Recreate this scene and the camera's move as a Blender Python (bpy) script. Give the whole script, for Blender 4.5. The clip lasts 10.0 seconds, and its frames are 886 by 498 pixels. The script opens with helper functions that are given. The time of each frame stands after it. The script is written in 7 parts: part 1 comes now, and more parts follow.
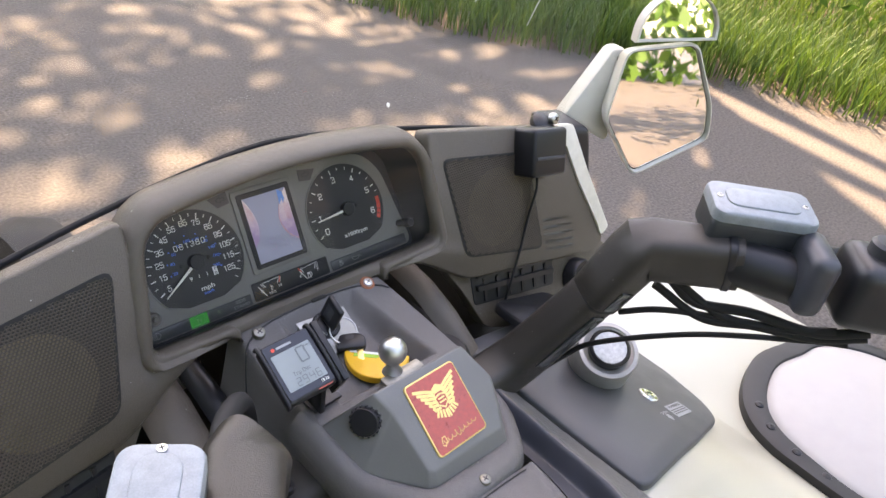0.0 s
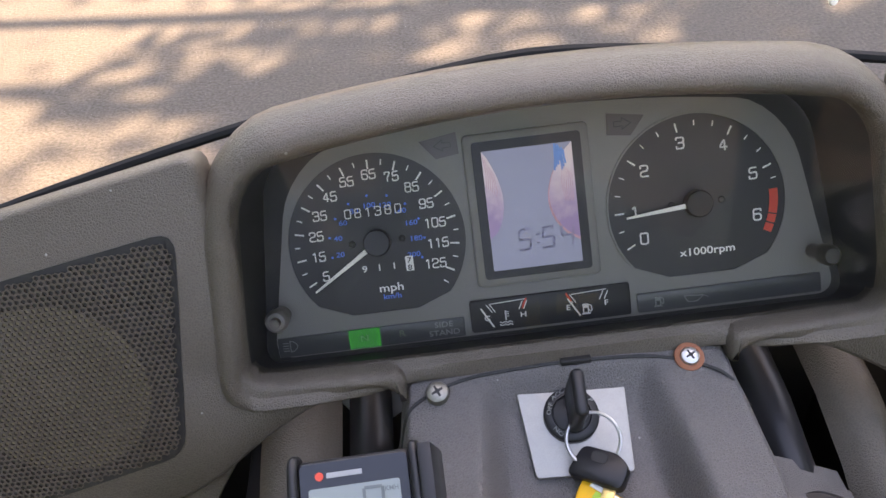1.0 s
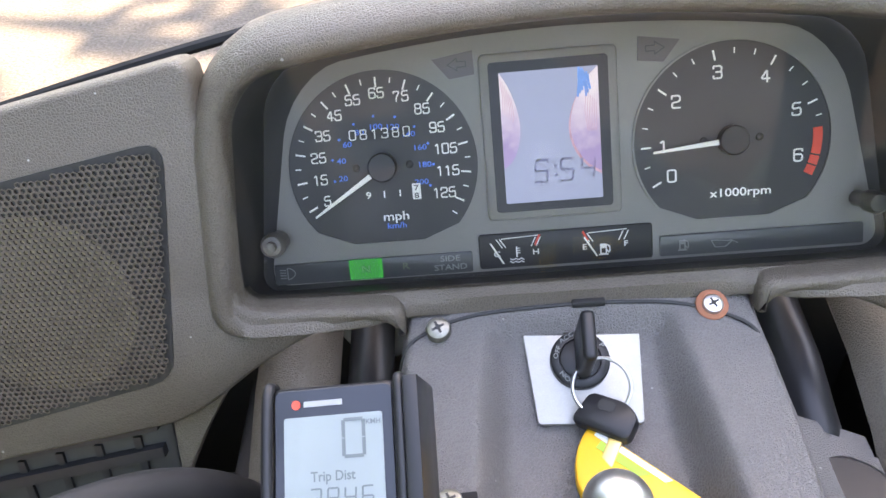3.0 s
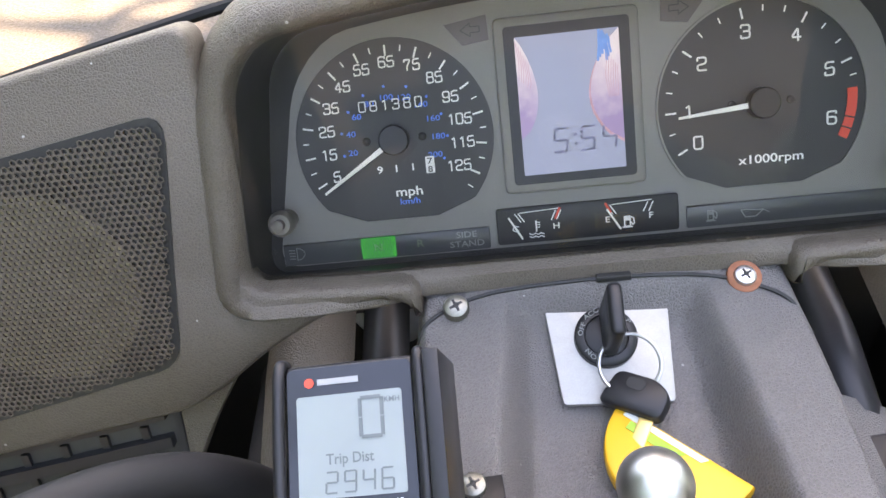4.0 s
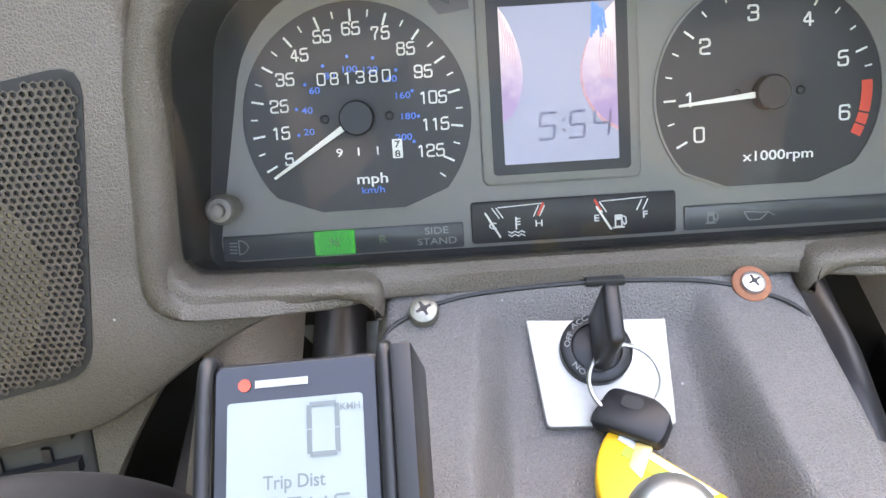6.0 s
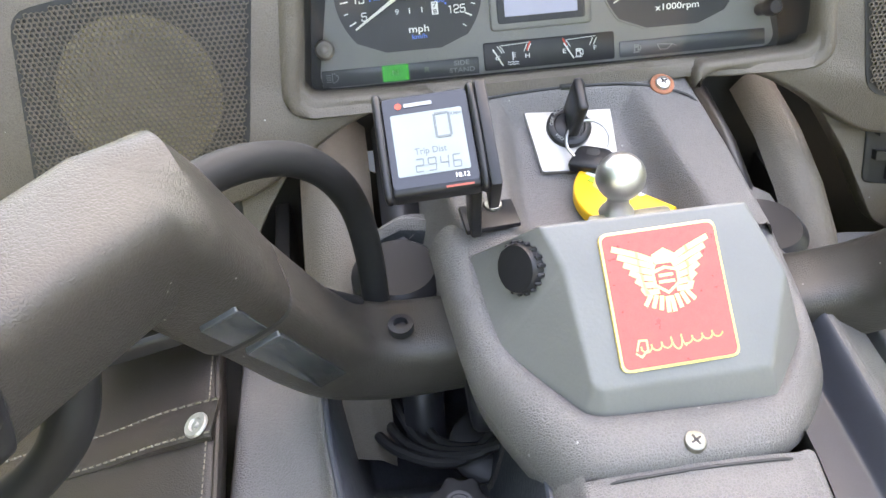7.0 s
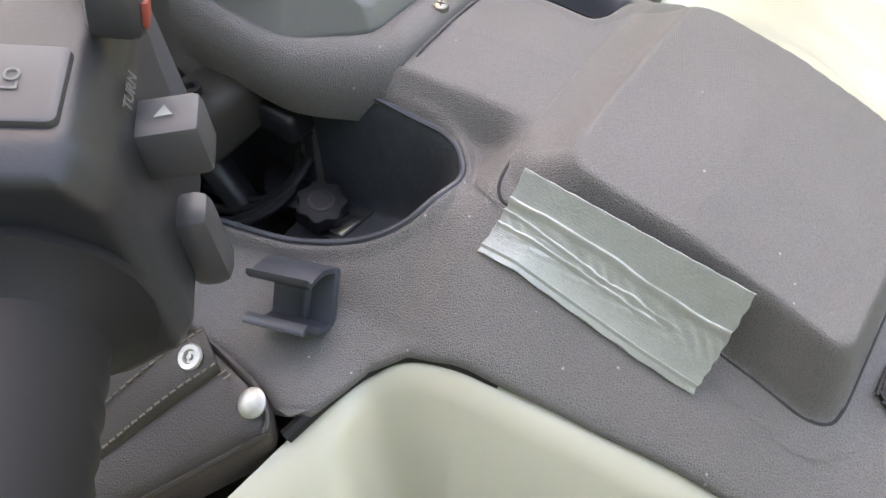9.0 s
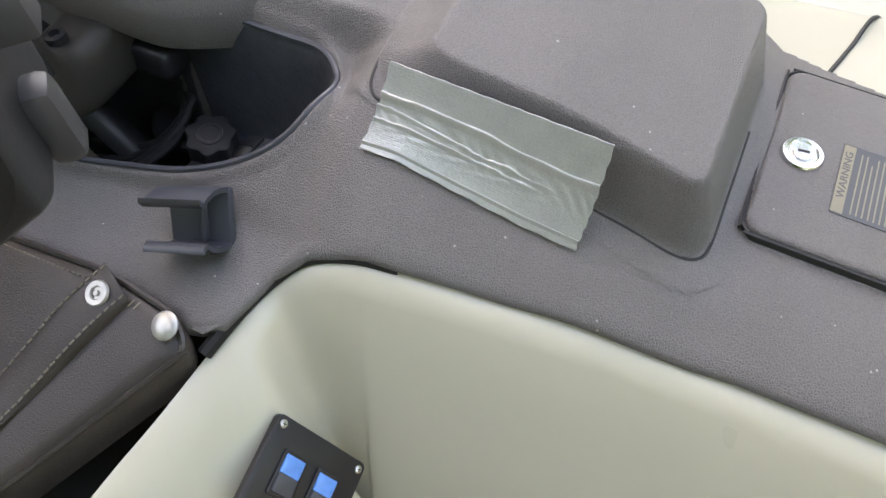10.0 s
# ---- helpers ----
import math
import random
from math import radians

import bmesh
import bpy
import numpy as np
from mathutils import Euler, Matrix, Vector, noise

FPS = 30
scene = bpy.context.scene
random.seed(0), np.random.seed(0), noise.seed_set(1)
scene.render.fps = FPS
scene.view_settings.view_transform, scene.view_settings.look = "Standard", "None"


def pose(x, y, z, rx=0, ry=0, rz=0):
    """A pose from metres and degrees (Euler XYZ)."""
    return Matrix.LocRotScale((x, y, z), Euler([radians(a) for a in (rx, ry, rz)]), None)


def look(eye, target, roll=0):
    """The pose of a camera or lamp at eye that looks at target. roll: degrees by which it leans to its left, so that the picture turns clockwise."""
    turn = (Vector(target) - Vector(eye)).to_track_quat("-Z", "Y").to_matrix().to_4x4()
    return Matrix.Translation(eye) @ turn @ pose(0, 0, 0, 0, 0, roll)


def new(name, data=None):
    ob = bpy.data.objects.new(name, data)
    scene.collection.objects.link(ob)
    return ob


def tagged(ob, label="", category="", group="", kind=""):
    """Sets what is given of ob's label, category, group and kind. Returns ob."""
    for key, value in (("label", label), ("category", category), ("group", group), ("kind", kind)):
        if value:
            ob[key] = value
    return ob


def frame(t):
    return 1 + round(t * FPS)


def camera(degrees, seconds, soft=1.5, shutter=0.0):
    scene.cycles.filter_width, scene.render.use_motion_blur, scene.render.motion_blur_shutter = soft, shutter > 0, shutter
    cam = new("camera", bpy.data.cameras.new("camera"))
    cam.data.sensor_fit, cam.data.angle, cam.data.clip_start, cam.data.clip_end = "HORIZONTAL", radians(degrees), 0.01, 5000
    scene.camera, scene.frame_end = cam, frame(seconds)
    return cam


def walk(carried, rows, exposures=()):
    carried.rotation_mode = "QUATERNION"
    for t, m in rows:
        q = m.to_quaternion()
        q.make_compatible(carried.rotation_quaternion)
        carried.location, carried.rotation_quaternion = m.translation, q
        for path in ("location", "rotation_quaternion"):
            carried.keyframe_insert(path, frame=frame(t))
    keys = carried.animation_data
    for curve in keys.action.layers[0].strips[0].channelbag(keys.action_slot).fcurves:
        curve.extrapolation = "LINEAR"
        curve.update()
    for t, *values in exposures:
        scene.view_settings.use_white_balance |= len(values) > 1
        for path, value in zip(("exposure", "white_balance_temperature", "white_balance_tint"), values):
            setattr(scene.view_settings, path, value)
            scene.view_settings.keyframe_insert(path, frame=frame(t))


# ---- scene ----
cam = camera(58.87, 10.0)
PATH = [  # seconds, eye, yaw, pitch, roll
    (0, -0.3658, -0.5350, 1.5212, -48.90, -34.23, 9.58),
    (0.1, -0.3027, -0.5249, 1.5000, -42.49, -35.44, 7.88),
    (0.3, -0.1912, -0.4766, 1.4752, -30.50, -39.39, 5.30),
    (0.5, -0.1318, -0.4382, 1.4330, -20.54, -40.52, 2.78),
    (0.7, -0.0914, -0.3908, 1.4079, -10.76, -42.12, -1.52),
    (1, -0.0518, -0.3262, 1.3477, 0.20, -40.47, -7.10),
    (1.5, -0.0360, -0.2885, 1.3288, 2.70, -40.97, -6.01),
    (2, -0.0332, -0.3036, 1.3181, 2.93, -41.24, -6.11),
    (2.5, -0.0316, -0.3104, 1.3138, 3.48, -42.82, -6.52),
    (3, -0.0408, -0.3144, 1.3194, 3.95, -43.53, -6.89),
    (3.2, -0.0424, -0.3189, 1.3188, 4.50, -43.85, -7.36),
    (4.5, -0.0475, -0.2754, 1.2698, 4.54, -43.03, -8.76),
    (5, -0.0472, -0.2157, 1.2354, 4.17, -41.28, -7.22),
    (5.2, -0.0495, -0.2001, 1.2325, 3.87, -43.00, -6.92),
    (6.3, -0.0671, -0.3377, 1.2728, -1.88, -40.84, -2.39),
    (6.5, -0.0781, -0.3736, 1.2882, -2.33, -42.03, -2.26),
    (7, -0.1253, -0.4682, 1.3184, -6.66, -45.36, -1.94),
    (7.2, -0.1486, -0.4958, 1.3203, -12.55, -46.22, -0.13),
    (7.5, -0.1680, -0.5155, 1.3181, -16.95, -47.84, -0.87),
    (8, -0.2298, -0.5244, 1.3196, -27.15, -47.64, -0.36),
    (8.3, -0.2741, -0.5295, 1.3034, -33.96, -48.39, -1.34),
    (8.5, -0.2984, -0.5326, 1.2955, -38.53, -48.81, -2.19),
    (8.6, -0.3048, -0.5373, 1.2951, -40.23, -49.20, -3.55),
    (9, -0.3366, -0.5618, 1.2768, -50.52, -49.39, -6.01),
    (9.3, -0.3373, -0.5828, 1.2577, -57.46, -50.54, -8.33),
    (9.5, -0.3325, -0.5929, 1.2521, -58.71, -51.47, -7.98),
    (10, -0.3581, -0.6017, 1.2701, -57.42, -53.28, -9.08),
]
EXPOSURES = [(0.0, 3.3, 9200, 25), (1.0, 3.25, 9200, 26), (1.5, 3.25, 9200, 25), (2.0, 3.6, 8800, 22), (2.5, 3.90, 8700, 22), (3.0, 4.1, 8800, 22), (5.0, 3.90, 9650, 22), (6.5, 4.65, 9600, 19), (7.5, 4.28, 10200, 18), (8.5, 3.90, 10200, 18), (9.0, 3.7, 10100, 20), (10.0, 3.5, 10000, 20)]
walk(cam, [(t, pose(x, y, z, 90 + pitch, 0, yaw) @ pose(0, 0, 0, 0, 0, roll)) for t, x, y, z, yaw, pitch, roll in PATH], EXPOSURES)

# ---- light ----
SUN_AZ, SUN_EL = radians(25), radians(52)  # clockwise from ahead of the motorcycle, and above the horizon
world = bpy.data.worlds.new("sky")
scene.world = world
world.use_nodes = True
sky = world.node_tree.nodes.new("ShaderNodeTexSky")
sky.sky_type, sky.sun_disc = "NISHITA", False
sky.sun_elevation, sky.sun_rotation = SUN_EL, SUN_AZ
world.node_tree.nodes["Background"].inputs["Strength"].default_value = 0.15
world.node_tree.links.new(sky.outputs[0], world.node_tree.nodes["Background"].inputs["Color"])
SUN_WAY = Vector((math.sin(SUN_AZ) * math.cos(SUN_EL), math.cos(SUN_AZ) * math.cos(SUN_EL), math.sin(SUN_EL)))
sun = new("sun", bpy.data.lights.new("sun", "SUN"))
sun.data.energy, sun.data.angle, sun.data.color = 3.0, radians(0.5), (1.0, 0.88, 0.72)
sun.matrix_world = look(SUN_WAY * 30, (0, 0, 0))
scene.view_settings.exposure = 0.0


# ---- materials ----
def material(name, color, rough=0.5, metal=0.0, grain=0.0, grain_size=0.001, mottle=0.12, mottle_size=0.03, bump=0.0,
             bump_size=0.001, coat=0.0, emit=None, glow=0.0, cells=False, spec=0.5, specks=0.0, dusty=0.0):
    """A principled surface with colour variation at two scales and fine relief; sizes in metres."""
    m = bpy.data.materials.new(name)
    m.use_nodes = True
    nt = m.node_tree
    b = nt.nodes["Principled BSDF"]
    b.inputs["Metallic"].default_value = metal
    b.inputs["Coat Weight"].default_value = coat
    b.inputs["Coat Roughness"].default_value = 0.12
    b.inputs["Specular IOR Level"].default_value = spec
    b.inputs["Base Color"].default_value = (*color, 1)
    b.inputs["Roughness"].default_value = rough
    co = nt.nodes.new("ShaderNodeTexCoord")
    if mottle or grain:
        big, fine = nt.nodes.new("ShaderNodeTexNoise"), nt.nodes.new("ShaderNodeTexNoise")
        big.inputs["Scale"].default_value, big.inputs["Detail"].default_value = 1 / mottle_size, 4
        fine.inputs["Scale"].default_value, fine.inputs["Detail"].default_value = 1 / grain_size, 2
        mix = nt.nodes.new("ShaderNodeMath")
        mix.operation = "MULTIPLY_ADD"
        mix.inputs[1].default_value = grain
        add = nt.nodes.new("ShaderNodeMath")
        add.operation = "MULTIPLY_ADD"
        add.inputs[1].default_value = mottle * 2
        add.inputs[2].default_value = 1 - mottle - grain / 2
        nt.links.new(co.outputs["Object"], big.inputs["Vector"])
        nt.links.new(co.outputs["Object"], fine.inputs["Vector"])
        nt.links.new(big.outputs["Fac"], add.inputs[0])
        nt.links.new(fine.outputs["Fac"], mix.inputs[0])
        nt.links.new(add.outputs[0], mix.inputs[2])
        mul = nt.nodes.new("ShaderNodeVectorMath")
        mul.operation = "SCALE"
        mul.inputs[0].default_value = color
        nt.links.new(mix.outputs[0], mul.inputs["Scale"])
        if specks:  # sparse pale dust and chips
            dots = nt.nodes.new("ShaderNodeTexVoronoi")
            dots.inputs["Scale"].default_value = 1 / specks
            hit = nt.nodes.new("ShaderNodeMath")
            hit.operation = "LESS_THAN"
            hit.inputs[1].default_value = 0.045
            dust = nt.nodes.new("ShaderNodeMix")
            dust.data_type = "RGBA"
            dust.inputs["B"].default_value = (0.32, 0.31, 0.29, 1)
            nt.links.new(co.outputs["Object"], dots.inputs["Vector"])
            nt.links.new(dots.outputs["Distance"], hit.inputs[0])
            nt.links.new(hit.outputs[0], dust.inputs["Factor"])
            nt.links.new(mul.outputs[0], dust.inputs["A"])
            nt.links.new(dust.outputs["Result"], b.inputs["Base Color"])
        else:
            nt.links.new(mul.outputs[0], b.inputs["Base Color"])
        ro = nt.nodes.new("ShaderNodeMapRange")
        ro.inputs["To Min"].default_value, ro.inputs["To Max"].default_value = max(rough - min(0.1, rough * 0.22), 0.02), min(rough + min(0.1, rough * 0.22), 1)
        nt.links.new(big.outputs["Fac"], ro.inputs["Value"])
        nt.links.new(ro.outputs[0], b.inputs["Roughness"])
    if bump:
        tex = nt.nodes.new("ShaderNodeTexVoronoi" if cells else "ShaderNodeTexNoise")
        tex.inputs["Scale"].default_value = 1 / bump_size
        if not cells:
            tex.inputs["Detail"].default_value = 3
        bp = nt.nodes.new("ShaderNodeBump")
        bp.inputs["Strength"].default_value, bp.inputs["Distance"].default_value = bump, bump_size * 0.5
        if cells:  # leather-like grain: pebbles between fine wrinkles
            tex.feature = "DISTANCE_TO_EDGE"
            bend, warp, flat = nt.nodes.new("ShaderNodeTexNoise"), nt.nodes.new("ShaderNodeVectorMath"), nt.nodes.new("ShaderNodeMapRange")
            bend.inputs["Scale"].default_value = 0.8 / bump_size
            warp.operation = "MULTIPLY_ADD"
            warp.inputs[1].default_value = (bump_size * 1.1,) * 3
            nt.links.new(co.outputs["Object"], bend.inputs["Vector"])
            nt.links.new(bend.outputs["Color"], warp.inputs[0])
            nt.links.new(co.outputs["Object"], warp.inputs[2])
            nt.links.new(warp.outputs[0], tex.inputs["Vector"])
            flat.inputs["From Max"].default_value = 0.22
            nt.links.new(tex.outputs["Distance"], flat.inputs["Value"])
            nt.links.new(flat.outputs[0], bp.inputs["Height"])
            if dusty:  # pale dust and wear held in the wrinkles
                inv, worn = nt.nodes.new("ShaderNodeMapRange"), nt.nodes.new("ShaderNodeMix")
                inv.inputs["From Max"].default_value = 0.11
                inv.inputs["To Min"].default_value, inv.inputs["To Max"].default_value = dusty, 0.0
                worn.data_type = "RGBA"
                worn.inputs["B"].default_value = tuple(min(c * 2.4, 0.5) for c in color) + (1,)
                nt.links.new(tex.outputs["Distance"], inv.inputs["Value"])
                nt.links.new(inv.outputs[0], worn.inputs["Factor"])
                nt.links.new(b.inputs["Base Color"].links[0].from_socket, worn.inputs["A"])
                nt.links.new(worn.outputs["Result"], b.inputs["Base Color"])
        else:
            nt.links.new(co.outputs["Object"], tex.inputs["Vector"])
            nt.links.new(tex.outputs["Fac"], bp.inputs["Height"])
        nt.links.new(bp.outputs[0], b.inputs["Normal"])
    if emit:
        b.inputs["Emission Color"].default_value = (*emit, 1)
        b.inputs["Emission Strength"].default_value = glow
    return m


def glass_sheet(name, tint, gloss_rough=0.02, ior=1.45, dust=0.0):
    """Thin clear sheet: lets light straight through, mirrors by Fresnel, and carries a pale film of dust and haze."""
    m = bpy.data.materials.new(name)
    m.use_nodes = True
    nt = m.node_tree
    nt.nodes.remove(nt.nodes["Principled BSDF"])
    clear, gloss, mix, fr = (nt.nodes.new(k) for k in ("ShaderNodeBsdfTransparent", "ShaderNodeBsdfGlossy", "ShaderNodeMixShader", "ShaderNodeFresnel"))
    clear.inputs["Color"].default_value = (*tint, 1)
    gloss.inputs["Roughness"].default_value = gloss_rough
    fr.inputs["IOR"].default_value = ior
    nt.links.new(fr.outputs[0], mix.inputs[0])
    nt.links.new(clear.outputs[0], mix.inputs[1])
    nt.links.new(gloss.outputs[0], mix.inputs[2])
    film, coat, co, blot, amount = (nt.nodes.new(k) for k in ("ShaderNodeBsdfDiffuse", "ShaderNodeMixShader", "ShaderNodeTexCoord", "ShaderNodeTexNoise", "ShaderNodeMapRange"))
    film.inputs["Color"].default_value = (0.75, 0.72, 0.66, 1)
    blot.inputs["Scale"].default_value, blot.inputs["Detail"].default_value = 40, 5
    amount.inputs["From Min"].default_value, amount.inputs["From Max"].default_value = 0.35, 0.75
    amount.inputs["To Min"].default_value, amount.inputs["To Max"].default_value = dust * 0.5, dust * 1.6
    nt.links.new(co.outputs["Object"], blot.inputs["Vector"])
    nt.links.new(blot.outputs["Fac"], amount.inputs["Value"])
    nt.links.new(amount.outputs[0], coat.inputs[0])
    nt.links.new(mix.outputs[0], coat.inputs[1])
    nt.links.new(film.outputs[0], coat.inputs[2])
    nt.links.new(coat.outputs[0], nt.nodes["Material Output"].inputs["Surface"])
    return m


M_DASH = material("dash_plastic", (0.090, 0.074, 0.057), 0.42, mottle=0.16, mottle_size=0.05, grain=0.26, grain_size=0.0012, bump=0.40, bump_size=0.0015, cells=True, specks=0.016, dusty=0.18)
M_COVER = material("cover_plastic", (0.119, 0.111, 0.106), 0.43, mottle=0.18, mottle_size=0.05, grain=0.30, grain_size=0.0011, bump=0.54, bump_size=0.0015, cells=True, specks=0.016, dusty=0.18)
M_BOX = material("smooth_grey_plastic", (0.128, 0.129, 0.122), 0.45, mottle=0.12, mottle_size=0.03, grain=0.1, bump=0.1, bump_size=0.002)
M_BAR = material("bar_cover_plastic", (0.034, 0.030, 0.026), 0.40, spec=0.45, mottle=0.18, mottle_size=0.03, grain=0.12, bump=0.26, bump_size=0.0015, cells=True, specks=0.012)
M_DARK = material("matte_near_black", (0.018, 0.018, 0.018), 0.6, mottle=0.3, grain=0.3)
M_BLACK = material("black_plastic", (0.014, 0.014, 0.016), 0.38, spec=0.35, mottle=0.2, grain=0.15)
M_WELL = material("scuffed_black_plastic", (0.036, 0.040, 0.046), 0.48, mottle=0.55, mottle_size=0.010, grain=0.9, grain_size=0.0012, bump=0.3, bump_size=0.003)
M_NAVY = material("blueish_black_plastic", (0.040, 0.044, 0.054), 0.42, mottle=0.3, mottle_size=0.03, grain=0.2)
M_RUBBER = material("black_rubber", (0.013, 0.013, 0.014), 0.6, spec=0.25, mottle=0.2, grain=0.2)
M_PANEL = material("grey_panel", (0.186, 0.180, 0.164), 0.5, mottle=0.06, grain=0.4, grain_size=0.0005, bump=0.1, bump_size=0.0006)
M_BEZEL = material("black_inner_plastic", (0.030, 0.029, 0.028), 0.55, mottle=0.25, mottle_size=0.02, grain=0.3, grain_size=0.001)
M_DIAL = material("black_dial", (0.016, 0.016, 0.017), 0.5, mottle=0.2, grain=0.2)
M_PRINT = material("white_print", (0.78, 0.78, 0.74), 0.6, mottle=0.03)
M_BLUE = material("blue_print", (0.06, 0.20, 0.72), 0.6, mottle=0.05)
M_RED = material("red_print", (0.70, 0.07, 0.04), 0.6, mottle=0.05)
M_NEEDLE = material("needle_white", (0.80, 0.79, 0.72), 0.5, mottle=0.03)
M_CREAM = material("cream_paint", (0.43, 0.41, 0.32), 0.30, mottle=0.03, mottle_size=0.12, grain=0.02, coat=0.35)
M_STEEL = material("brushed_steel", (0.55, 0.54, 0.52), 0.36, metal=1.0, mottle=0.15, mottle_size=0.006, grain=0.2, grain_size=0.0004)
M_PLATE = material("worn_aluminium_plate", (0.37, 0.36, 0.335), 0.5, metal=0.6, mottle=0.14, mottle_size=0.006, grain=0.2, grain_size=0.0007)
M_CHROME = material("chrome", (0.62, 0.62, 0.61), 0.22, metal=1.0, mottle=0.05)
M_SCREW = material("tarnished_screw", (0.252, 0.24, 0.204), 0.42, metal=0.9, mottle=0.3, mottle_size=0.003, grain=0.3)
M_RUST = material("rusty_washer", (0.30, 0.11, 0.06), 0.8, mottle=0.3, mottle_size=0.002)
M_YELLOW = material("yellow_fob", (0.80, 0.42, 0.02), 0.45, mottle=0.08)
M_LEATHER = material("brown_black_leather", (0.034, 0.027, 0.024), 0.36, mottle=0.25, mottle_size=0.02, grain=0.2, bump=0.24, bump_size=0.0016, cells=True)
M_THREAD = material("stitching", (0.16, 0.14, 0.11), 0.8)
M_TAPE = material("silver_duct_tape", (0.43, 0.445, 0.42), 0.34, metal=0.45, mottle=0.12, mottle_size=0.01, grain=0.25, grain_size=0.0012, bump=0.3, bump_size=0.0018)
M_BADGE = material("red_badge", (0.38, 0.048, 0.026), 0.30, metal=0.2, mottle=0.35, mottle_size=0.004, grain=0.5, grain_size=0.0006, coat=0.5)
M_GOLD = material("gold_print", (0.80, 0.56, 0.20), 0.3, metal=0.6, mottle=0.15, mottle_size=0.004)
M_LCD = material("lcd_backlight", (0.11, 0.14, 0.21), 0.3, mottle=0.10, mottle_size=0.03, emit=(0.33, 0.43, 0.70), glow=0.034)
M_LCDBLUE = material("lcd_stain_blue", (0.05, 0.16, 0.42), 0.3, mottle=0.3, mottle_size=0.003, emit=(0.08, 0.30, 0.75), glow=0.035)
M_LCDINK = material("lcd_ink", (0.15, 0.15, 0.24), 0.4)
M_GREEN = material("green_lamp", (0.002, 0.06, 0.015), 0.5, spec=0.05, mottle=0.3, mottle_size=0.0012, emit=(0.0, 0.60, 0.11), glow=0.040)
M_SMOKE = material("smoked_lens", (0.055, 0.058, 0.058), 0.3, mottle=0.1)
M_SCREENGREY = material("computer_lcd", (0.20, 0.235, 0.235), 0.4, mottle=0.08, mottle_size=0.02, coat=0.1)
M_INKGREY = material("grey_lcd_ink", (0.10, 0.12, 0.125), 0.5)
M_RESERVOIR = material("pale_bluish_aluminium", (0.24, 0.27, 0.29), 0.50, metal=0.2, mottle=0.3, mottle_size=0.008, grain=0.3)
M_SNAP = material("worn_nickel", (0.42, 0.41, 0.38), 0.38, metal=0.6, mottle=0.3, mottle_size=0.004)
M_CONE = material("speaker_cone", (0.17, 0.138, 0.085), 0.8, mottle=0.15)
M_WHITETAPE = material("white_cloth_tape", (0.66, 0.62, 0.52), 0.6, mottle=0.15, mottle_size=0.01, bump=0.2, bump_size=0.002)
M_HOUSING = material("beige_mirror_housing", (0.50, 0.49, 0.42), 0.3, mottle=0.08, coat=0.3)
M_MIRROR = material("mirror_silver", (0.9, 0.9, 0.9), 0.02, metal=1.0, mottle=0)
M_PAD = material("light_grey_panel", (0.375, 0.352, 0.33), 0.5, mottle=0.08)
# the lens film also stands in for hazy reflections over the gauges
M_CLEAR = glass_sheet("clear_lens", (0.97, 0.97, 0.97), 0.02, 1.36, 0.007)
M_SCREEN = glass_sheet("windscreen_acrylic", (0.96, 0.97, 0.955), 0.03, 1.3, 0.01)


# ---- mesh helpers ----
def finish(ob, smooth=40):
    me = ob.data
    me.polygons.foreach_set("use_smooth", [True] * len(me.polygons))
    me.set_sharp_from_angle(angle=radians(smooth))
    return ob


def part(name, bm, mat, parent=None, label="", smooth=40, face=None):
    """Links a bmesh as one mesh object under a thing or a part. face: the way in which an open sheet's front looks."""
    me = bpy.data.meshes.new(name)
    bmesh.ops.recalc_face_normals(bm, faces=bm.faces)
    if face is not None and sum((f.normal * f.calc_area() for f in bm.faces), Vector()).dot(Vector(face)) < 0:
        bmesh.ops.reverse_faces(bm, faces=bm.faces)
    bm.to_mesh(me)
    bm.free()
    me.materials.append(mat)
    ob = finish(new(name, me), smooth)
    ob.parent = parent
    if label:
        ob["label"] = label
    return ob


def raw_part(name, verts, faces, mat, parent=None, label="", smooth=40):
    me = bpy.data.meshes.new(name)
    me.from_pydata(verts, [], faces)
    me.materials.append(mat)
    ob = finish(new(name, me), smooth)
    ob.parent = parent
    if label:
        ob["label"] = label
    return ob


def thing(name, label, category, at=(0, 0, 0), group="", kind=""):
    """An Empty at the thing's base; parts are given in world places and hang under it."""
    ob = new(name)
    ob.location = at
    ob.empty_display_size = 0.01
    return tagged(ob, label, category, group, kind)


def settle(root):
    """Parts were built in world places: keep them there under a root that stands elsewhere."""
    inv = Matrix.Translation(-Vector(root.location))
    for ob in root.children:
        ob.matrix_parent_inverse = inv


def rbox(size, m=Matrix(), bevel=0.001, seg=2, bm=None):
    bm = bm or bmesh.new()
    made = bmesh.ops.create_cube(bm, size=1)["verts"]
    bmesh.ops.scale(bm, vec=size, verts=made)
    if bevel:
        edges = list({e for v in made for e in v.link_edges})
        made = list({v for f in bmesh.ops.bevel(bm, geom=edges, offset=bevel, segments=seg, affect="EDGES", profile=0.5)["faces"] for v in f.verts} | {v for v in made if v.is_valid})
    bmesh.ops.transform(bm, matrix=m, verts=[v for v in made if v.is_valid])
    return bm


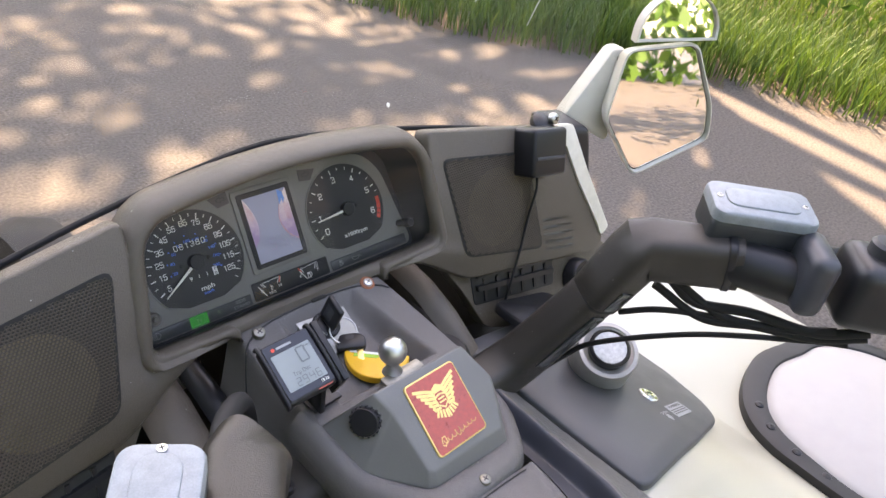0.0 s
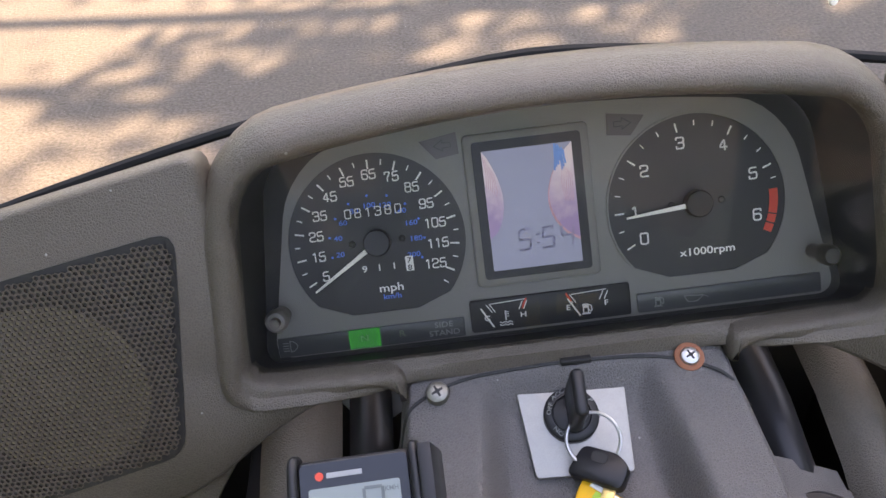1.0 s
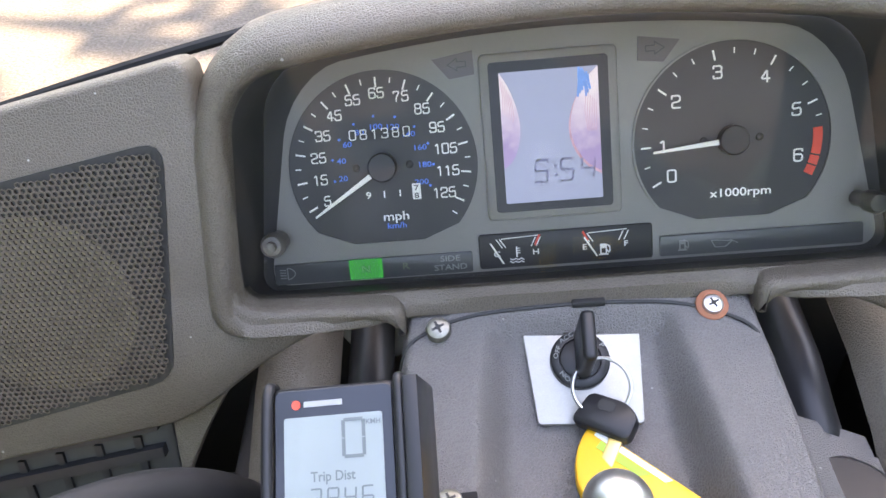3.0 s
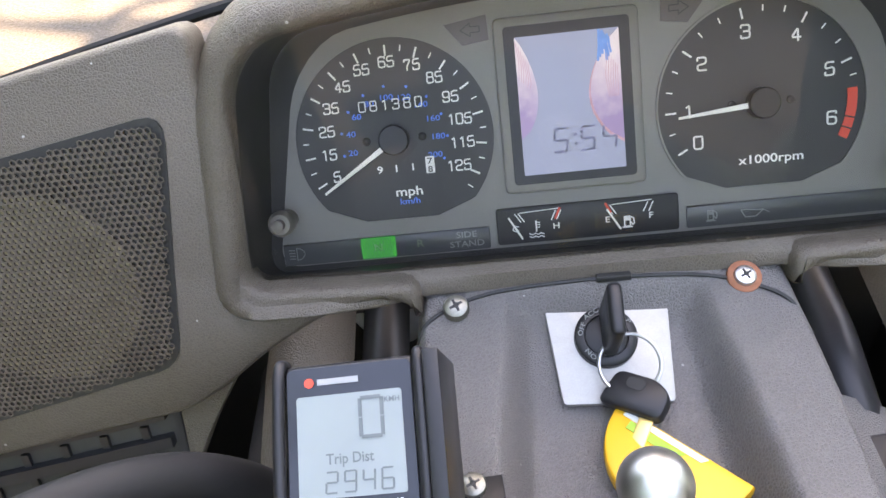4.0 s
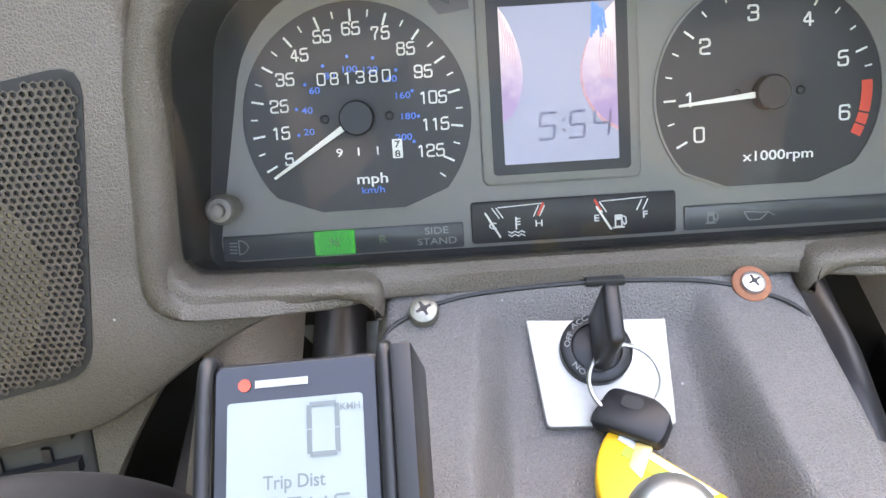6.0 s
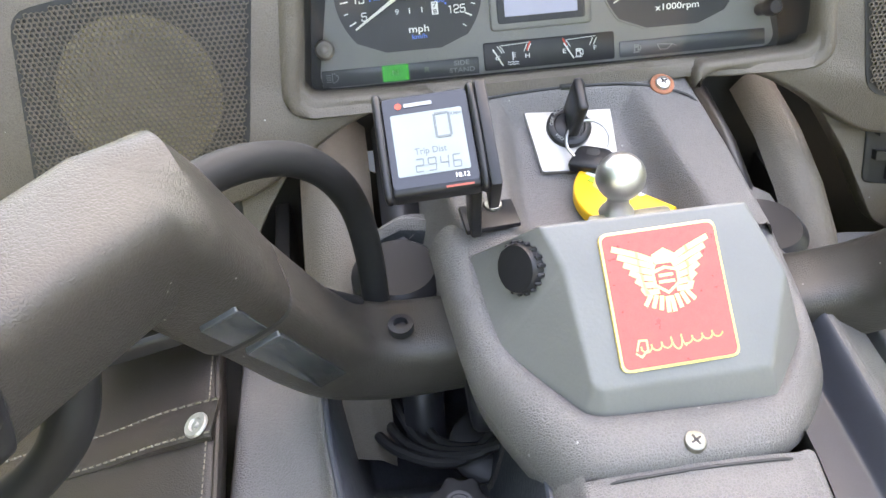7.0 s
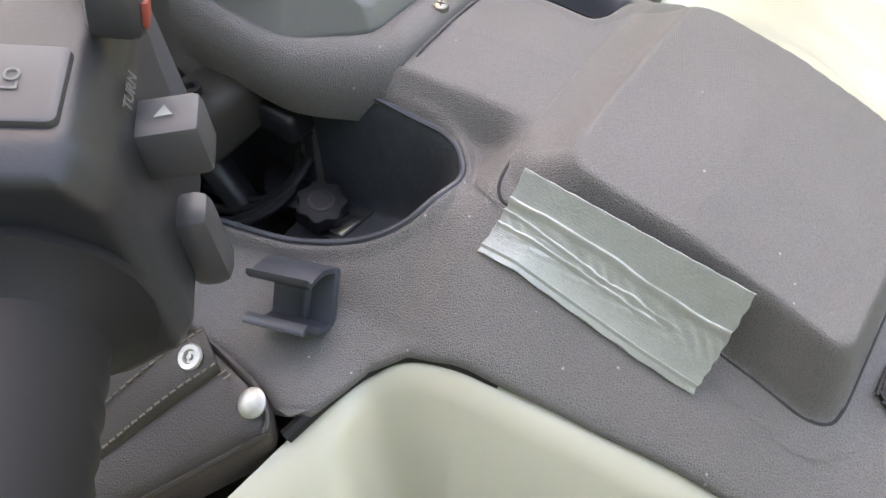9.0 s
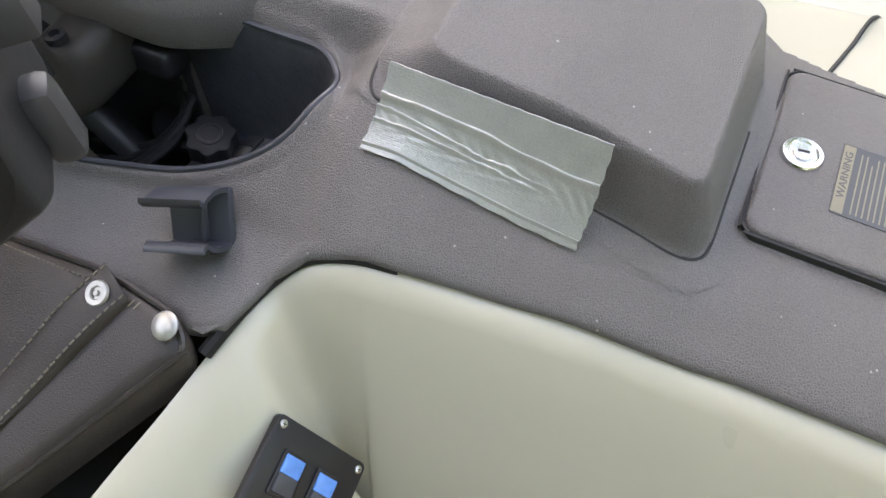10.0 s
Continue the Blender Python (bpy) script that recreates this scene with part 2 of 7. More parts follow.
def loft(rings, bm=None, closed=True, caps=(True, True)):
    bm = bm or bmesh.new()
    rows = [[bm.verts.new(p) for p in ring] for ring in rings]
    for a, b in zip(rows, rows[1:]):
        n = len(a)
        for i in range(n if closed else n - 1):
            bm.faces.new((a[i], a[(i + 1) % n], b[(i + 1) % n], b[i]))
    if closed and caps[0]:
        bm.faces.new(rows[0][::-1])
    if closed and caps[1]:
        bm.faces.new(rows[-1])
    return bm


def ring(r, z, n=24, m=Matrix(), rx=None):
    return [m @ Vector((r * math.cos(2 * math.pi * i / n), (rx or r) * math.sin(2 * math.pi * i / n), z)) for i in range(n)]


def lathe(profile, m=Matrix(), n=28, bm=None, caps=(True, True)):
    """profile: radius and height, from bottom to top, turned about local z."""
    return loft([ring(r, z, n, m) for r, z in profile], bm, True, caps)


def rounded(x0, y0, x1, y1, r, n=5):
    """Corners of a rounded rectangle, counterclockwise; r: one radius or four from the lower left on."""
    rs = r if isinstance(r, (tuple, list)) else (r,) * 4
    pts = []
    for (cx, cy, a), q in zip(((x0, y0, 180), (x1, y0, 270), (x1, y1, 0), (x0, y1, 90)), rs):
        sx, sy = (1 if cx == x0 else -1), (1 if cy == y0 else -1)
        for i in range(n + 1):
            t = radians(a + 90 * i / n)
            pts.append((cx + sx * q + q * math.cos(t), cy + sy * q + q * math.sin(t)))
    return pts


def slab(outline, z0, z1, m=Matrix(), bevel=0.0, bm=None):
    """A plate from an outline in local xy, with its upper edge rounded by shrinking rings."""
    cx, cy = sum(p[0] for p in outline) / len(outline), sum(p[1] for p in outline) / len(outline)
    half = max(max(abs(p[0] - cx), abs(p[1] - cy)) for p in outline)

    def at(shrink, z):
        k = 1 - shrink / half
        return [m @ Vector((cx + (x - cx) * k, cy + (y - cy) * k, z)) for x, y in outline]

    rings = [at(0, z0)]
    if bevel:
        rings += [at(0, z1 - bevel), at(bevel * 0.3, z1 - bevel * 0.3), at(bevel, z1)]
    else:
        rings += [at(0, z1)]
    return loft(rings, bm)


def spline(points, per=8):
    """Catmull-Rom through the points."""
    p = [Vector(q) for q in points]
    p = [2 * p[0] - p[1], *p, 2 * p[-1] - p[-2]]
    out = []
    for a, b, c, d in zip(p, p[1:], p[2:], p[3:]):
        for i in range(per):
            t = i / per
            out.append(0.5 * (2 * b + (c - a) * t + (2 * a - 5 * b + 4 * c - d) * t * t + (3 * b - a - 3 * c + d) * t ** 3))
    return out + [p[-2]]


def tube(points, radius, n=14, per=8, bm=None, caps=(True, True), squash=1.0):
    """A round bar along a smooth path; radius: one number or one for each given point."""
    path = spline(points, per)
    rs = [radius] * len(points) if isinstance(radius, (int, float)) else list(radius)
    rings, side = [], None
    for i, p in enumerate(path):
        way = (path[min(i + 1, len(path) - 1)] - path[max(i - 1, 0)]).normalized()
        if side is None:
            side = way.orthogonal().normalized()
        side = (side - side.dot(way) * way).normalized()
        up = way.cross(side)
        k = i / per
        j = min(int(k), len(rs) - 2)
        f = k - j
        f = f * f * (3 - 2 * f)
        r = rs[j] * (1 - f) + rs[j + 1] * f
        rings.append([p + r * (math.cos(2 * math.pi * q / n) * side + squash * math.sin(2 * math.pi * q / n) * up) for q in range(n)])
    return loft(rings, bm, True, caps)


def box_tube(points, radius, ref, n=32, per=8, e=0.62):
    """A bar of rounded square section along a smooth path; ref keeps one side's way."""
    path = spline(points, per)
    rings = []
    for i, p in enumerate(path):
        way = (path[min(i + 1, len(path) - 1)] - path[max(i - 1, 0)]).normalized()
        side = Vector(ref)
        side = (side - side.dot(way) * way).normalized()
        up = way.cross(side)
        j = min(i // per, len(radius) - 2)
        f = i / per - j
        r = radius[j] * (1 - f) + radius[j + 1] * f
        ring = []
        for q in range(n):
            c, s = math.cos(2 * math.pi * q / n), math.sin(2 * math.pi * q / n)
            ring.append(p + r * (math.copysign(abs(c) ** e, c) * side + math.copysign(abs(s) ** e, s) * up))
        rings.append(ring)
    return loft(rings)


def mitred_bar(points, sizes, ref, n=40, e=0.5):
    """A bar of rounded square section with straight runs and mitred bends; sizes are half width and half height."""
    pts = [Vector(p) for p in points]
    ways = [(b - a).normalized() for a, b in zip(pts, pts[1:])]
    rings = []
    for i, (p, (a, b)) in enumerate(zip(pts, sizes)):
        way = ways[max(i - 1, 0)]
        cut = (way + ways[min(i, len(ways) - 1)]).normalized()
        side = Vector(ref)
        side = (side - side.dot(way) * way).normalized()
        up = way.cross(side)
        ring = []
        for q in range(n):
            c, s = math.cos(2 * math.pi * q / n), math.sin(2 * math.pi * q / n)
            d = a * math.copysign(abs(c) ** e, c) * side + b * math.copysign(abs(s) ** e, s) * up
            ring.append(p + d - way * (d.dot(cut) / way.dot(cut)))
        rings.append(ring)
    return loft(rings)


def lettering(name, items, mat, parent, m=Matrix(), label="", wide=1.25):
    """Flat printed words in one mesh: items of (text, x, y, size, turn in degrees)."""
    bm = bmesh.new()
    for text, x, y, size, turn in items:
        cu = bpy.data.curves.new("print", "FONT")
        cu.body, cu.size, cu.align_x, cu.align_y, cu.resolution_u = text, size, "CENTER", "CENTER", 3
        cu.extrude, cu.offset = 0.00005, size * 0.012
        ob = bpy.data.objects.new("print", cu)
        me = bpy.data.meshes.new_from_object(ob)
        me.transform(m @ pose(x, y, 0, 0, 0, turn) @ Matrix.Diagonal((wide, 1, 1, 1)))
        bm.from_mesh(me)
        bpy.data.objects.remove(ob)
        bpy.data.curves.remove(cu)
        bpy.data.meshes.remove(me)
    return part(name, bm, mat, parent, label)


def stroke(pts, width, z=0.0, m=Matrix(), bm=None, thick=0.0002, closed=False):
    """Printed lines: a flat ribbon along points in local xy."""
    bm = bm or bmesh.new()
    p = [Vector((x, y)) for x, y in pts]
    if closed:
        p.append(p[0])
    for a, b in zip(p, p[1:]):
        d = (b - a).normalized() if (b - a).length else Vector((1, 0))
        nrm = Vector((-d.y, d.x)) * width / 2
        e = d * width * 0.3
        quad = [a - e + nrm, a - e - nrm, b + e - nrm, b + e + nrm]
        lo = [bm.verts.new(m @ Vector((q.x, q.y, z))) for q in quad]
        hi = [bm.verts.new(m @ Vector((q.x, q.y, z + thick))) for q in quad]
        bm.faces.new(hi)
        for i in range(4):
            bm.faces.new((lo[i], lo[(i + 1) % 4], hi[(i + 1) % 4], hi[i]))
    return bm


def grid_sheet(xs, ys, height, keep=None, clamp=None):
    """Vertices and faces of a height field over xs, ys (numpy); keep: which vertices stay; clamp: moves those at the edge onto it."""
    gx, gy = np.meshgrid(xs, ys, indexing="ij")
    ok = np.ones_like(gx, bool) if keep is None else keep(gx, gy)
    if clamp is not None:
        gx = clamp(gx, gy)
    gz = height(gx, gy)
    idx = np.full(gx.shape, -1)
    idx[ok] = np.arange(ok.sum())
    verts = np.stack([gx[ok], gy[ok], gz[ok]], -1)
    q = np.stack([idx[:-1, :-1], idx[1:, :-1], idx[1:, 1:], idx[:-1, 1:]], -1).reshape(-1, 4)
    return verts.tolist(), q[(q >= 0).all(1)].tolist()


def radial_sheet(outline, centre, inset, height, rings=34):
    """A sheet inside a closed outline, by rings that shrink to a centre, so that its edge is smooth."""
    p = np.array(outline)
    c = np.array(centre)
    far = np.hypot(*(p - c).T)[:, None]
    edge = c + (p - c) * (1 - inset / far)
    ks = 1 - np.linspace(0, 1, rings) ** 1.15 * 0.97
    g = c + (edge[None] - c) * ks[:, None, None]
    z = height(g[..., 0], g[..., 1])
    n = len(p)
    verts = np.concatenate([g, z[..., None]], -1).reshape(-1, 3).tolist()
    faces = [(r * n + i, r * n + (i + 1) % n, (r + 1) * n + (i + 1) % n, (r + 1) * n + i) for r in range(rings - 1) for i in range(n)]
    faces.append(tuple((rings - 1) * n + i for i in range(n)))
    return verts, faces


def step(a, b, x):
    t = np.clip((x - a) / (b - a), 0, 1)
    return t * t * (3 - 2 * t)


def poly_distance(x, y, poly):
    """Signed distance to a polygon, negative inside."""
    p = np.array(poly)
    q = np.roll(p, -1, 0)
    best, inside = np.full(np.shape(x), 9.0), np.zeros(np.shape(x), bool)
    for (ax, ay), (bx, by) in zip(p, q):
        ex, ey = bx - ax, by - ay
        t = np.clip(((x - ax) * ex + (y - ay) * ey) / (ex * ex + ey * ey), 0, 1)
        best = np.minimum(best, np.hypot(x - ax - t * ex, y - ay - t * ey))
        if ey:
            inside ^= ((ay > y) != (by > y)) & (x < ex * (y - ay) / ey + ax)
    return np.where(inside, -best, best)


def smooth_poly(points, per=6):
    """A closed smooth outline through the points."""
    n = len(points)
    out = []
    for i in range(n):
        a, b, c, d = (np.array(points[(i + k) % n], float) for k in (-1, 0, 1, 2))
        for k in range(per):
            t = k / per
            out.append(tuple(0.5 * (2 * b + (c - a) * t + (2 * a - 5 * b + 4 * c - d) * t * t + (3 * b - a - 3 * c + d) * t ** 3)))
    return out


def screw(parent, at, way, r, mat=None, name="screw", label=""):
    """A pan head with a cross recess, facing way."""
    m = Matrix.Translation(at) @ Vector(way).normalized().to_track_quat("Z", "Y").to_matrix().to_4x4() @ pose(0, 0, 0, 0, 0, 25)
    bm = lathe([(r, -r * 0.6), (r, 0), (r * 0.9, r * 0.25), (r * 0.6, r * 0.4), (r * 0.25, r * 0.42), (r * 0.2, r * 0.1)], m, 20)
    ob = part(name, bm, mat or M_SCREW, parent, label)
    bm = bmesh.new()
    for a in (0, 90):
        rbox((r * 1.05, r * 0.2, r * 0.1), m @ pose(0, 0, r * 0.39, 0, 0, a), 0, bm=bm)
    part("cross_recess", bm, M_DARK, ob)
    return ob

# ---- the motorcycle: dashboard ----
bike = thing("motorcycle", "large cream touring motorcycle with grey plastic cockpit parked on asphalt", "motorcycle")
CX = 0.003  # the middle of the dashboard
PM = Matrix.Translation((0.001, 0, 1.08)) @ pose(0, 0, 0, 57, 0, 0)  # instrument face: x across, y up it, z towards the rider
SLOPE = 0.366
SM = Matrix.Translation((0, -0.4444 + SLOPE * 1.1, 1.1)) @ pose(0, 0, 0, 90 - math.degrees(math.atan(SLOPE)), 0, 0)  # dash face


def s_y(z):
    return -0.4444 + SLOPE * z


def on_s(x, z):
    """A place on the dash face, in SM's own plane."""
    return x, (z - 1.1) * math.hypot(1, SLOPE)


def dash_loop(xb, xt, zb, zt, arch, rb, rt):
    """A rounded opening with an arched top, in x and z; t runs from 0 below to 1 above."""
    pts = rounded(-xb, zb, xb, zt, (rb, rb, rt, rt), 6)
    dense = []
    for (ax, az), (bx, bz) in zip(pts, pts[1:] + pts[:1]):
        k = 12 if math.hypot(bx - ax, bz - az) > 0.04 else 1
        dense += [(ax + (bx - ax) * i / k, az + (bz - az) * i / k) for i in range(k)]
    out = []
    for x, z in dense:
        t = (z - zb) / (zt - zb)
        s = x / xb
        out.append((CX + x * (1 + (xt / xb - 1) * t), z + arch * (1 - s * s) * t, t))
    return out


def s_ring(g, dy, dy_top=None, gt=None, dy_low=None):
    gt = g if gt is None else gt
    loop = dash_loop(0.162 + g, 0.147 + g, 1.042 - min(g * 0.8, 0.0085), 1.147 + gt, 0.015, 0.010 + g * 0.6, 0.022 + g)
    out = []
    for x, z, t in loop:
        d = dy + ((dy_top if dy_top is not None else dy) - dy) * t ** 2
        low = max(0.0, 1 - t / 0.30) ** 1.5
        mid = float(step(0.112, 0.088, abs(x - CX)))  # the shelf draws back where the ignition cover meets it
        d_low = d if dy_low is None else dy_low + (0.006 - dy_low) * mid if dy_low < 0.006 else dy_low
        out.append((x, s_y(z) + d + (d_low - d) * low, z + 0.0035 * low * (1 - mid) * (g > 0.003)))
    return out


def panel_ring(grow, w):
    loop = dash_loop(0.160 + grow, 0.146 + grow, -0.061 - grow, 0.052 + grow, 0.013, 0.010, 0.022)
    return [PM @ Vector((x - 0.001, v, w)) for x, v, t in loop]


part("inner_bezel", loft([panel_ring(0, -0.004), s_ring(0, 0.004, None, None, 0.014)], None, True, (False, False)), M_BEZEL, bike, "black inner wall of the instrument hood", 60)
part("dash_shell", loft([s_ring(0, 0.004, None, None, 0.014), s_ring(0.001, -0.001, None, None, 0.006), s_ring(0.004, -0.0055, None, None, -0.003), s_ring(0.009, -0.007, None, 0.0075, -0.0055), s_ring(0.014, -0.005, None, 0.0105, -0.004),
                                 s_ring(0.018, 0.001, None, 0.0125, 0.0085), s_ring(0.0205, 0.010, 0.009, 0.0135, 0.0090), s_ring(0.0215, 0.02, 0.018, 0.0125, 0.0095), s_ring(0.022, 0.035, 0.030, 0.009, 0.010), s_ring(0.016, 0.04, 0.038, -0.004, 0.010)], None, True, (False, False)),
             M_DASH, bike, "grey-brown grained plastic instrument hood", 60)

# instrument face
cluster = part("instrument_panel", slab([(x - 0.001, v) for x, v, t in dash_loop(0.165, 0.151, -0.066, 0.058, 0.013, 0.01, 0.022)], -0.008, -0.0045, PM), M_DARK, bike, "dark recessed instrument cluster", 40)
plate_pts = dash_loop(0.154, 0.133, -0.0575, 0.049, 0.012, 0.01, 0.03)
part("face_plate", slab([(x - 0.001, v) for x, v, t in plate_pts], -0.0045, 0.0, PM), M_PANEL, cluster, "metallic grey face plate")


def dial_outline(r, flat, n=56):
    """A round dial cut flat below, with slanted corners."""
    pts = [(r * math.cos(radians(-41 + 262 * i / n)), r * math.sin(radians(-41 + 262 * i / n))) for i in range(n + 1)]
    return pts + [(-r * 0.37, -flat), (r * 0.37, -flat)]


def dial(cx, name, label):
    m = PM @ pose(cx, 0, 0)
    gauge = part(name, slab(dial_outline(0.0476, 0.0383), 0.0, 0.0006, m), M_DIAL, cluster, label)
    bm = bmesh.new()
    o, i = dial_outline(0.0486, 0.0393), dial_outline(0.0476, 0.0383)
    loft([[m @ Vector((x, y, 0.0002)) for x, y in o], [m @ Vector((x, y, 0.0013)) for x, y in o], [m @ Vector((x, y, 0.0013)) for x, y in i], [m @ Vector((x, y, 0.0002)) for x, y in i]], bm, True, (False, False))
    part("rim", bm, M_PANEL, cluster)
    part("hub", lathe([(0.0072, 0.0006), (0.0072, 0.006), (0.0066, 0.0066)], m), M_BLACK, cluster)
    for sx in (-0.0135, 0.0135):
        screw(cluster, m @ Vector((sx, 0.0003, 0.0009)), PM.col[2].xyz, 0.0019, M_BLACK)
    return m


def polar(a, r):
    """A place on a dial: degrees clockwise from straight up."""
    return r * math.sin(radians(a)), r * math.cos(radians(a))


def ticks(m, marks, z=0.0007):
    bm = bmesh.new()
    for a, r0, r1, w in marks:
        stroke([polar(a, r0), polar(a, r1)], w, z, m, bm)
    return bm


def needle(m, angle, length, parent):
    bm = bmesh.new()
    (x1, y1), (x0, y0) = polar(angle, length), polar(angle, 0.006)
    sx, sy = polar(angle + 90, 0.0010)
    pts = [(x0 + sx * 1.3, y0 + sy * 1.3), (x0 - sx * 1.3, y0 - sy * 1.3), (x1 - sx * 0.55, y1 - sy * 0.55), (x1 + sx * 0.55, y1 + sy * 0.55)]
    slab(pts, 0.0036, 0.0044, m, bm=bm)
    part("needle", bm, M_NEEDLE, parent)


Z_PRINT = pose(0, 0, 0.0008)
GLYPHS = {"0": [[(0.5, 1), (1, 1), (1, 0), (0, 0), (0, 1), (0.5, 1)]], "1": [[(0.25, 0.82), (0.6, 1), (0.6, 0)]], "2": [[(0, 0.76), (0, 1), (1, 1), (1, 0.52), (0, 0.42), (0, 0), (1, 0)]],
          "3": [[(0, 0.8), (0, 1), (1, 1), (1, 0.52), (0.3, 0.52)], [(0.5, 0.52), (1, 0.52), (1, 0), (0, 0), (0, 0.2)]], "4": [[(0.74, 0), (0.74, 1), (0, 0.28), (1.05, 0.28)]],
          "5": [[(0.95, 1), (0.06, 1), (0, 0.5), (1, 0.62), (1, 0), (0, 0), (0, 0.22)]], "6": [[(1, 0.82), (1, 1), (0, 1), (0, 0), (1, 0), (1, 0.56), (0, 0.56)]],
          "7": [[(0, 0.8), (0, 1), (1, 1), (0.4, 0.35), (0.4, 0)]], "8": [[(0.5, 1), (0.96, 1), (0.96, 0.54), (0.04, 0.54), (0.04, 1), (0.5, 1)], [(0.5, 0.54), (1, 0.54), (1, 0), (0, 0), (0, 0.54), (0.5, 0.54)]],
          "9": [[(1, 0.44), (0, 0.44), (0, 1), (1, 1), (1, 0), (0, 0), (0, 0.2)]]}


def bent(pts, r, n=3):
    """An open line with its corners rounded."""
    out = [pts[0]]
    for a, p, b in zip(pts, pts[1:], pts[2:]):
        a, p, b = Vector(a), Vector(p), Vector(b)
        q = min(r, (a - p).length * 0.48, (b - p).length * 0.48)
        pa, pb = p + (a - p).normalized() * q, p + (b - p).normalized() * q
        out += [tuple((1 - t) ** 2 * pa + 2 * t * (1 - t) * p + t * t * pb) for t in (k / n for k in range(n + 1))]
    return out + [pts[-1]]


def figures_mesh(items, m, weight=0.15, wide=0.62, gap=0.22):
    """Squarish dial figures, each drawn with round-cornered strokes: items of (digits, x, y, height)."""
    bm = bmesh.new()
    for text, x, y, h in items:
        w = h * wide
        step_x = w + h * gap
        x0 = x - (len(text) * step_x - h * gap) / 2
        for c in text:
            for line in GLYPHS[c]:
                stroke(bent([(x0 + px * w, y + (py - 0.5) * h) for px, py in line], h * 0.22), h * weight, 0, m, bm)
            x0 += step_x
    return bm


# speedometer
m = dial(-0.0885, "speedometer", "black speedometer dial with white figures")
speed = lambda v: (v - 65) * 1.95
part("scale_marks", ticks(m, [(speed(v), 0.0395 if v % 10 == 5 else 0.0415, 0.0440, 0.0009 if v % 10 == 5 else 0.0006) for v in range(5, 131, 5)]), M_PRINT, cluster)
figures = [(str(v), *polar(speed(v), 0.0325 + 0.004 * math.cos(radians(speed(v))) ** 2), 0.0048) for v in range(5, 126, 10)]
part("figures", figures_mesh(figures, m @ Z_PRINT), M_PRINT, cluster)
lettering("unit_word", [("mph", 0.0045, -0.0255, 0.0062, 0)], M_PRINT, cluster, m @ Z_PRINT)
blue = lambda v: (v / 1.609 - 65) * 1.95
lettering("blue_figures", [(str(v), *polar(blue(v), 0.0212 + 0.001 * abs(math.sin(radians(blue(v)))) - 0.0012), 0.0038, 0) for v in range(20, 201, 20)] + [("km/h", 0.0045, -0.0302, 0.0040, 0)], M_BLUE, cluster, m @ Z_PRINT)
bm = bmesh.new()
for v in range(20, 201, 20):
    x, y = polar(blue(v), 0.0255)
    lathe([(0.0007, 0.0006), (0.0007, 0.0009)], m @ pose(x, y, 0), 10, bm)
part("blue_dots", bm, M_BLUE, cluster)
part("odometer_window", slab(rounded(-0.0165, 0.0135, 0.0150, 0.0198, 0.0008), 0.0004, 0.0008, m), M_DARK, cluster)
part("odometer_digits", figures_mesh([(c, -0.0137 + 0.0054 * i, 0.0167, 0.0046) for i, c in enumerate("081380")], m @ pose(0, 0, 0.001), 0.13, 0.66), M_PRINT, cluster)
lettering("trip_digits", [(c, x, -0.0140, 0.0048, 0) for c, x in (("9", -0.0085), ("1", -0.0005), ("1", 0.0075))], M_PRINT, cluster, m @ pose(0, 0, 0.001))
part("trip_drum", slab(rounded(0.0137, -0.0175, 0.0180, -0.0095, 0.0004), 0.0004, 0.0010, m), M_PRINT, cluster)
lettering("drum_digit", [("7", 0.0158, -0.0118, 0.004, 0), ("8", 0.0158, -0.0158, 0.004, 0)], M_DARK, cluster, m @ pose(0, 0, 0.0011))
needle(m, -122.5, 0.0425, cluster)
# tachometer
m = dial(0.0840, "tachometer", "black tachometer dial with red zone above 5500")
knots = [(0, -118), (1, -91.5), (2, -52.5), (3, -11), (4, 29), (5, 68.4), (6, 107.5)]
rev = lambda v: float(np.interp(v, [k[0] for k in knots], [k[1] for k in knots]))
marks = [(rev(v), 0.0395, 0.0440, 0.0009) for v in range(6)] + [(rev(v + f), 0.0415, 0.0440, 0.0006) for v in range(1, 5) for f in (0.333, 0.667)] + [(rev(0.5), 0.0415, 0.044, 0.0006), (rev(5.25), 0.0415, 0.0440, 0.0006)]
part("scale_marks", ticks(m, marks), M_PRINT, cluster)
part("figures", figures_mesh([(str(v), *polar(rev(v), 0.0335), 0.0058) for v in range(7)], m @ Z_PRINT, 0.15, 0.68), M_PRINT, cluster)
lettering("unit_word", [("x1000rpm", 0.004, -0.0262, 0.0058, 0)], M_PRINT, cluster, m @ Z_PRINT)
bm = bmesh.new()
for a0, a1 in ((86, 104), (105, 111), (112, 118)):
    arc = [polar(a0 + (a1 - a0) * i / 6, 0.0437) for i in range(7)] + [polar(a1 - (a1 - a0) * i / 6, 0.0392) for i in range(7)]
    slab(arc[::-1], 0.0005, 0.0009, m, bm=bm)
part("red_zone", bm, M_RED, cluster)
needle(m, -95, 0.0390, cluster)

# the display in the middle
DM = PM @ pose(-0.0040, 0, 0)
part("display_frame", slab(rounded(-0.0335, -0.0315, 0.0335, 0.0505, 0.003), 0.0, 0.0022, DM, 0.0012), M_PANEL, cluster)
part("display_bezel", slab(rounded(-0.0290, -0.0275, 0.0290, 0.0462, 0.002), 0.0020, 0.0026, DM), M_BLACK, cluster, "glossy black display surround")
lcd = part("display", slab(rounded(-0.0240, -0.0232, 0.0240, 0.0410, 0.0005), 0.0022, 0.0029, DM), M_LCD, cluster, "pale lilac backlit display with bleeding stains")


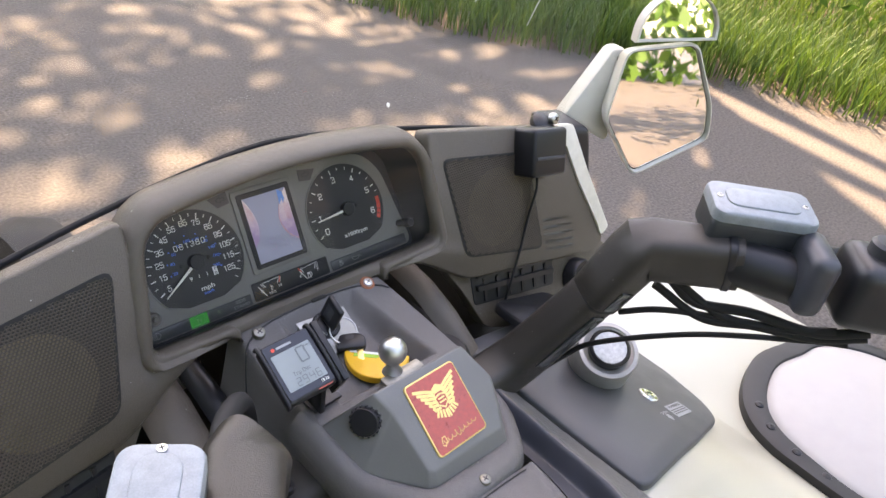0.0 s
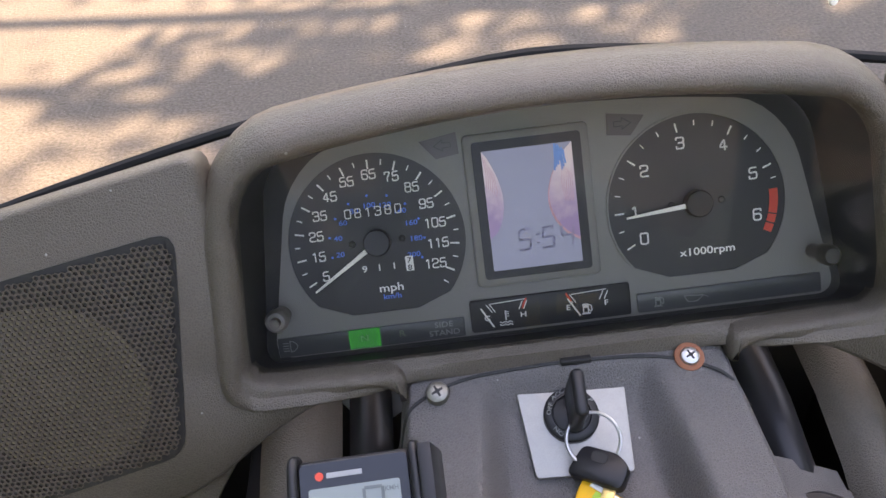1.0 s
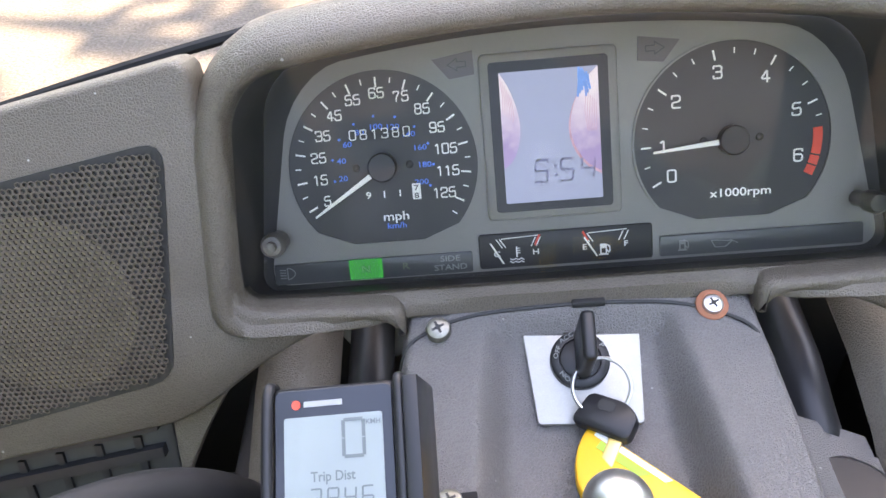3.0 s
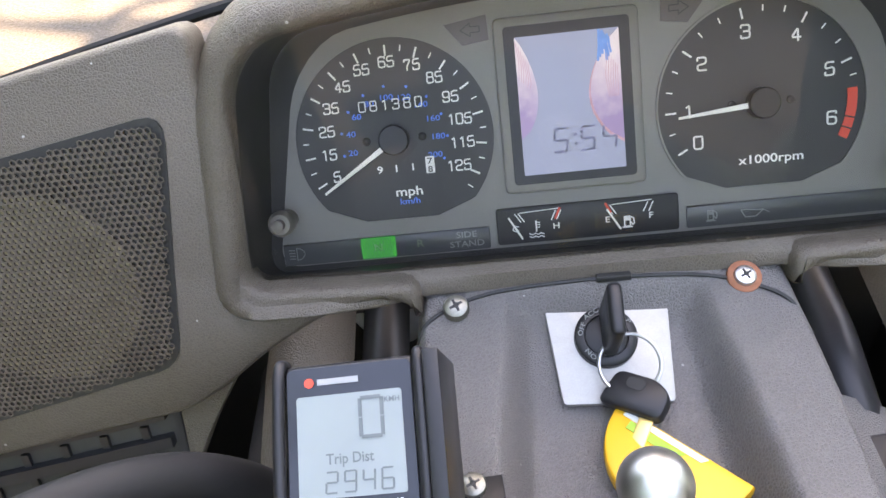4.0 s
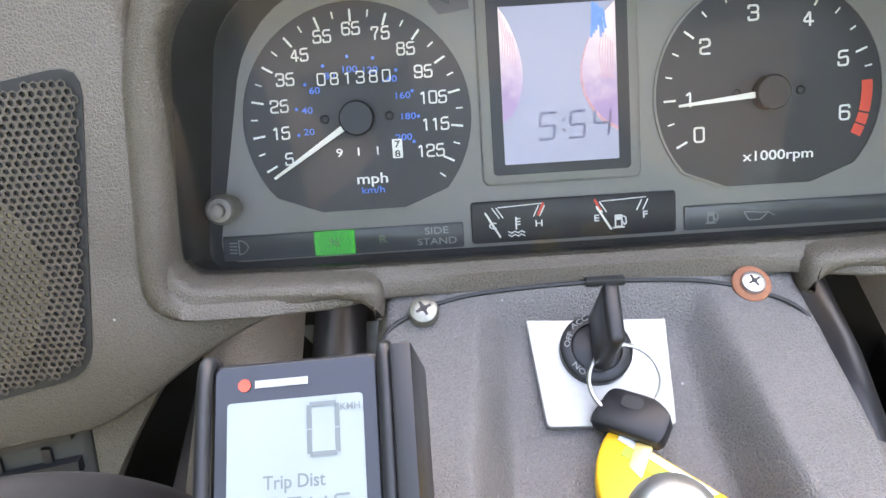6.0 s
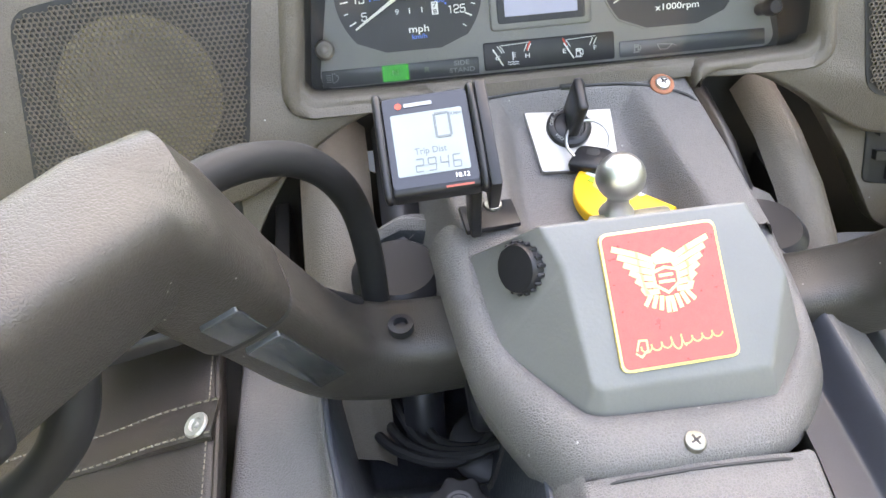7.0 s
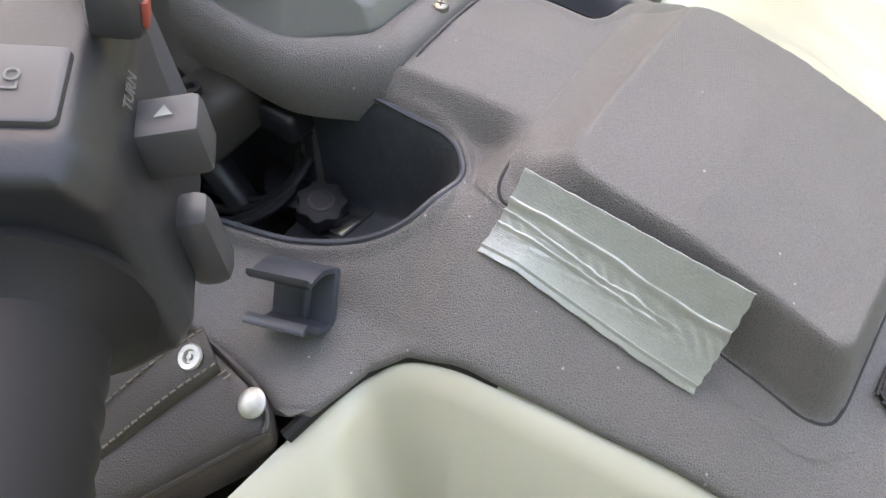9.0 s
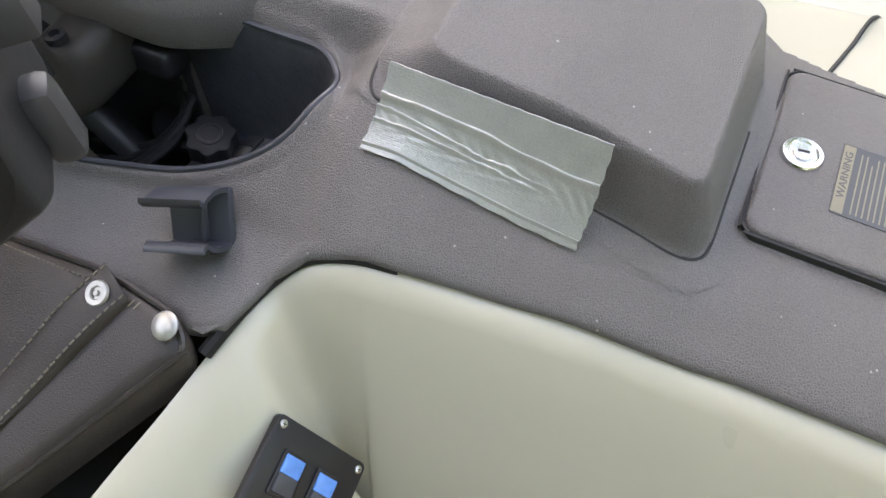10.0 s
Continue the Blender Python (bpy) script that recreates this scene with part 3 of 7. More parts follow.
def bleed(name, low, high, glow_low, glow_high):
    """Leaked crystal: violet where it began, paler upwards."""
    m = material(name, low, 0.3, mottle=0, emit=glow_low, glow=0.034)
    nt = m.node_tree
    b = nt.nodes["Principled BSDF"]
    co, sep, noise, add = (nt.nodes.new(k) for k in ("ShaderNodeTexCoord", "ShaderNodeSeparateXYZ", "ShaderNodeTexNoise", "ShaderNodeMath"))
    noise.inputs["Scale"].default_value = 180
    add.operation = "MULTIPLY_ADD"
    add.inputs[1].default_value = 0.5
    nt.links.new(co.outputs["Generated"], sep.inputs[0])
    nt.links.new(co.outputs["Object"], noise.inputs["Vector"])
    nt.links.new(noise.outputs["Fac"], add.inputs[0])
    nt.links.new(sep.outputs["Z"], add.inputs[2])
    for sock, a, c in (("Base Color", low, high), ("Emission Color", glow_low, glow_high)):
        rng_, mix = nt.nodes.new("ShaderNodeMapRange"), nt.nodes.new("ShaderNodeMix")
        rng_.inputs["From Min"].default_value, rng_.inputs["From Max"].default_value = 0.45, 1.05
        mix.data_type = "RGBA"
        mix.inputs["A"].default_value, mix.inputs["B"].default_value = (*a, 1), (*c, 1)
        nt.links.new(add.outputs[0], rng_.inputs["Value"])
        nt.links.new(rng_.outputs[0], mix.inputs["Factor"])
        nt.links.new(mix.outputs["Result"], b.inputs[sock])
    return m


def stain(name, side, reach, y0, y1, mat, z, y_peak=0.35):
    """A rounded bleed that bulges in from one side of the display."""
    pts = []
    for i in range(15):
        t = i / 14
        pts.append((side * (0.0239 - reach * math.sin(math.pi * t ** y_peak * 1.0) ** 0.8), y0 + (y1 - y0) * t))
    pts = [(side * 0.0239, y0)] + pts + [(side * 0.0239, y1)]
    part(name, slab(pts if side < 0 else pts[::-1], z - 0.0003, z, DM), mat, cluster)


M_STAIN = bleed("lcd_bleed", (0.15, 0.12, 0.24), (0.38, 0.36, 0.40), (0.36, 0.28, 0.56), (0.72, 0.69, 0.78))
M_BLEEDLINE = material("lcd_bleed_edge", (0.26, 0.15, 0.20), 0.3, mottle=0.3, mottle_size=0.004, emit=(0.55, 0.36, 0.46), glow=0.030)
stain("stain", -1, 0.0090, -0.006, 0.0409, M_STAIN, 0.0032, 0.80)
stain("stain_edge", 1, 0.0152, -0.0115, 0.0409, M_BLEEDLINE, 0.0031, 0.85)
stain("stain", 1, 0.0143, -0.0100, 0.0409, M_STAIN, 0.0032, 0.85)
bm = bmesh.new()
for k in range(7):
    stroke([(0.0148 + 0.0007 * k + 0.0009 * math.sin(k * 2.1), 0.0405 - 0.0006 * k), (0.0145 + 0.0008 * k, 0.0330 - 0.0015 * (k % 3)), (0.0138 + 0.0010 * k, 0.0270 + 0.0016 * (k % 4))], 0.0011, 0.0032, DM, bm)
part("blue_bleed", bm, M_LCDBLUE, cluster)
for k in range(6):
    part("bleed_streak", stroke([(-0.0236 + 0.0010 * k, 0.0385 - 0.002 * k), (-0.0226 + 0.0010 * k, 0.0300 - 0.0022 * k), (-0.0230 + 0.0009 * k, 0.0220 - 0.001 * k)], 0.00025, 0.0032, DM), M_BLEEDLINE, cluster)
    part("bleed_streak", stroke([(0.0180 + 0.0009 * k, 0.0300 - 0.0012 * k), (0.0168 + 0.0011 * k, 0.0200 - 0.0016 * k), (0.0180 + 0.0008 * k, 0.0100)], 0.00025, 0.0032, DM), M_BLEEDLINE, cluster)


def segments(text, x, y, h, m, bm, w=0.13, slant=0.12):
    """Seven-segment figures."""
    lit = {"0": "abcdef", "1": "bc", "2": "abged", "4": "fgbc", "5": "afgcd", "6": "afgedc", "7": "abc", "9": "abcdfg"}
    ww = h * 0.58
    for c in text:
        if c == ":":
            for yy in (0.3, 0.7):
                stroke([(x + h * 0.05, y + h * yy - 0.0002), (x + h * 0.05, y + h * yy + 0.0002)], h * w, 0, m, bm)
            x += h * 0.22
            continue
        segs = {"a": ((0, 1), (1, 1)), "b": ((1, 1), (1, 0.5)), "c": ((1, 0.5), (1, 0)), "d": ((0, 0), (1, 0)), "e": ((0, 0.5), (0, 0)), "f": ((0, 1), (0, 0.5)), "g": ((0, 0.5), (1, 0.5))}
        for s in lit.get(c, ""):
            (ax, ay), (bx, by) = segs[s]
            k = 0.08
            ax, bx, ay, by = ax + (bx - ax) * k, bx - (bx - ax) * k, ay + (by - ay) * k, by - (by - ay) * k
            stroke([(x + ax * ww + slant * ay * h, y + ay * h), (x + bx * ww + slant * by * h, y + by * h)], h * w * 0.7, 0, m, bm)
        x += h * 0.95
    return bm


part("clock_digits", segments("5:54", -0.0095, -0.0135, 0.0108, DM @ pose(0, 0, 0.0030), bmesh.new()), M_LCDINK, cluster, "clock reading 5:54")

# temperature and fuel gauges
box = part("small_gauges", slab(rounded(-0.0435, -0.0560, 0.0440, -0.0383, 0.0015), 0.0, 0.0016, PM, 0.0008), M_DIAL, cluster, "black strip with temperature and fuel gauges")
gm = PM @ pose(0, 0, 0.0018)
for cx in (-0.022, 0.022):
    bm = bmesh.new()
    stroke([(cx - 0.0100, -0.0410), (cx + 0.0090, -0.0402)], 0.0004, 0, gm, bm)
    for dx in (-0.0125, -0.0108, 0.0072, 0.0098):
        stroke([(cx + dx, -0.0412), (cx + dx + (0.0028 if dx < 0 else -0.0022), -0.0455)], 0.0005, 0, gm, bm)
    part("gauge_scale", bm, M_PRINT, cluster)
for mark, hand in (([(-0.0128, -0.0402), (-0.0150, -0.0450)], [(-0.0375, -0.0430), (-0.0315, -0.0535)]), ([(0.0092, -0.0402), (0.0114, -0.0446)], [(0.0098, -0.0432), (0.0158, -0.0530)])):
    part("red_mark", stroke(mark, 0.0011, 0.0001, gm), M_RED, cluster)
    part("gauge_needle", stroke(hand, 0.0009, 0.0004, gm), M_NEEDLE, cluster)
for c, x, y in (("H", -0.0148, -0.0488), ("C", -0.0345, -0.0488), ("E", 0.0098, -0.0482), ("F", 0.0305, -0.0478)):
    lettering("gauge_letter", [(c, x, y, 0.0040, 0)], M_PRINT, cluster, gm)


def pump(cx, cy, s, m, bm):
    stroke([(cx - s, cy - s * 1.4), (cx - s, cy + s * 1.4), (cx + s * 0.6, cy + s * 1.4), (cx + s * 0.6, cy - s * 1.4)], s * 0.4, 0, m, bm, closed=True)
    stroke([(cx - s * 1.5, cy - s * 1.6), (cx + s * 1.1, cy - s * 1.6)], s * 0.4, 0, m, bm)
    stroke([(cx - s * 0.6, cy + s * 0.7), (cx + s * 0.2, cy + s * 0.7)], s * 0.9, 0, m, bm)
    stroke([(cx + s * 0.6, cy), (cx + s * 1.3, cy - s), (cx + s * 1.7, cy - s * 0.6), (cx + s * 1.6, cy + s * 0.8), (cx + s, cy + s * 1.2)], s * 0.35, 0, m, bm)


bm = bmesh.new()
pump(0.0195, -0.0498, 0.0017, gm, bm)
part("fuel_icon", bm, M_PRINT, cluster)
bm = bmesh.new()
stroke([(-0.0245, -0.0455), (-0.0245, -0.0505)], 0.0007, 0, gm, bm)
for k in range(3):
    stroke([(-0.0245, -0.0462 - k * 0.0012), (-0.0228, -0.0462 - k * 0.0012)], 0.0004, 0, gm, bm)
for k in range(2):
    stroke([(-0.0280 + 0.0014 * i, -0.0518 - k * 0.0014 + 0.0004 * (-1) ** i) for i in range(6)], 0.0005, 0, gm, bm)
part("temperature_icon", bm, M_PRINT, cluster)

# warning lamp strips
part("lamp_strip", slab(rounded(-0.1495, -0.0568, -0.0470, -0.0462, 0.001), 0.0, 0.0012, PM, 0.0005), M_SMOKE, cluster)
part("lamp_strip", slab(rounded(0.0475, -0.0560, 0.1480, -0.0455, 0.001), 0.0, 0.0012, PM, 0.0005), M_SMOKE, cluster)
part("neutral_lamp", slab(rounded(-0.1105, -0.0566, -0.0935, -0.0464, 0.0003), 0.0008, 0.0018, PM), M_GREEN, cluster, "lit green neutral lamp")
bm = bmesh.new()
for k in range(9):
    for up in (-1, 1):
        x0 = -0.1105 + 0.0017 * k
        pts = [(x0 + 0.0034 * i / 4, -0.0515 + up * (-0.0049 + 0.0098 * i / 4)) for i in range(5)]
        stroke([p for p in pts if p[0] < -0.0936], 0.00035, 0.0018, PM, bm)
part("lens_lattice", bm, material("lattice_green", (0.002, 0.03, 0.01), 0.4, emit=(0.0, 0.40, 0.10), glow=0.012), cluster)
lm = PM @ pose(0, 0, 0.0014)
M_DIMPRINT = material("dim_print", (0.20, 0.21, 0.20), 0.6, mottle=0.1)
M_DIMGREEN = material("dim_green_print", (0.12, 0.16, 0.10), 0.6, mottle=0.1)
lettering("lamp_words", [("SIDE", -0.0585, -0.0492, 0.0042, 0), ("STAND", -0.0585, -0.0537, 0.0042, 0)], M_DIMPRINT, cluster, lm)
lettering("neutral_letter", [("N", -0.1020, -0.0515, 0.0050, 0)], M_DIMGREEN, cluster, PM @ pose(0, 0, 0.0020))
lettering("reverse_letter", [("R", -0.0815, -0.0515, 0.0050, 0)], M_DIMGREEN, cluster, lm)
bm = bmesh.new()
for k in range(4):
    stroke([(-0.1465, -0.0490 - 0.0014 * k), (-0.1437, -0.0492 - 0.0014 * k)], 0.0005, 0, lm, bm)
stroke([(x - 0.0065, y) for x, y in ((-0.1362, -0.0482), (-0.1345, -0.0484), (-0.1328, -0.0498), (-0.1322, -0.0511), (-0.1328, -0.0524), (-0.1345, -0.0538), (-0.1362, -0.0540))], 0.0005, 0, lm, bm, closed=True)
part("beam_icon", bm, M_DIMPRINT, cluster)
bm = bmesh.new()
pump(0.0590, -0.0508, 0.0016, lm, bm)
part("fuel_lamp_icon", bm, M_DIMPRINT, cluster)
bm = bmesh.new()
stroke([(0.0730, -0.0495), (0.0750, -0.0530), (0.0800, -0.0530), (0.0835, -0.0500), (0.0800, -0.0500), (0.0760, -0.0495)], 0.0005, 0, lm, bm, closed=True)
stroke([(0.0835, -0.0500), (0.0860, -0.0515)], 0.0004, 0, lm, bm)
part("oil_lamp_icon", bm, M_DIMPRINT, cluster)
# turn arrows
M_MAROON = material("unlit_arrow", (0.075, 0.065, 0.062), 0.4, mottle=0.1)
M_ARROW = material("arrow_outline", (0.02, 0.02, 0.02), 0.5)
for s in (-1, 1):
    o = [(0.0395, 0.0415), (0.0520, 0.0400), (0.0600, 0.0500), (0.0400, 0.0530)]
    part("turn_lamp", slab([(s * x, y) for x, y in (o if s > 0 else o[::-1])], 0.0, 0.0008, PM), M_MAROON, cluster)
    arrow = [(0.0435, 0.0455), (0.0478, 0.0455), (0.0478, 0.0438), (0.0525, 0.0468), (0.0478, 0.0498), (0.0478, 0.0481), (0.0435, 0.0481)]
    part("turn_arrow", stroke([(s * x, y) for x, y in arrow], 0.0005, 0.0009, PM, closed=True), M_ARROW, cluster)
# trip reset stems
for s in (-1, 1):
    sm = PM @ pose(s * 0.1450, -0.0335, 0, 0, 0, 0)
    part("reset_knob", lathe([(0.0050, 0), (0.0050, 0.010), (0.0062, 0.011), (0.0062, 0.016), (0.0048, 0.018), (0.0028, 0.0185), (0.0028, 0.023), (0.0015, 0.024)] if s < 0 else [(0.004, 0), (0.004, 0.012), (0.0055, 0.013), (0.0055, 0.02), (0.004, 0.022)], sm, 20),
         material("cloudy_plastic", (0.20, 0.18, 0.16), 0.4) if s < 0 else M_BLACK, cluster)
# clear lens over the gauges
lens = part("clear_lens", loft([[PM @ Vector((x - 0.001, v, 0.022 + 0.44 * (v + 0.06))) for x, v, t in dash_loop(0.1605, 0.1465, -0.0605, 0.052, 0.013, 0.01, 0.022)]], None, True, (False, True)), M_CLEAR, cluster, "clear cover lens with slight dust and added haze", 40, PM.col[2].xyz)
lens.visible_shadow = False

# ---- speaker panels ----
def mirrored(pts, s):
    """Points for the right side (s = 1) or its mirror image, kept counterclockwise."""
    return pts if s > 0 else [(2 * CX - x, y) for x, y in pts][::-1]


def rimmed(outline, z0, z1, m, r):
    """A plate whose upper edge is rounded by moving each outline point inward along its own normal."""
    n = len(outline)
    ways = []
    for i in range(n):
        a, b = Vector(outline[i - 1]), Vector(outline[(i + 1) % n])
        d = (b - a).normalized()
        ways.append(Vector((-d.y, d.x)))
    area = sum(outline[i - 1][0] * outline[i][1] - outline[i][0] * outline[i - 1][1] for i in range(n))
    if area < 0:
        ways = [-w for w in ways]
    at = lambda k, z: [m @ Vector((p[0] + w.x * k, p[1] + w.y * k, z)) for p, w in zip(outline, ways)]
    rings = [at(0, z0), at(0, z1 - r)] + [at(r * 0.45 * (1 - math.cos(a)), z1 - r + r * math.sin(a)) for a in (radians(30), radians(60), radians(90))]
    return loft(rings)


def s_outline(pts, s):
    return [on_s(x, z) for x, z in mirrored(pts, s)]


def soft(pts, r=0.012, n=4):
    """Rounds the corners of an outline."""
    out = []
    k = len(pts)
    for i in range(k):
        p, a, b = (Vector(pts[j % k]) for j in (i, i - 1, i + 1))
        da, db = (a - p), (b - p)
        q = min(r, da.length * 0.45, db.length * 0.45)
        pa, pb = p + da.normalized() * q, p + db.normalized() * q
        out += [tuple((1 - t) ** 2 * pa + 2 * t * (1 - t) * p + t * t * pb) for t in (j / n for j in range(n + 1))]
    return out


PAD = [(0.0865, 1.0260), (0.0930, 1.0355), (0.1040, 1.0385), (0.1160, 1.0370), (0.1370, 1.0305), (0.1620, 1.0170), (0.1820, 1.0030), (0.2060, 0.9900), (0.300, 0.975), (0.440, 0.950), (0.462, 0.960), (0.452, 1.000), (0.400, 1.116), (0.380, 1.124), (0.164, 1.161), (0.164, 1.0470), (0.0850, 1.0450)]
LOWER = [(0.168, 1.020), (0.177, 1.008), (0.200, 0.976), (0.232, 0.920), (0.330, 0.885), (0.470, 0.880), (0.480, 0.950), (0.300, 1.010), (0.175, 1.040)]
GRILLE = [(0.2030, 1.0160), (0.3350, 0.9870), (0.3180, 1.1070), (0.1810, 1.1290)]


def hex_sheet(outline, pitch, hole, m, z):
    """A perforated sheet: hexagonal cells, each with a round-cornered hole."""
    xs, ys = [p[0] for p in outline], [p[1] for p in outline]
    verts, faces = [], []
    row, y = 0, min(ys)
    centres = []
    while y < max(ys):
        x = min(xs) + (pitch / 2 if row % 2 else 0)
        while x < max(xs):
            centres.append((x, y))
            x += pitch
        row, y = row + 1, y + pitch * 0.866
    c = np.array(centres)
    ok = poly_distance(c[:, 0], c[:, 1], outline) < -pitch * 0.2
    r = pitch / math.sqrt(3) * 1.01
    six = [(math.cos(radians(60 * i + 30)), math.sin(radians(60 * i + 30))) for i in range(6)]
    for x, y in c[ok]:
        b = len(verts)
        for k, zz in ((r, z), (r * hole, z), (r * hole, z - 0.0012)):
            verts += [m @ Vector((x + k * px, y + k * py, zz)) for px, py in six]
        for i in range(6):
            j = (i + 1) % 6
            faces += [(b + i, b + j, b + 6 + j, b + 6 + i), (b + 6 + i, b + 6 + j, b + 12 + j, b + 12 + i)]
    return verts, faces


M_GRILLE = material("speaker_mesh_brown", (0.075, 0.060, 0.048), 0.5, mottle=0.35, mottle_size=0.03, grain=0.3)
for s in (-1, 1):
    hole = s_outline(soft(GRILLE, 0.012), s)
    side = part("speaker_panel", rimmed(s_outline(soft(PAD, 0.010), s), -0.016, 0.0035, SM, 0.007), M_DASH, bike, "grained grey speaker panel beside the instruments", 50)
    part("lower_panel", slab(s_outline(soft(LOWER, 0.012), s), -0.020, -0.006, SM, 0.003), M_DASH, bike, "", 50)
    part("grille_frame", slab(hole, -0.004, 0.0042, SM), M_DARK, side)
    shrunk = s_outline(soft([(0.205, 1.018), (0.333, 0.9895), (0.3165, 1.1050), (0.1830, 1.1265)], 0.011), s)
    raw_part("speaker_grille", *hex_sheet(shrunk, 0.0031, 0.66, SM, 0.0056), M_GRILLE, side, "perforated brown speaker mesh")
    cx, cz = mirrored([(0.258, 1.058)], s)[0]
    x, y = on_s(cx, cz)
    part("speaker_cone", lathe([(0.047, 0.0040), (0.046, 0.00455), (0.018, 0.0044)], SM @ pose(x, y, 0), 40), M_CONE, side)
    # louvred air vent below the speaker
    v = [(0.216, 0.953), (0.362, 0.930), (0.362, 0.978), (0.213, 1.000)]
    vent = part("air_vent", slab(s_outline(soft(v, 0.006), s), -0.010, -0.004, SM, 0.003), M_DARK, bike, "black louvred air vent in the lower dash")
    for k in range(2):
        za, zb = 0.992 - 0.016 * k, 0.970 - 0.016 * k
        q = [(0.220, za - 0.006), (0.357, zb - 0.006), (0.357, zb), (0.220, za)]
        part("louvre", slab(s_outline(q, s), -0.004, 0.001, SM, 0.001), M_BLACK, vent)
    for k in range(6):
        xx = 0.232 + 0.022 * k
        zz = 0.957 - (xx - 0.216) * 0.157
        part("vane", slab(s_outline([(xx, zz), (xx + 0.004, zz), (xx + 0.004, zz + 0.026), (xx, zz + 0.026)], s), -0.006, -0.002, SM), M_BLACK, vent)
# tweeter slots and the side knob on the throttle side
tw = part("tweeter", slab(s_outline(soft([(0.338, 0.978), (0.400, 0.966), (0.392, 1.018), (0.332, 1.030)], 0.01), 1), -0.004, 0.0012, SM), M_DARK, bike, "small slotted tweeter")
for k in range(5):
    za = 1.022 - 0.0092 * k
    part("slat", slab(s_outline(soft([(0.337, za - 0.0040), (0.397, za - 0.0150), (0.397, za - 0.0105), (0.337, za + 0.0005)], 0.002), 1), 0.0, 0.0035, SM, 0.001), M_BOX, tw)
kx, ky = on_s(0.402, 0.930)
part("side_knob", lathe([(0.023, -0.004), (0.023, 0.010), (0.021, 0.013), (0.0, 0.0135)], SM @ pose(kx, ky, 0), 32), M_BLACK, bike)

# ---- ignition cover, between the dash and the steering head ----
def half_width(y):
    return np.interp(-y, [0.03, 0.06, 0.085, 0.12, 0.19], [0.092, 0.0925, 0.0945, 0.096, 0.093])


def ignition_height(x, y):
    u = (x - CX) / half_width(y)
    crest = np.interp(-y, [0.03, 0.055, 0.075, 0.12, 0.16, 0.20, 0.24], [1.036, 1.036, 1.033, 1.029, 1.028, 1.028, 1.024])
    z = crest - 0.006 * u ** 2 - 0.07 * step(0.86, 1.06, np.abs(u)) ** 1.4
    # the dished floor that holds the lock
    edge = np.interp(-y, [0.05, 0.10, 0.20], [0.042, 0.048, 0.056])
    d = np.maximum(np.abs(x - CX) - edge, np.maximum(y + 0.064, -0.176 - y))
    floor = np.interp(-y, [0.03, 0.060, 0.066, 0.114, 0.15, 0.21], [1.040, 1.0290, 1.0220, 1.0040, 0.999, 1.000])
    return z + (np.minimum(floor, z) - z) * (1 - step(-0.014, 0.004, d))


v, f = grid_sheet(np.linspace(-0.105, 0.111, 145), np.linspace(-0.188, -0.0475, 82), ignition_height, lambda x, y: np.abs(x - CX) < half_width(y) * 1.06)
ign = raw_part("ignition_cover", v, f, M_COVER, bike, "grained grey cover round the ignition lock", 50)
part("seam_slot", rbox((0.016, 0.004, 0.003), pose(0.008, -0.0610, 1.0358, -12, 0, 0), 0.0008), M_DARK, ign)
bm = tube([(x, y, float(ignition_height(np.array([x]), np.array([y]))[0]) + 0.0005) for x, y in ((-0.090, -0.090), (-0.082, -0.077), (-0.070, -0.0685), (-0.054, -0.0635), (-0.035, -0.0615), (0.0, -0.0610), (0.030, -0.0615), (0.049, -0.0630), (0.067, -0.0680), (0.082, -0.077), (0.090, -0.090))], 0.0009, 6)
part("seam", bm, M_DARK, ign)
screw(bike, (-0.0645, -0.0700, 1.0345), (0, -0.35, 1), 0.0060, None, "cover_screw", "tarnished cross-head screw")
part("rust_washer", lathe([(0.0076, -0.001), (0.0076, 0.001), (0.0069, 0.0016), (0.003, 0.0018)], Matrix.Translation((0.0655, -0.0655, 1.0330)) @ pose(0, 0, 0, 22, 0, 0)), M_RUST, bike, "rusty red washer")
screw(bike, (0.0655, -0.0665, 1.0350), (0, -0.35, 1), 0.0050, M_STEEL, "cover_screw", "shiny cross-head screw on a rusty washer")

# lock plate and barrel, on the dished floor
LM = Matrix.Translation((0.0030, -0.0855, 1.0176)) @ pose(0, 0, 0, 20.9, 1.6, 0)
plate = part("lock_plate", slab(soft([(-0.0237, -0.0262), (0.0245, -0.0275), (0.0287, 0.0245), (-0.0284, 0.0265)], 0.002), -0.002, 0.0012, LM, 0.0004), M_PLATE, bike, "worn bare aluminium plate round the ignition lock")
lock = part("lock_barrel", lathe([(0.0140, 0.0), (0.0140, 0.0035), (0.0130, 0.0045), (0.0100, 0.0048), (0.0096, 0.0040), (0.0088, 0.0046), (0.0, 0.0046)], LM @ pose(-0.002, 0.0027, 0.001), 32), M_BLACK, bike, "black ignition lock with worn white words")
lettering("lock_words", [("OFF", -0.0105, 0.0035, 0.0030, 68), ("ON", -0.0078, -0.0082, 0.0030, 130), ("ACC", -0.0055, 0.0105, 0.0030, 30), ("P", 0.0105, 0.006, 0.003, -60)], M_DIMPRINT, lock, LM @ pose(-0.002, 0.0027, 0.0060))

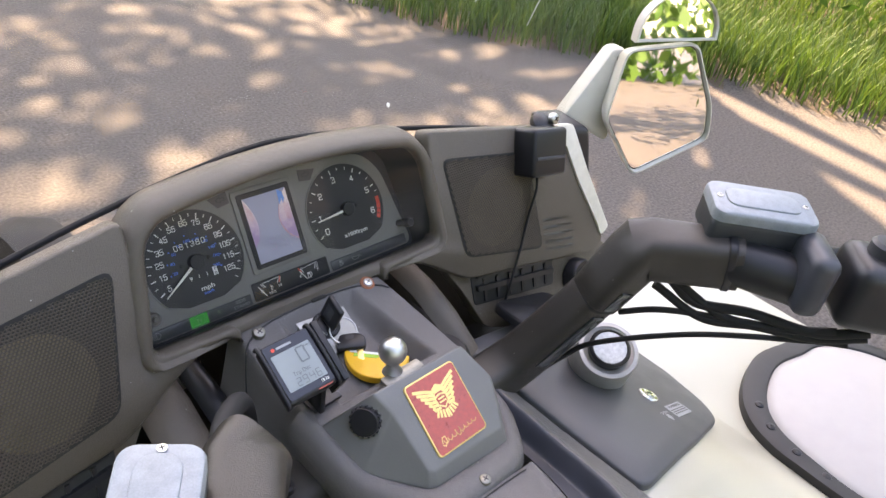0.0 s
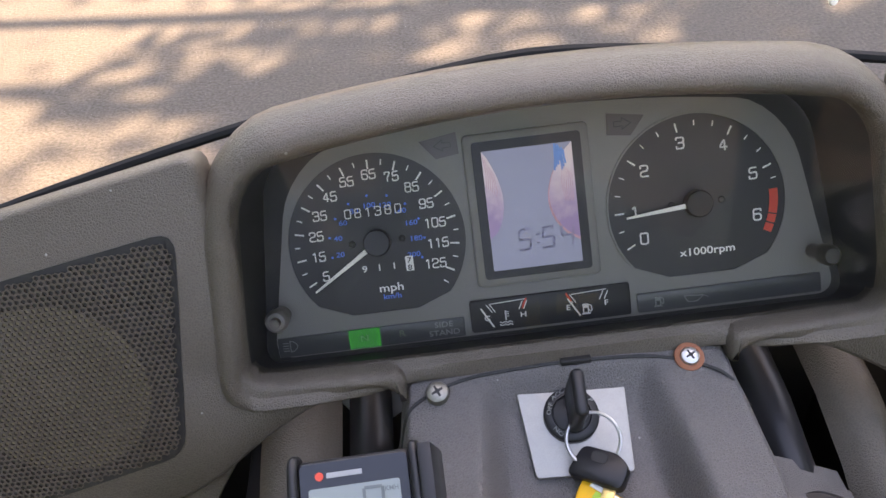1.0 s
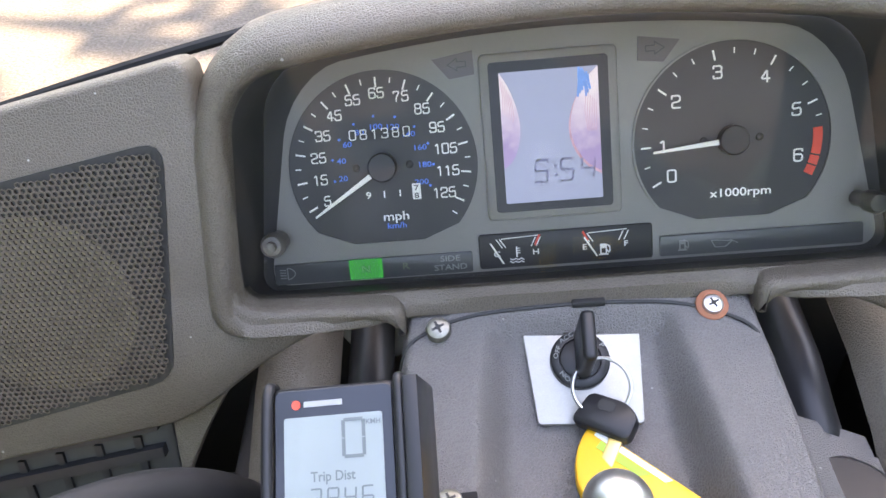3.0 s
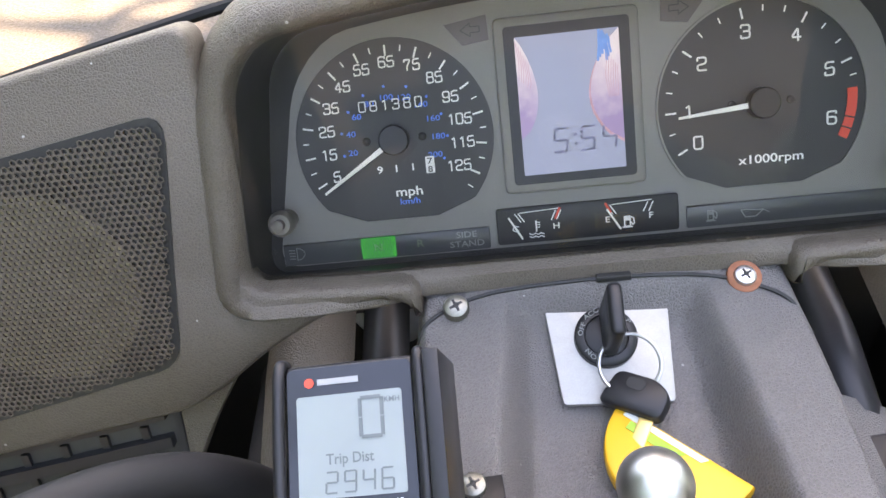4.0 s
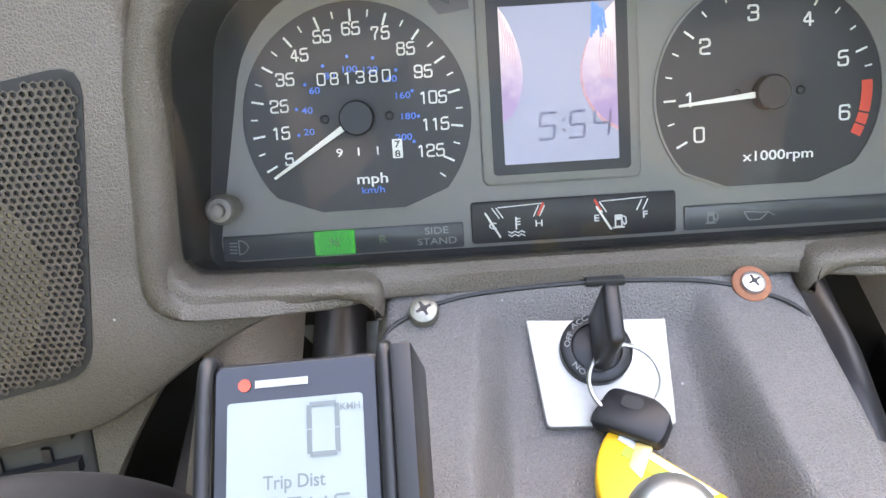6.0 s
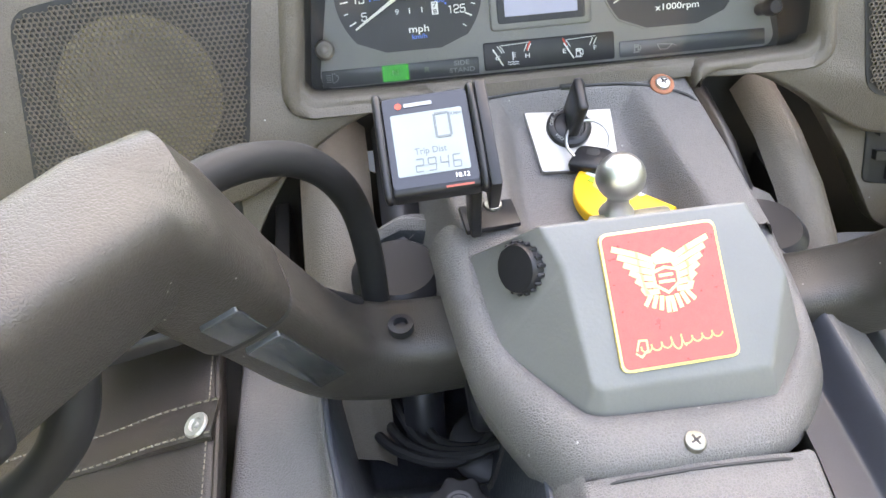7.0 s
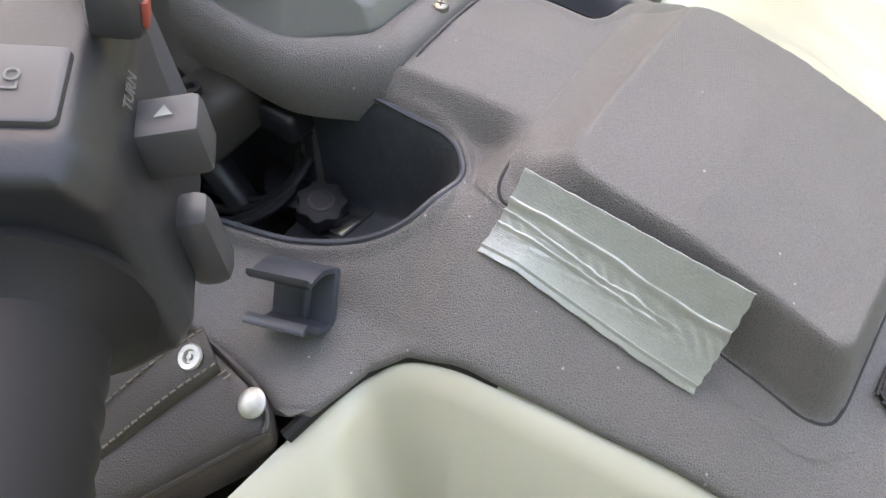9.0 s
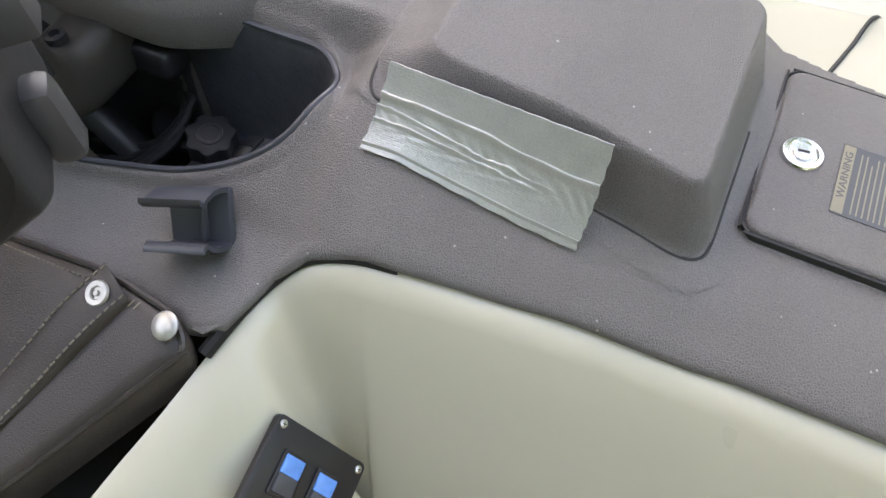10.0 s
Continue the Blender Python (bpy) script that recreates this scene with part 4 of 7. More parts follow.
# ---- steering head cover with the badge ----
TOP = [(x, y, 1.0408 + 0.74 * (y + 0.2435) + 0.008 * x) for x, y in ((-0.050, -0.211), (-0.0415, -0.228), (-0.0365, -0.271), (-0.0320, -0.2745), (0.0490, -0.2745), (0.0640, -0.240), (0.0500, -0.211))]
LOW = [(-0.080, -0.184, 1.0210), (-0.072, -0.235, 1.0050), (-0.0387, -0.277, 1.0052), (-0.0310, -0.2803, 1.0050), (0.0520, -0.2820, 1.0040), (0.0830, -0.2450, 0.9990), (0.0720, -0.184, 1.0220)]
FOOT = [(x, y, z - 0.02) for x, y, z in LOW]


def bevelled_solid(rings, width, seg=3):
    bm = loft(rings)
    bmesh.ops.recalc_face_normals(bm, faces=bm.faces)
    bmesh.ops.bevel(bm, geom=list(bm.edges), offset=width, segments=seg, affect="EDGES", profile=0.6)
    return bm


head = part("steering_cover", bevelled_solid([FOOT, LOW, TOP], 0.0022), M_BOX, bike, "smooth grey angular steering head cover", 50)
# tray: a faceted rim that runs round the cover and down to the split line
RIM_IN = [(-0.083, -0.166, 1.0270), (-0.0795, -0.190, 1.0225), (-0.0715, -0.236, 1.0060), (-0.0430, -0.280, 1.0062), (-0.0310, -0.2825, 1.0060), (0.0530, -0.2835, 1.0050), (0.0835, -0.2455, 1.0000), (0.0820, -0.175, 1.0180)]
RIM_MID = [(-0.092, -0.166, 1.0235), (-0.0900, -0.190, 1.0180), (-0.0825, -0.240, 1.0015), (-0.0500, -0.2965, 0.9990), (-0.0355, -0.3050, 1.0025), (0.0490, -0.3050, 1.0012), (0.0930, -0.253, 0.9945), (0.0920, -0.175, 1.0130)]
RIM_OUT = [(-0.098, -0.166, 1.0090), (-0.0955, -0.191, 1.0020), (-0.0875, -0.245, 0.9830), (-0.0545, -0.3050, 0.9780), (-0.0440, -0.3085, 0.9850), (0.0530, -0.3085, 0.9930), (0.0995, -0.257, 0.9780), (0.0980, -0.175, 0.9950)]
RIM_LOW = [(x * 0.95, y + 0.004, z - 0.026) for x, y, z in RIM_OUT]


def resample(row, rounds=3):
    """The polyline with its corners cut round; the ends stay."""
    pts = [Vector(p) for p in row]
    for k in range(rounds):
        w = 0.16 if k == 0 else 0.25
        out = [pts[0]]
        for p, q in zip(pts, pts[1:]):
            out += [p.lerp(q, w), p.lerp(q, 1 - w)]
        pts = out + [row[-1] if isinstance(row[-1], Vector) else Vector(row[-1])]
    return pts


RIM_FLOOR = [((p[0] - 0.005) * 0.90 + 0.005, (p[1] + 0.23) * 0.90 - 0.23, p[2] - 0.004) for p in RIM_IN]
IN_R, MID_R, OUT_R = resample(RIM_IN), resample(RIM_MID), resample(RIM_OUT)
blend = lambda A, B, k, up: [p.lerp(q, k) + Vector((0, 0, up)) for p, q in zip(A, B)]
bm = loft([resample(RIM_FLOOR), IN_R, blend(IN_R, MID_R, 0.12, 0.0012), blend(IN_R, MID_R, 0.35, 0.0022), blend(IN_R, MID_R, 0.70, 0.0020), MID_R, blend(MID_R, OUT_R, 0.35, 0.0012), OUT_R, resample(RIM_LOW)], None, False)
part("steering_tray", bm, M_COVER, bike, "grained grey rim below the steering cover", 60)
screw(bike, (0.0053, -0.2990, 1.0048), (0, -0.12, 1), 0.0052, None, "cover_screw", "brassy cross-head screw")

# ridged adjuster knob at the corner of the cover
KM = Matrix.Translation((-0.056, -0.214, 1.040)) @ (Vector((-0.80, -0.42, 0.42))).to_track_quat("Z", "Y").to_matrix().to_4x4()
knob = part("adjuster_knob", lathe([(0.0125, -0.012), (0.0125, 0.005), (0.0115, 0.007), (0.0, 0.0075)], KM, 32), M_BLACK, bike, "ridged black adjuster knob")
for i in range(18):
    a = 2 * math.pi * i / 18
    part("ridge", rbox((0.0022, 0.0022, 0.012), KM @ pose(0.0127 * math.cos(a), 0.0127 * math.sin(a), -0.001, 0, 0, math.degrees(a)), 0.0006, 1), M_BLACK, knob)

# ---- tank cover ----
WELL = smooth_poly([(-0.168, -0.150), (-0.1655, -0.215), (-0.161, -0.255), (-0.154, -0.300), (-0.141, -0.340), (-0.123, -0.364), (-0.095, -0.375), (-0.076, -0.368), (-0.063, -0.350), (-0.060, -0.318), (-0.058, -0.28), (-0.055, -0.220), (-0.055, -0.13), (-0.110, -0.10), (-0.158, -0.11)], 4)
POCKET = smooth_poly([(0.057, -0.384), (0.098, -0.388), (0.114, -0.366), (0.121, -0.320), (0.126, -0.240), (0.122, -0.170), (0.085, -0.150), (0.066, -0.200), (0.061, -0.310), (0.052, -0.365)], 4)
LEFT_EDGE = [(-0.85, -0.134), (-0.70, -0.1345), (-0.627, -0.136), (-0.536, -0.146), (-0.480, -0.156), (-0.446, -0.163), (-0.421, -0.1675), (-0.396, -0.1755), (-0.380, -0.190), (-0.374, -0.208), (-0.367, -0.226), (-0.360, -0.233), (-0.350, -0.2325), (-0.338, -0.2275), (-0.30, -0.224), (-0.10, -0.216), (0.0, -0.210)]


def left_edge(y):
    return np.interp(y, [p[0] for p in LEFT_EDGE], [p[1] for p in LEFT_EDGE])


def half_soft(d, k):
    return 0.5 * (d + np.sqrt(d * d + k * k))


def base_height(x, y):
    zc = np.interp(y, [-0.85, -0.60, -0.50, -0.455, -0.40, -0.36], [0.888, 0.925, 0.956, 0.974, 0.997, 1.0])
    slope = np.where(x < 0, 0.56, 0.45)
    flat = np.interp(y, [-0.62, -0.55, -0.43, -0.38, -0.30], [0.100, 0.110, 0.114, 0.080, 0.072])
    z = zc - slope * half_soft(np.abs(x) - flat, 0.03) - 0.004 * (np.minimum(np.abs(x), 0.17) / 0.08) ** 2 * step(0.242, 0.165, np.abs(x))
    # waist between the tunnel and the well, ahead of the hump
    side = step(-0.405, -0.37, y) * step(-0.045, -0.062, x) * step(-0.115, -0.070, x)
    return z - 0.022 * side


gap = [(-0.0500, -0.3085, 0.9810), (-0.0430, -0.3095, 0.9905)] + [(x, -0.3090, float(base_height(np.array([x]), np.array([-0.312]))[0]) + 0.0003) for x in (-0.032, -0.015, 0.01, 0.03, 0.046)] + [(0.0560, -0.3080, 0.9900)]
part("split_gap", tube(gap, 0.0008, 6, 4), M_DARK, bike)


def cover_height(x, y):
    z = base_height(x, y)
    d = poly_distance(x, y, WELL)
    floor = np.interp(-y, [0.10, 0.20, 0.235, 0.27, 0.33, 0.37, 0.40], [0.80, 0.81, 0.868, 0.880, 0.898, 0.918, 0.94]) + 0.25 * np.maximum(-0.13 - x, 0)
    z = z + 0.0038 * np.exp(-(((d - 0.0035) / 0.0028) ** 2))
    z = z + (np.minimum(floor, z) - z) * step(0.0, 0.020, -d)
    d = poly_distance(x, y, POCKET)
    z = z + 0.0022 * np.exp(-(((d - 0.0035) / 0.003) ** 2))
    z = z + (np.interp(-y, [0.15, 0.36, 0.39], [0.935, 0.952, 0.958]) - z) * step(0.0, 0.015, -d)
    return z


def cover_keep(x, y):
    inside = (x > left_edge(y) - 0.002) & (x < np.interp(y, [-0.85, -0.66, -0.63, -0.60, -0.56, -0.52, -0.45, -0.40, -0.37, -0.1], [0.074, 0.080, 0.085, 0.092, 0.130, 0.156, 0.158, 0.160, 0.158, 0.152]))
    return inside & ~((y > -0.307) & (np.abs(x - 0.008) < 0.053) & (y > -0.305)) & ~((poly_distance(x, y, WELL) < -0.012) & (y > -0.18))


v, f = grid_sheet(np.arange(-0.244, 0.242, 0.0020), np.arange(-0.80, -0.09, 0.0020), cover_height, cover_keep, lambda x, y: np.maximum(x, left_edge(y)))
cover = raw_part("tank_cover", v, f, M_COVER, bike, "grained grey plastic tank cover", 60)
# skirt so that the cover has thickness at its edge
ys = np.concatenate([np.arange(-0.80, -0.45, 0.01), np.arange(-0.45, -0.3655, 0.0025), np.arange(-0.350, -0.09, 0.01)])
rows = [[], [], [], []]
for y in ys:
    x = float(left_edge(y))
    z = float(cover_height(np.array([x]), np.array([y]))[0])
    tx = float(left_edge(y + 0.002) - left_edge(y - 0.002))
    nx, ny = 0.004 / math.hypot(tx, 0.004), -tx / math.hypot(tx, 0.004)  # inward across the edge
    zi = float(cover_height(np.array([x + 0.005 * nx]), np.array([y + 0.005 * ny]))[0])
    rows[0].append((x + 0.005 * nx, y + 0.005 * ny, zi + 0.0007))
    rows[1].append((x, y, z + 0.0004))
    rows[2].append((x - 0.0025 * nx, y - 0.0025 * ny, z - 0.004))
    rows[3].append((x + 0.003 * nx, y + 0.003 * ny, z - 0.014))
part("cover_edge", loft(rows, None, False), M_COVER, cover, "", 70)

# inside of the well: a scuffed liner just above the cover's own floor, and the choke knob
v, f = radial_sheet(WELL, (-0.108, -0.255), 0.0015, lambda x, y: cover_height(x, y) + 0.0012, 46)
raw_part("well_liner", v, f, M_WELL, bike, "scuffed black storage well beside the tank", 60)
bead = [(x, y, float(cover_height(np.array([x]), np.array([y]))[0]) + 0.0012) for x, y in WELL[2:50]]
part("well_bead", tube(bead, 0.0021, 8, 2), M_NAVY, bike, "worn dark rubber bead round the well")
v, f = radial_sheet(POCKET, (0.092, -0.280), 0.002, lambda x, y: cover_height(x, y) + 0.0012, 40)
raw_part("pocket_liner", v, f, M_NAVY, bike, "smooth blue-black pocket beside the tank", 60)
wk = (-0.0956, -0.2585)
wz = float(cover_height(np.array([wk[0]]), np.array([wk[1]]))[0])
WM = Matrix.Translation((wk[0], wk[1], wz + 0.008)) @ pose(0, 0, 0, 14, -4, 0)
lobes = []
for i in range(56):
    a = 2 * math.pi * i / 56
    lobes.append((0.0168 * (1 + 0.085 * math.cos(7 * a)) * math.cos(a), 0.0168 * (1 + 0.085 * math.cos(7 * a)) * math.sin(a)))
choke = part("choke_knob", slab(lobes, 0.004, 0.019, WM, 0.003), M_RUBBER, bike, "lobed black choke knob")
part("knob_cap", lathe([(0.0090, 0.0188), (0.0088, 0.0196), (0.0070, 0.0196), (0.0066, 0.0192), (0.0, 0.0192)], WM, 28), M_BLACK, choke)
part("knob_stem", lathe([(0.008, -0.012), (0.008, 0.005)], WM, 20), M_BLACK, choke)
sx, sy = wk[0] + 0.005, wk[1] - 0.0225
SLOT = Matrix.Translation((sx, sy, float(cover_height(np.array([sx]), np.array([sy]))[0]) + 0.0016)) @ pose(0, 0, 0, -17, -2, -8)
part("slide_slot", rbox((0.040, 0.016, 0.003), SLOT, 0.001), M_DARK, choke)
part("slide_plate", rbox((0.018, 0.014, 0.002), SLOT @ pose(-0.006, -0.001, 0.0022), 0.0006), M_STEEL, choke, "bare metal slide")

# hump: the raised lid on the tank cover
def hump_distance(x, y):
    half = np.interp(y, [-0.60, -0.54, -0.42], [0.073, 0.077, 0.084])
    front = y > -0.5035
    qx = np.abs(x - np.interp(y, [-0.60, -0.54, -0.45], [-0.018, -0.008, 0.0])) - half + 0.012
    qy = np.where(front, (y + 0.4300) * 0.42, -0.5870 - y) + 0.012
    return np.hypot(np.maximum(qx, 0), np.maximum(qy, 0)) + np.minimum(np.maximum(qx, qy), 0) - 0.012


def hump_skirt(y):
    return np.interp(y, [-0.60, -0.57, -0.50, -0.42], [0.0095, 0.0110, 0.0135, 0.0165])


def hump_height(x, y):
    top = np.interp(y, [-0.61, -0.585, -0.50, -0.43, -0.40], [0.962, 0.974, 1.001, 1.0145, 1.017]) - 0.006 * (x / 0.08) ** 2
    low = base_height(x, y) + 0.0006
    t = np.clip((hump_distance(x, y) + 0.003) / hump_skirt(y), 0, 1)
    ease = np.where(t < 0.16, t * t / 0.32, t - 0.08) / 0.92
    return low + (np.maximum(top, low) - low) * (1 - np.clip(ease, 0, 1))


v, f = grid_sheet(np.arange(-0.116, 0.116, 0.0015), np.arange(-0.622, -0.386, 0.0015), hump_height, lambda x, y: hump_distance(x, y) < 0.025)
hump = raw_part("tank_hump", v, f, M_COVER, bike, "raised grained grey lid on the tank cover", 60)
seam = [(-0.030, -0.4005), (-0.060, -0.4000), (-0.0850, -0.4005), (-0.0955, -0.4050)]
for y in (-0.415, -0.44, -0.47, -0.50, -0.53, -0.56, -0.578):
    seam.append((float(np.interp(y, [-0.60, -0.54, -0.45], [-0.018, -0.008, 0.0]) - np.interp(y, [-0.60, -0.54, -0.42], [0.073, 0.077, 0.084]) - hump_skirt(y)) + 0.0028, y))
seam += [(-0.0930, -0.5900), (-0.0830, -0.5945), (-0.050, -0.5950), (0.0, -0.5950)]
bm = tube([(x, y, float(base_height(np.array([x]), np.array([y]))[0]) + 0.0004) for x, y in seam], 0.0010, 6)
part("hump_seam", bm, M_DARK, hump)

# fuel door behind the hump
FM = Matrix.Translation((-0.001, -0.664, 0.9125)) @ pose(0, 0, 0, 8.0, 0, 0)
door = part("fuel_door", slab(rounded(-0.067, -0.062, 0.067, 0.058, 0.010), -0.006, 0.0045, FM, 0.003), M_COVER, bike, "grained grey fuel filler door with lock", 50)
part("door_gap", slab(rounded(-0.0690, -0.0640, 0.0690, 0.0600, 0.012), -0.006, 0.0012, FM), M_DARK, door)
loop = rounded(-0.0685, -0.0635, 0.0685, 0.0595, 0.011)
part("door_groove", tube([FM @ Vector((x, y, 0.0014)) for x, y in loop + loop[:1]], 0.0010, 6, 2), M_DARK, door)
lk = FM @ pose(-0.003, 0.039, 0.0045)
dl = part("door_lock", lathe([(0.0125, 0.0), (0.0125, 0.0012), (0.0115, 0.0024), (0.0090, 0.0028), (0.0080, 0.0018), (0.0062, 0.0018), (0.0060, 0.0032), (0.0, 0.0034)], lk, 32), M_CHROME, door, "chrome key lock")
part("key_slot", rbox((0.0018, 0.0065, 0.0004), lk @ pose(0, 0, 0.0034, 0, 0, 10), 0), M_DARK, dl)
st = FM @ pose(-0.010, 0.0010, 0.0048, 0, 0, 0)
M_STICKER = material("black_sticker", (0.05, 0.05, 0.05), 0.35, mottle=0.2)
M_STICKERGOLD = material("dull_gold_print", (0.20, 0.175, 0.115), 0.45, mottle=0.2)
sticker = part("warning_sticker", slab(rounded(-0.027, -0.020, 0.027, 0.017, 0.001), -0.0004, 0.0002, st), M_STICKER, door, "black and gold warning sticker")
part("sticker_band", slab(rounded(-0.026, 0.010, 0.026, 0.0165, 0.0005), 0.0002, 0.0004, st), M_STICKERGOLD, sticker)
lettering("sticker_word", [("WARNING", 0.003, 0.0130, 0.0060, 0)], M_STICKER, sticker, st @ pose(0, 0, 0.0005))
for k in range(8):
    part("sticker_line", stroke([(-0.024, 0.0060 - 0.0031 * k), (0.022 - 0.006 * (k % 3 == 2), 0.0060 - 0.0031 * k)], 0.0008, 0.0002, st), M_STICKERGOLD, sticker)


# ---- cream bodywork ----
def sweep_down(edge, outs, drops, name, label, mat=None):
    """Bodywork hung below an edge: each edge point goes out along its own way as it drops."""
    path = spline([(p[0], p[1], p[2]) for p in edge], 8)
    ways = spline([(p[3], p[4], 0) for p in edge], 8)
    rows = [[(p.x + w.x * o, p.y + w.y * o, p.z - d) for p, w in zip(path, ways)] for o, d in zip(outs, drops)]
    return part(name, loft(rows, None, False), mat or M_CREAM, bike, label, 60)


arch = []
for x, y, wx, wy in ((-0.400, -0.318, -0.10, -1.2), (-0.320, -0.340, -0.10, -1.2), (-0.280, -0.353, -0.10, -1.2), (-0.240, -0.364, -0.16, -1.1), (-0.213, -0.372, -0.40, -0.70), (-0.191, -0.380, -0.55, -0.45), (-0.176, -0.396, -0.66, -0.30), (-0.168, -0.421, -0.76, -0.18), (-0.163, -0.446, -0.84, -0.06), (-0.146, -0.536, -0.88, 0), (-0.136, -0.627, -0.88, 0), (-0.134, -0.80, -0.88, 0)):
    z = float(base_height(np.array([max(x, -0.24)]), np.array([y]))[0]) - 0.006 - 0.3 * max(-0.24 - x, 0)
    arch.append((x + 0.006 * -wx, y + 0.006 * -wy, z, wx, wy))
sweep_down(arch, [0, 0.004, 0.012, 0.024, 0.045, 0.070, 0.095, 0.115, 0.14], [0.012, 0.003, 0.004, 0.016, 0.055, 0.105, 0.16, 0.22, 0.34], "left_fairing", "glossy cream painted fairing below the tank cover")

# black strip drawn along the dark gap between cover edge and fairing
part("edge_gap_strip", tube([(x - 0.0035 * -wx, y - 0.0035 * -wy, z - 0.0005) for x, y, z, wx, wy in arch[3:9]], 0.0045, 8), M_RUBBER, bike, "black strip laid in the dark gap between cover and fairing")

# switch plate on the left fairing
SW = Matrix.Translation((-0.2680, -0.4220, 0.8330)) @ pose(0, 0, 0) @ Matrix((Vector((0.994, 0.06, 0.09)), Vector((-0.108, 0.553, 0.826)), Vector((0.0, -0.831, 0.556)))).transposed().to_4x4()
sp = part("switch_plate", slab(rounded(-0.030, -0.036, 0.030, 0.036, 0.004), -0.002, 0.003, SW, 0.001), M_BLACK, bike, "black plate with two blue-lit rocker switches")
for k, y in enumerate((0.014, -0.012)):
    part("rocker_frame", slab(rounded(-0.012, y - 0.009, 0.014, y + 0.009, 0.001), 0.003, 0.0045, SW, 0.0005), M_BLACK, sp)
    part("rocker", slab(rounded(-0.010, y - 0.007, 0.001, y + 0.007, 0.0008), 0.0045, 0.0065, SW, 0.0008), M_NAVY, sp)
    part("rocker_light", slab(rounded(0.001, y - 0.007, 0.012, y + 0.007, 0.0008), 0.0045, 0.0058, SW, 0.0008), material("blue_rocker", (0.06, 0.25, 0.62), 0.25, mottle=0.3, mottle_size=0.006), sp)
for x, y in ((-0.025, 0.031), (0.025, 0.031), (-0.025, -0.031), (0.025, -0.031)):
    screw(sp, SW @ Vector((x, y, 0.003)), SW.col[2].xyz, 0.0026, M_STEEL)

# right side: dark lid with lock and gauge, cream fairing round it
def lid_height(x):
    return np.interp(x, [0.14, 0.19, 0.22, 0.25, 0.28, 0.316, 0.35, 0.38, 0.43, 0.50, 0.56], [0.936, 0.936, 0.932, 0.9265, 0.919, 0.9065, 0.8925, 0.8775, 0.850, 0.808, 0.77])


RM = Matrix.Translation((0.240, -0.262, 0.9310)) @ pose(0, 0, 0, 0, 21, 0)
M_LID = material("dark_lid_plastic", (0.068, 0.070, 0.073), 0.45, mottle=0.15, mottle_size=0.03, grain=0.15, bump=0.2, bump_size=0.0015)
LID = []
for (ax, ay), (bx, by) in zip(*(lambda p: (p, p[1:] + p[:1]))(soft([(0.172, -0.372), (0.300, -0.362), (0.395, -0.348), (0.428, -0.320), (0.520, -0.120), (0.168, -0.120)], 0.018))):
    k = max(1, int(math.hypot(bx - ax, by - ay) / 0.012))
    LID += [(ax + (bx - ax) * i / k, ay + (by - ay) * i / k) for i in range(k)]
lx, ly = 0.31, -0.24
lid_ring = lambda k, dz: [((x - lx) * k + lx, (y - ly) * k + ly, float(lid_height((x - lx) * k + lx)) + dz) for x, y in LID]
right_lid = part("right_lid", loft([lid_ring(1, -0.030), lid_ring(1, -0.003), lid_ring(0.993, -0.0008), lid_ring(0.98, 0.0), lid_ring(0.8, 0), lid_ring(0.6, 0), lid_ring(0.4, 0), lid_ring(0.2, 0), lid_ring(0.03, 0)]), M_LID, bike, "dark grey fairing lid with lock", 50)
lk = RM @ pose(0.0814, -0.0245, 0.004)
rl = part("lid_lock", lathe([(0.0125, 0.0), (0.0125, 0.0012), (0.0115, 0.0024), (0.0085, 0.0030), (0.0062, 0.0020), (0.0060, 0.0034), (0.0, 0.0036)], lk, 32), M_CHROME, right_lid, "chrome key lock")
part("key_slot", rbox((0.0018, 0.0065, 0.0004), lk @ pose(0, 0, 0.0037, 0, 0, 60), 0), M_DARK, rl)
M_LABELGREY = material("grey_label", (0.30, 0.31, 0.32), 0.5, mottle=0.2)
lab = part("lid_label", slab(rounded(0.082, -0.066, 0.122, -0.046, 0.001), 0.0038, 0.0043, RM), M_LABELGREY, right_lid)
lettering("label_word", [("WARNING", 0.102, -0.0500, 0.0050, 0)], M_STICKER, lab, RM @ pose(0, 0, 0.0045))
bm = bmesh.new()
for k in range(3):
    stroke([(0.085, -0.0550 - 0.003 * k), (0.119, -0.0550 - 0.003 * k)], 0.0012, 0.0044, RM, bm)
part("label_lines", bm, M_STICKER, lab)
lettering("open_word", [("OPEN", 0.067, -0.0540, 0.0055, 0)], M_LABELGREY, right_lid, RM @ pose(0, 0, 0.0042))
part("open_arrow", slab([(x + 0.028, y + 0.010) for x, y in ((0.0355, -0.071), (0.034, -0.071), (0.039, -0.078), (0.044, -0.071), (0.0425, -0.071), (0.0425, -0.067), (0.0355, -0.067))], 0.0040, 0.0043, RM), M_LABELGREY, right_lid)
gm = Matrix.Translation((0.279, -0.239, 0.958)) @ Vector((-0.33, -0.28, 0.90)).to_track_quat("Z", "Y").to_matrix().to_4x4()
gauge = part("round_gauge", lathe([(0.0360, -0.050), (0.0350, 0.002), (0.0335, 0.0055), (0.0290, 0.006), (0.0265, 0.004)], gm, 48), M_PLATE, right_lid, "round pod with a bright metal ring")
part("gauge_body", lathe([(0.0235, 0.002), (0.0235, 0.011), (0.0205, 0.0135), (0.0190, 0.012)], gm, 40), M_BLACK, gauge)
part("gauge_glass", lathe([(0.0190, 0.010), (0.0188, 0.0122), (0.0, 0.0126)], gm, 40), material("gauge_glass", (0.45, 0.46, 0.45), 0.2, mottle=0.5, mottle_size=0.005, coat=0.6), gauge)


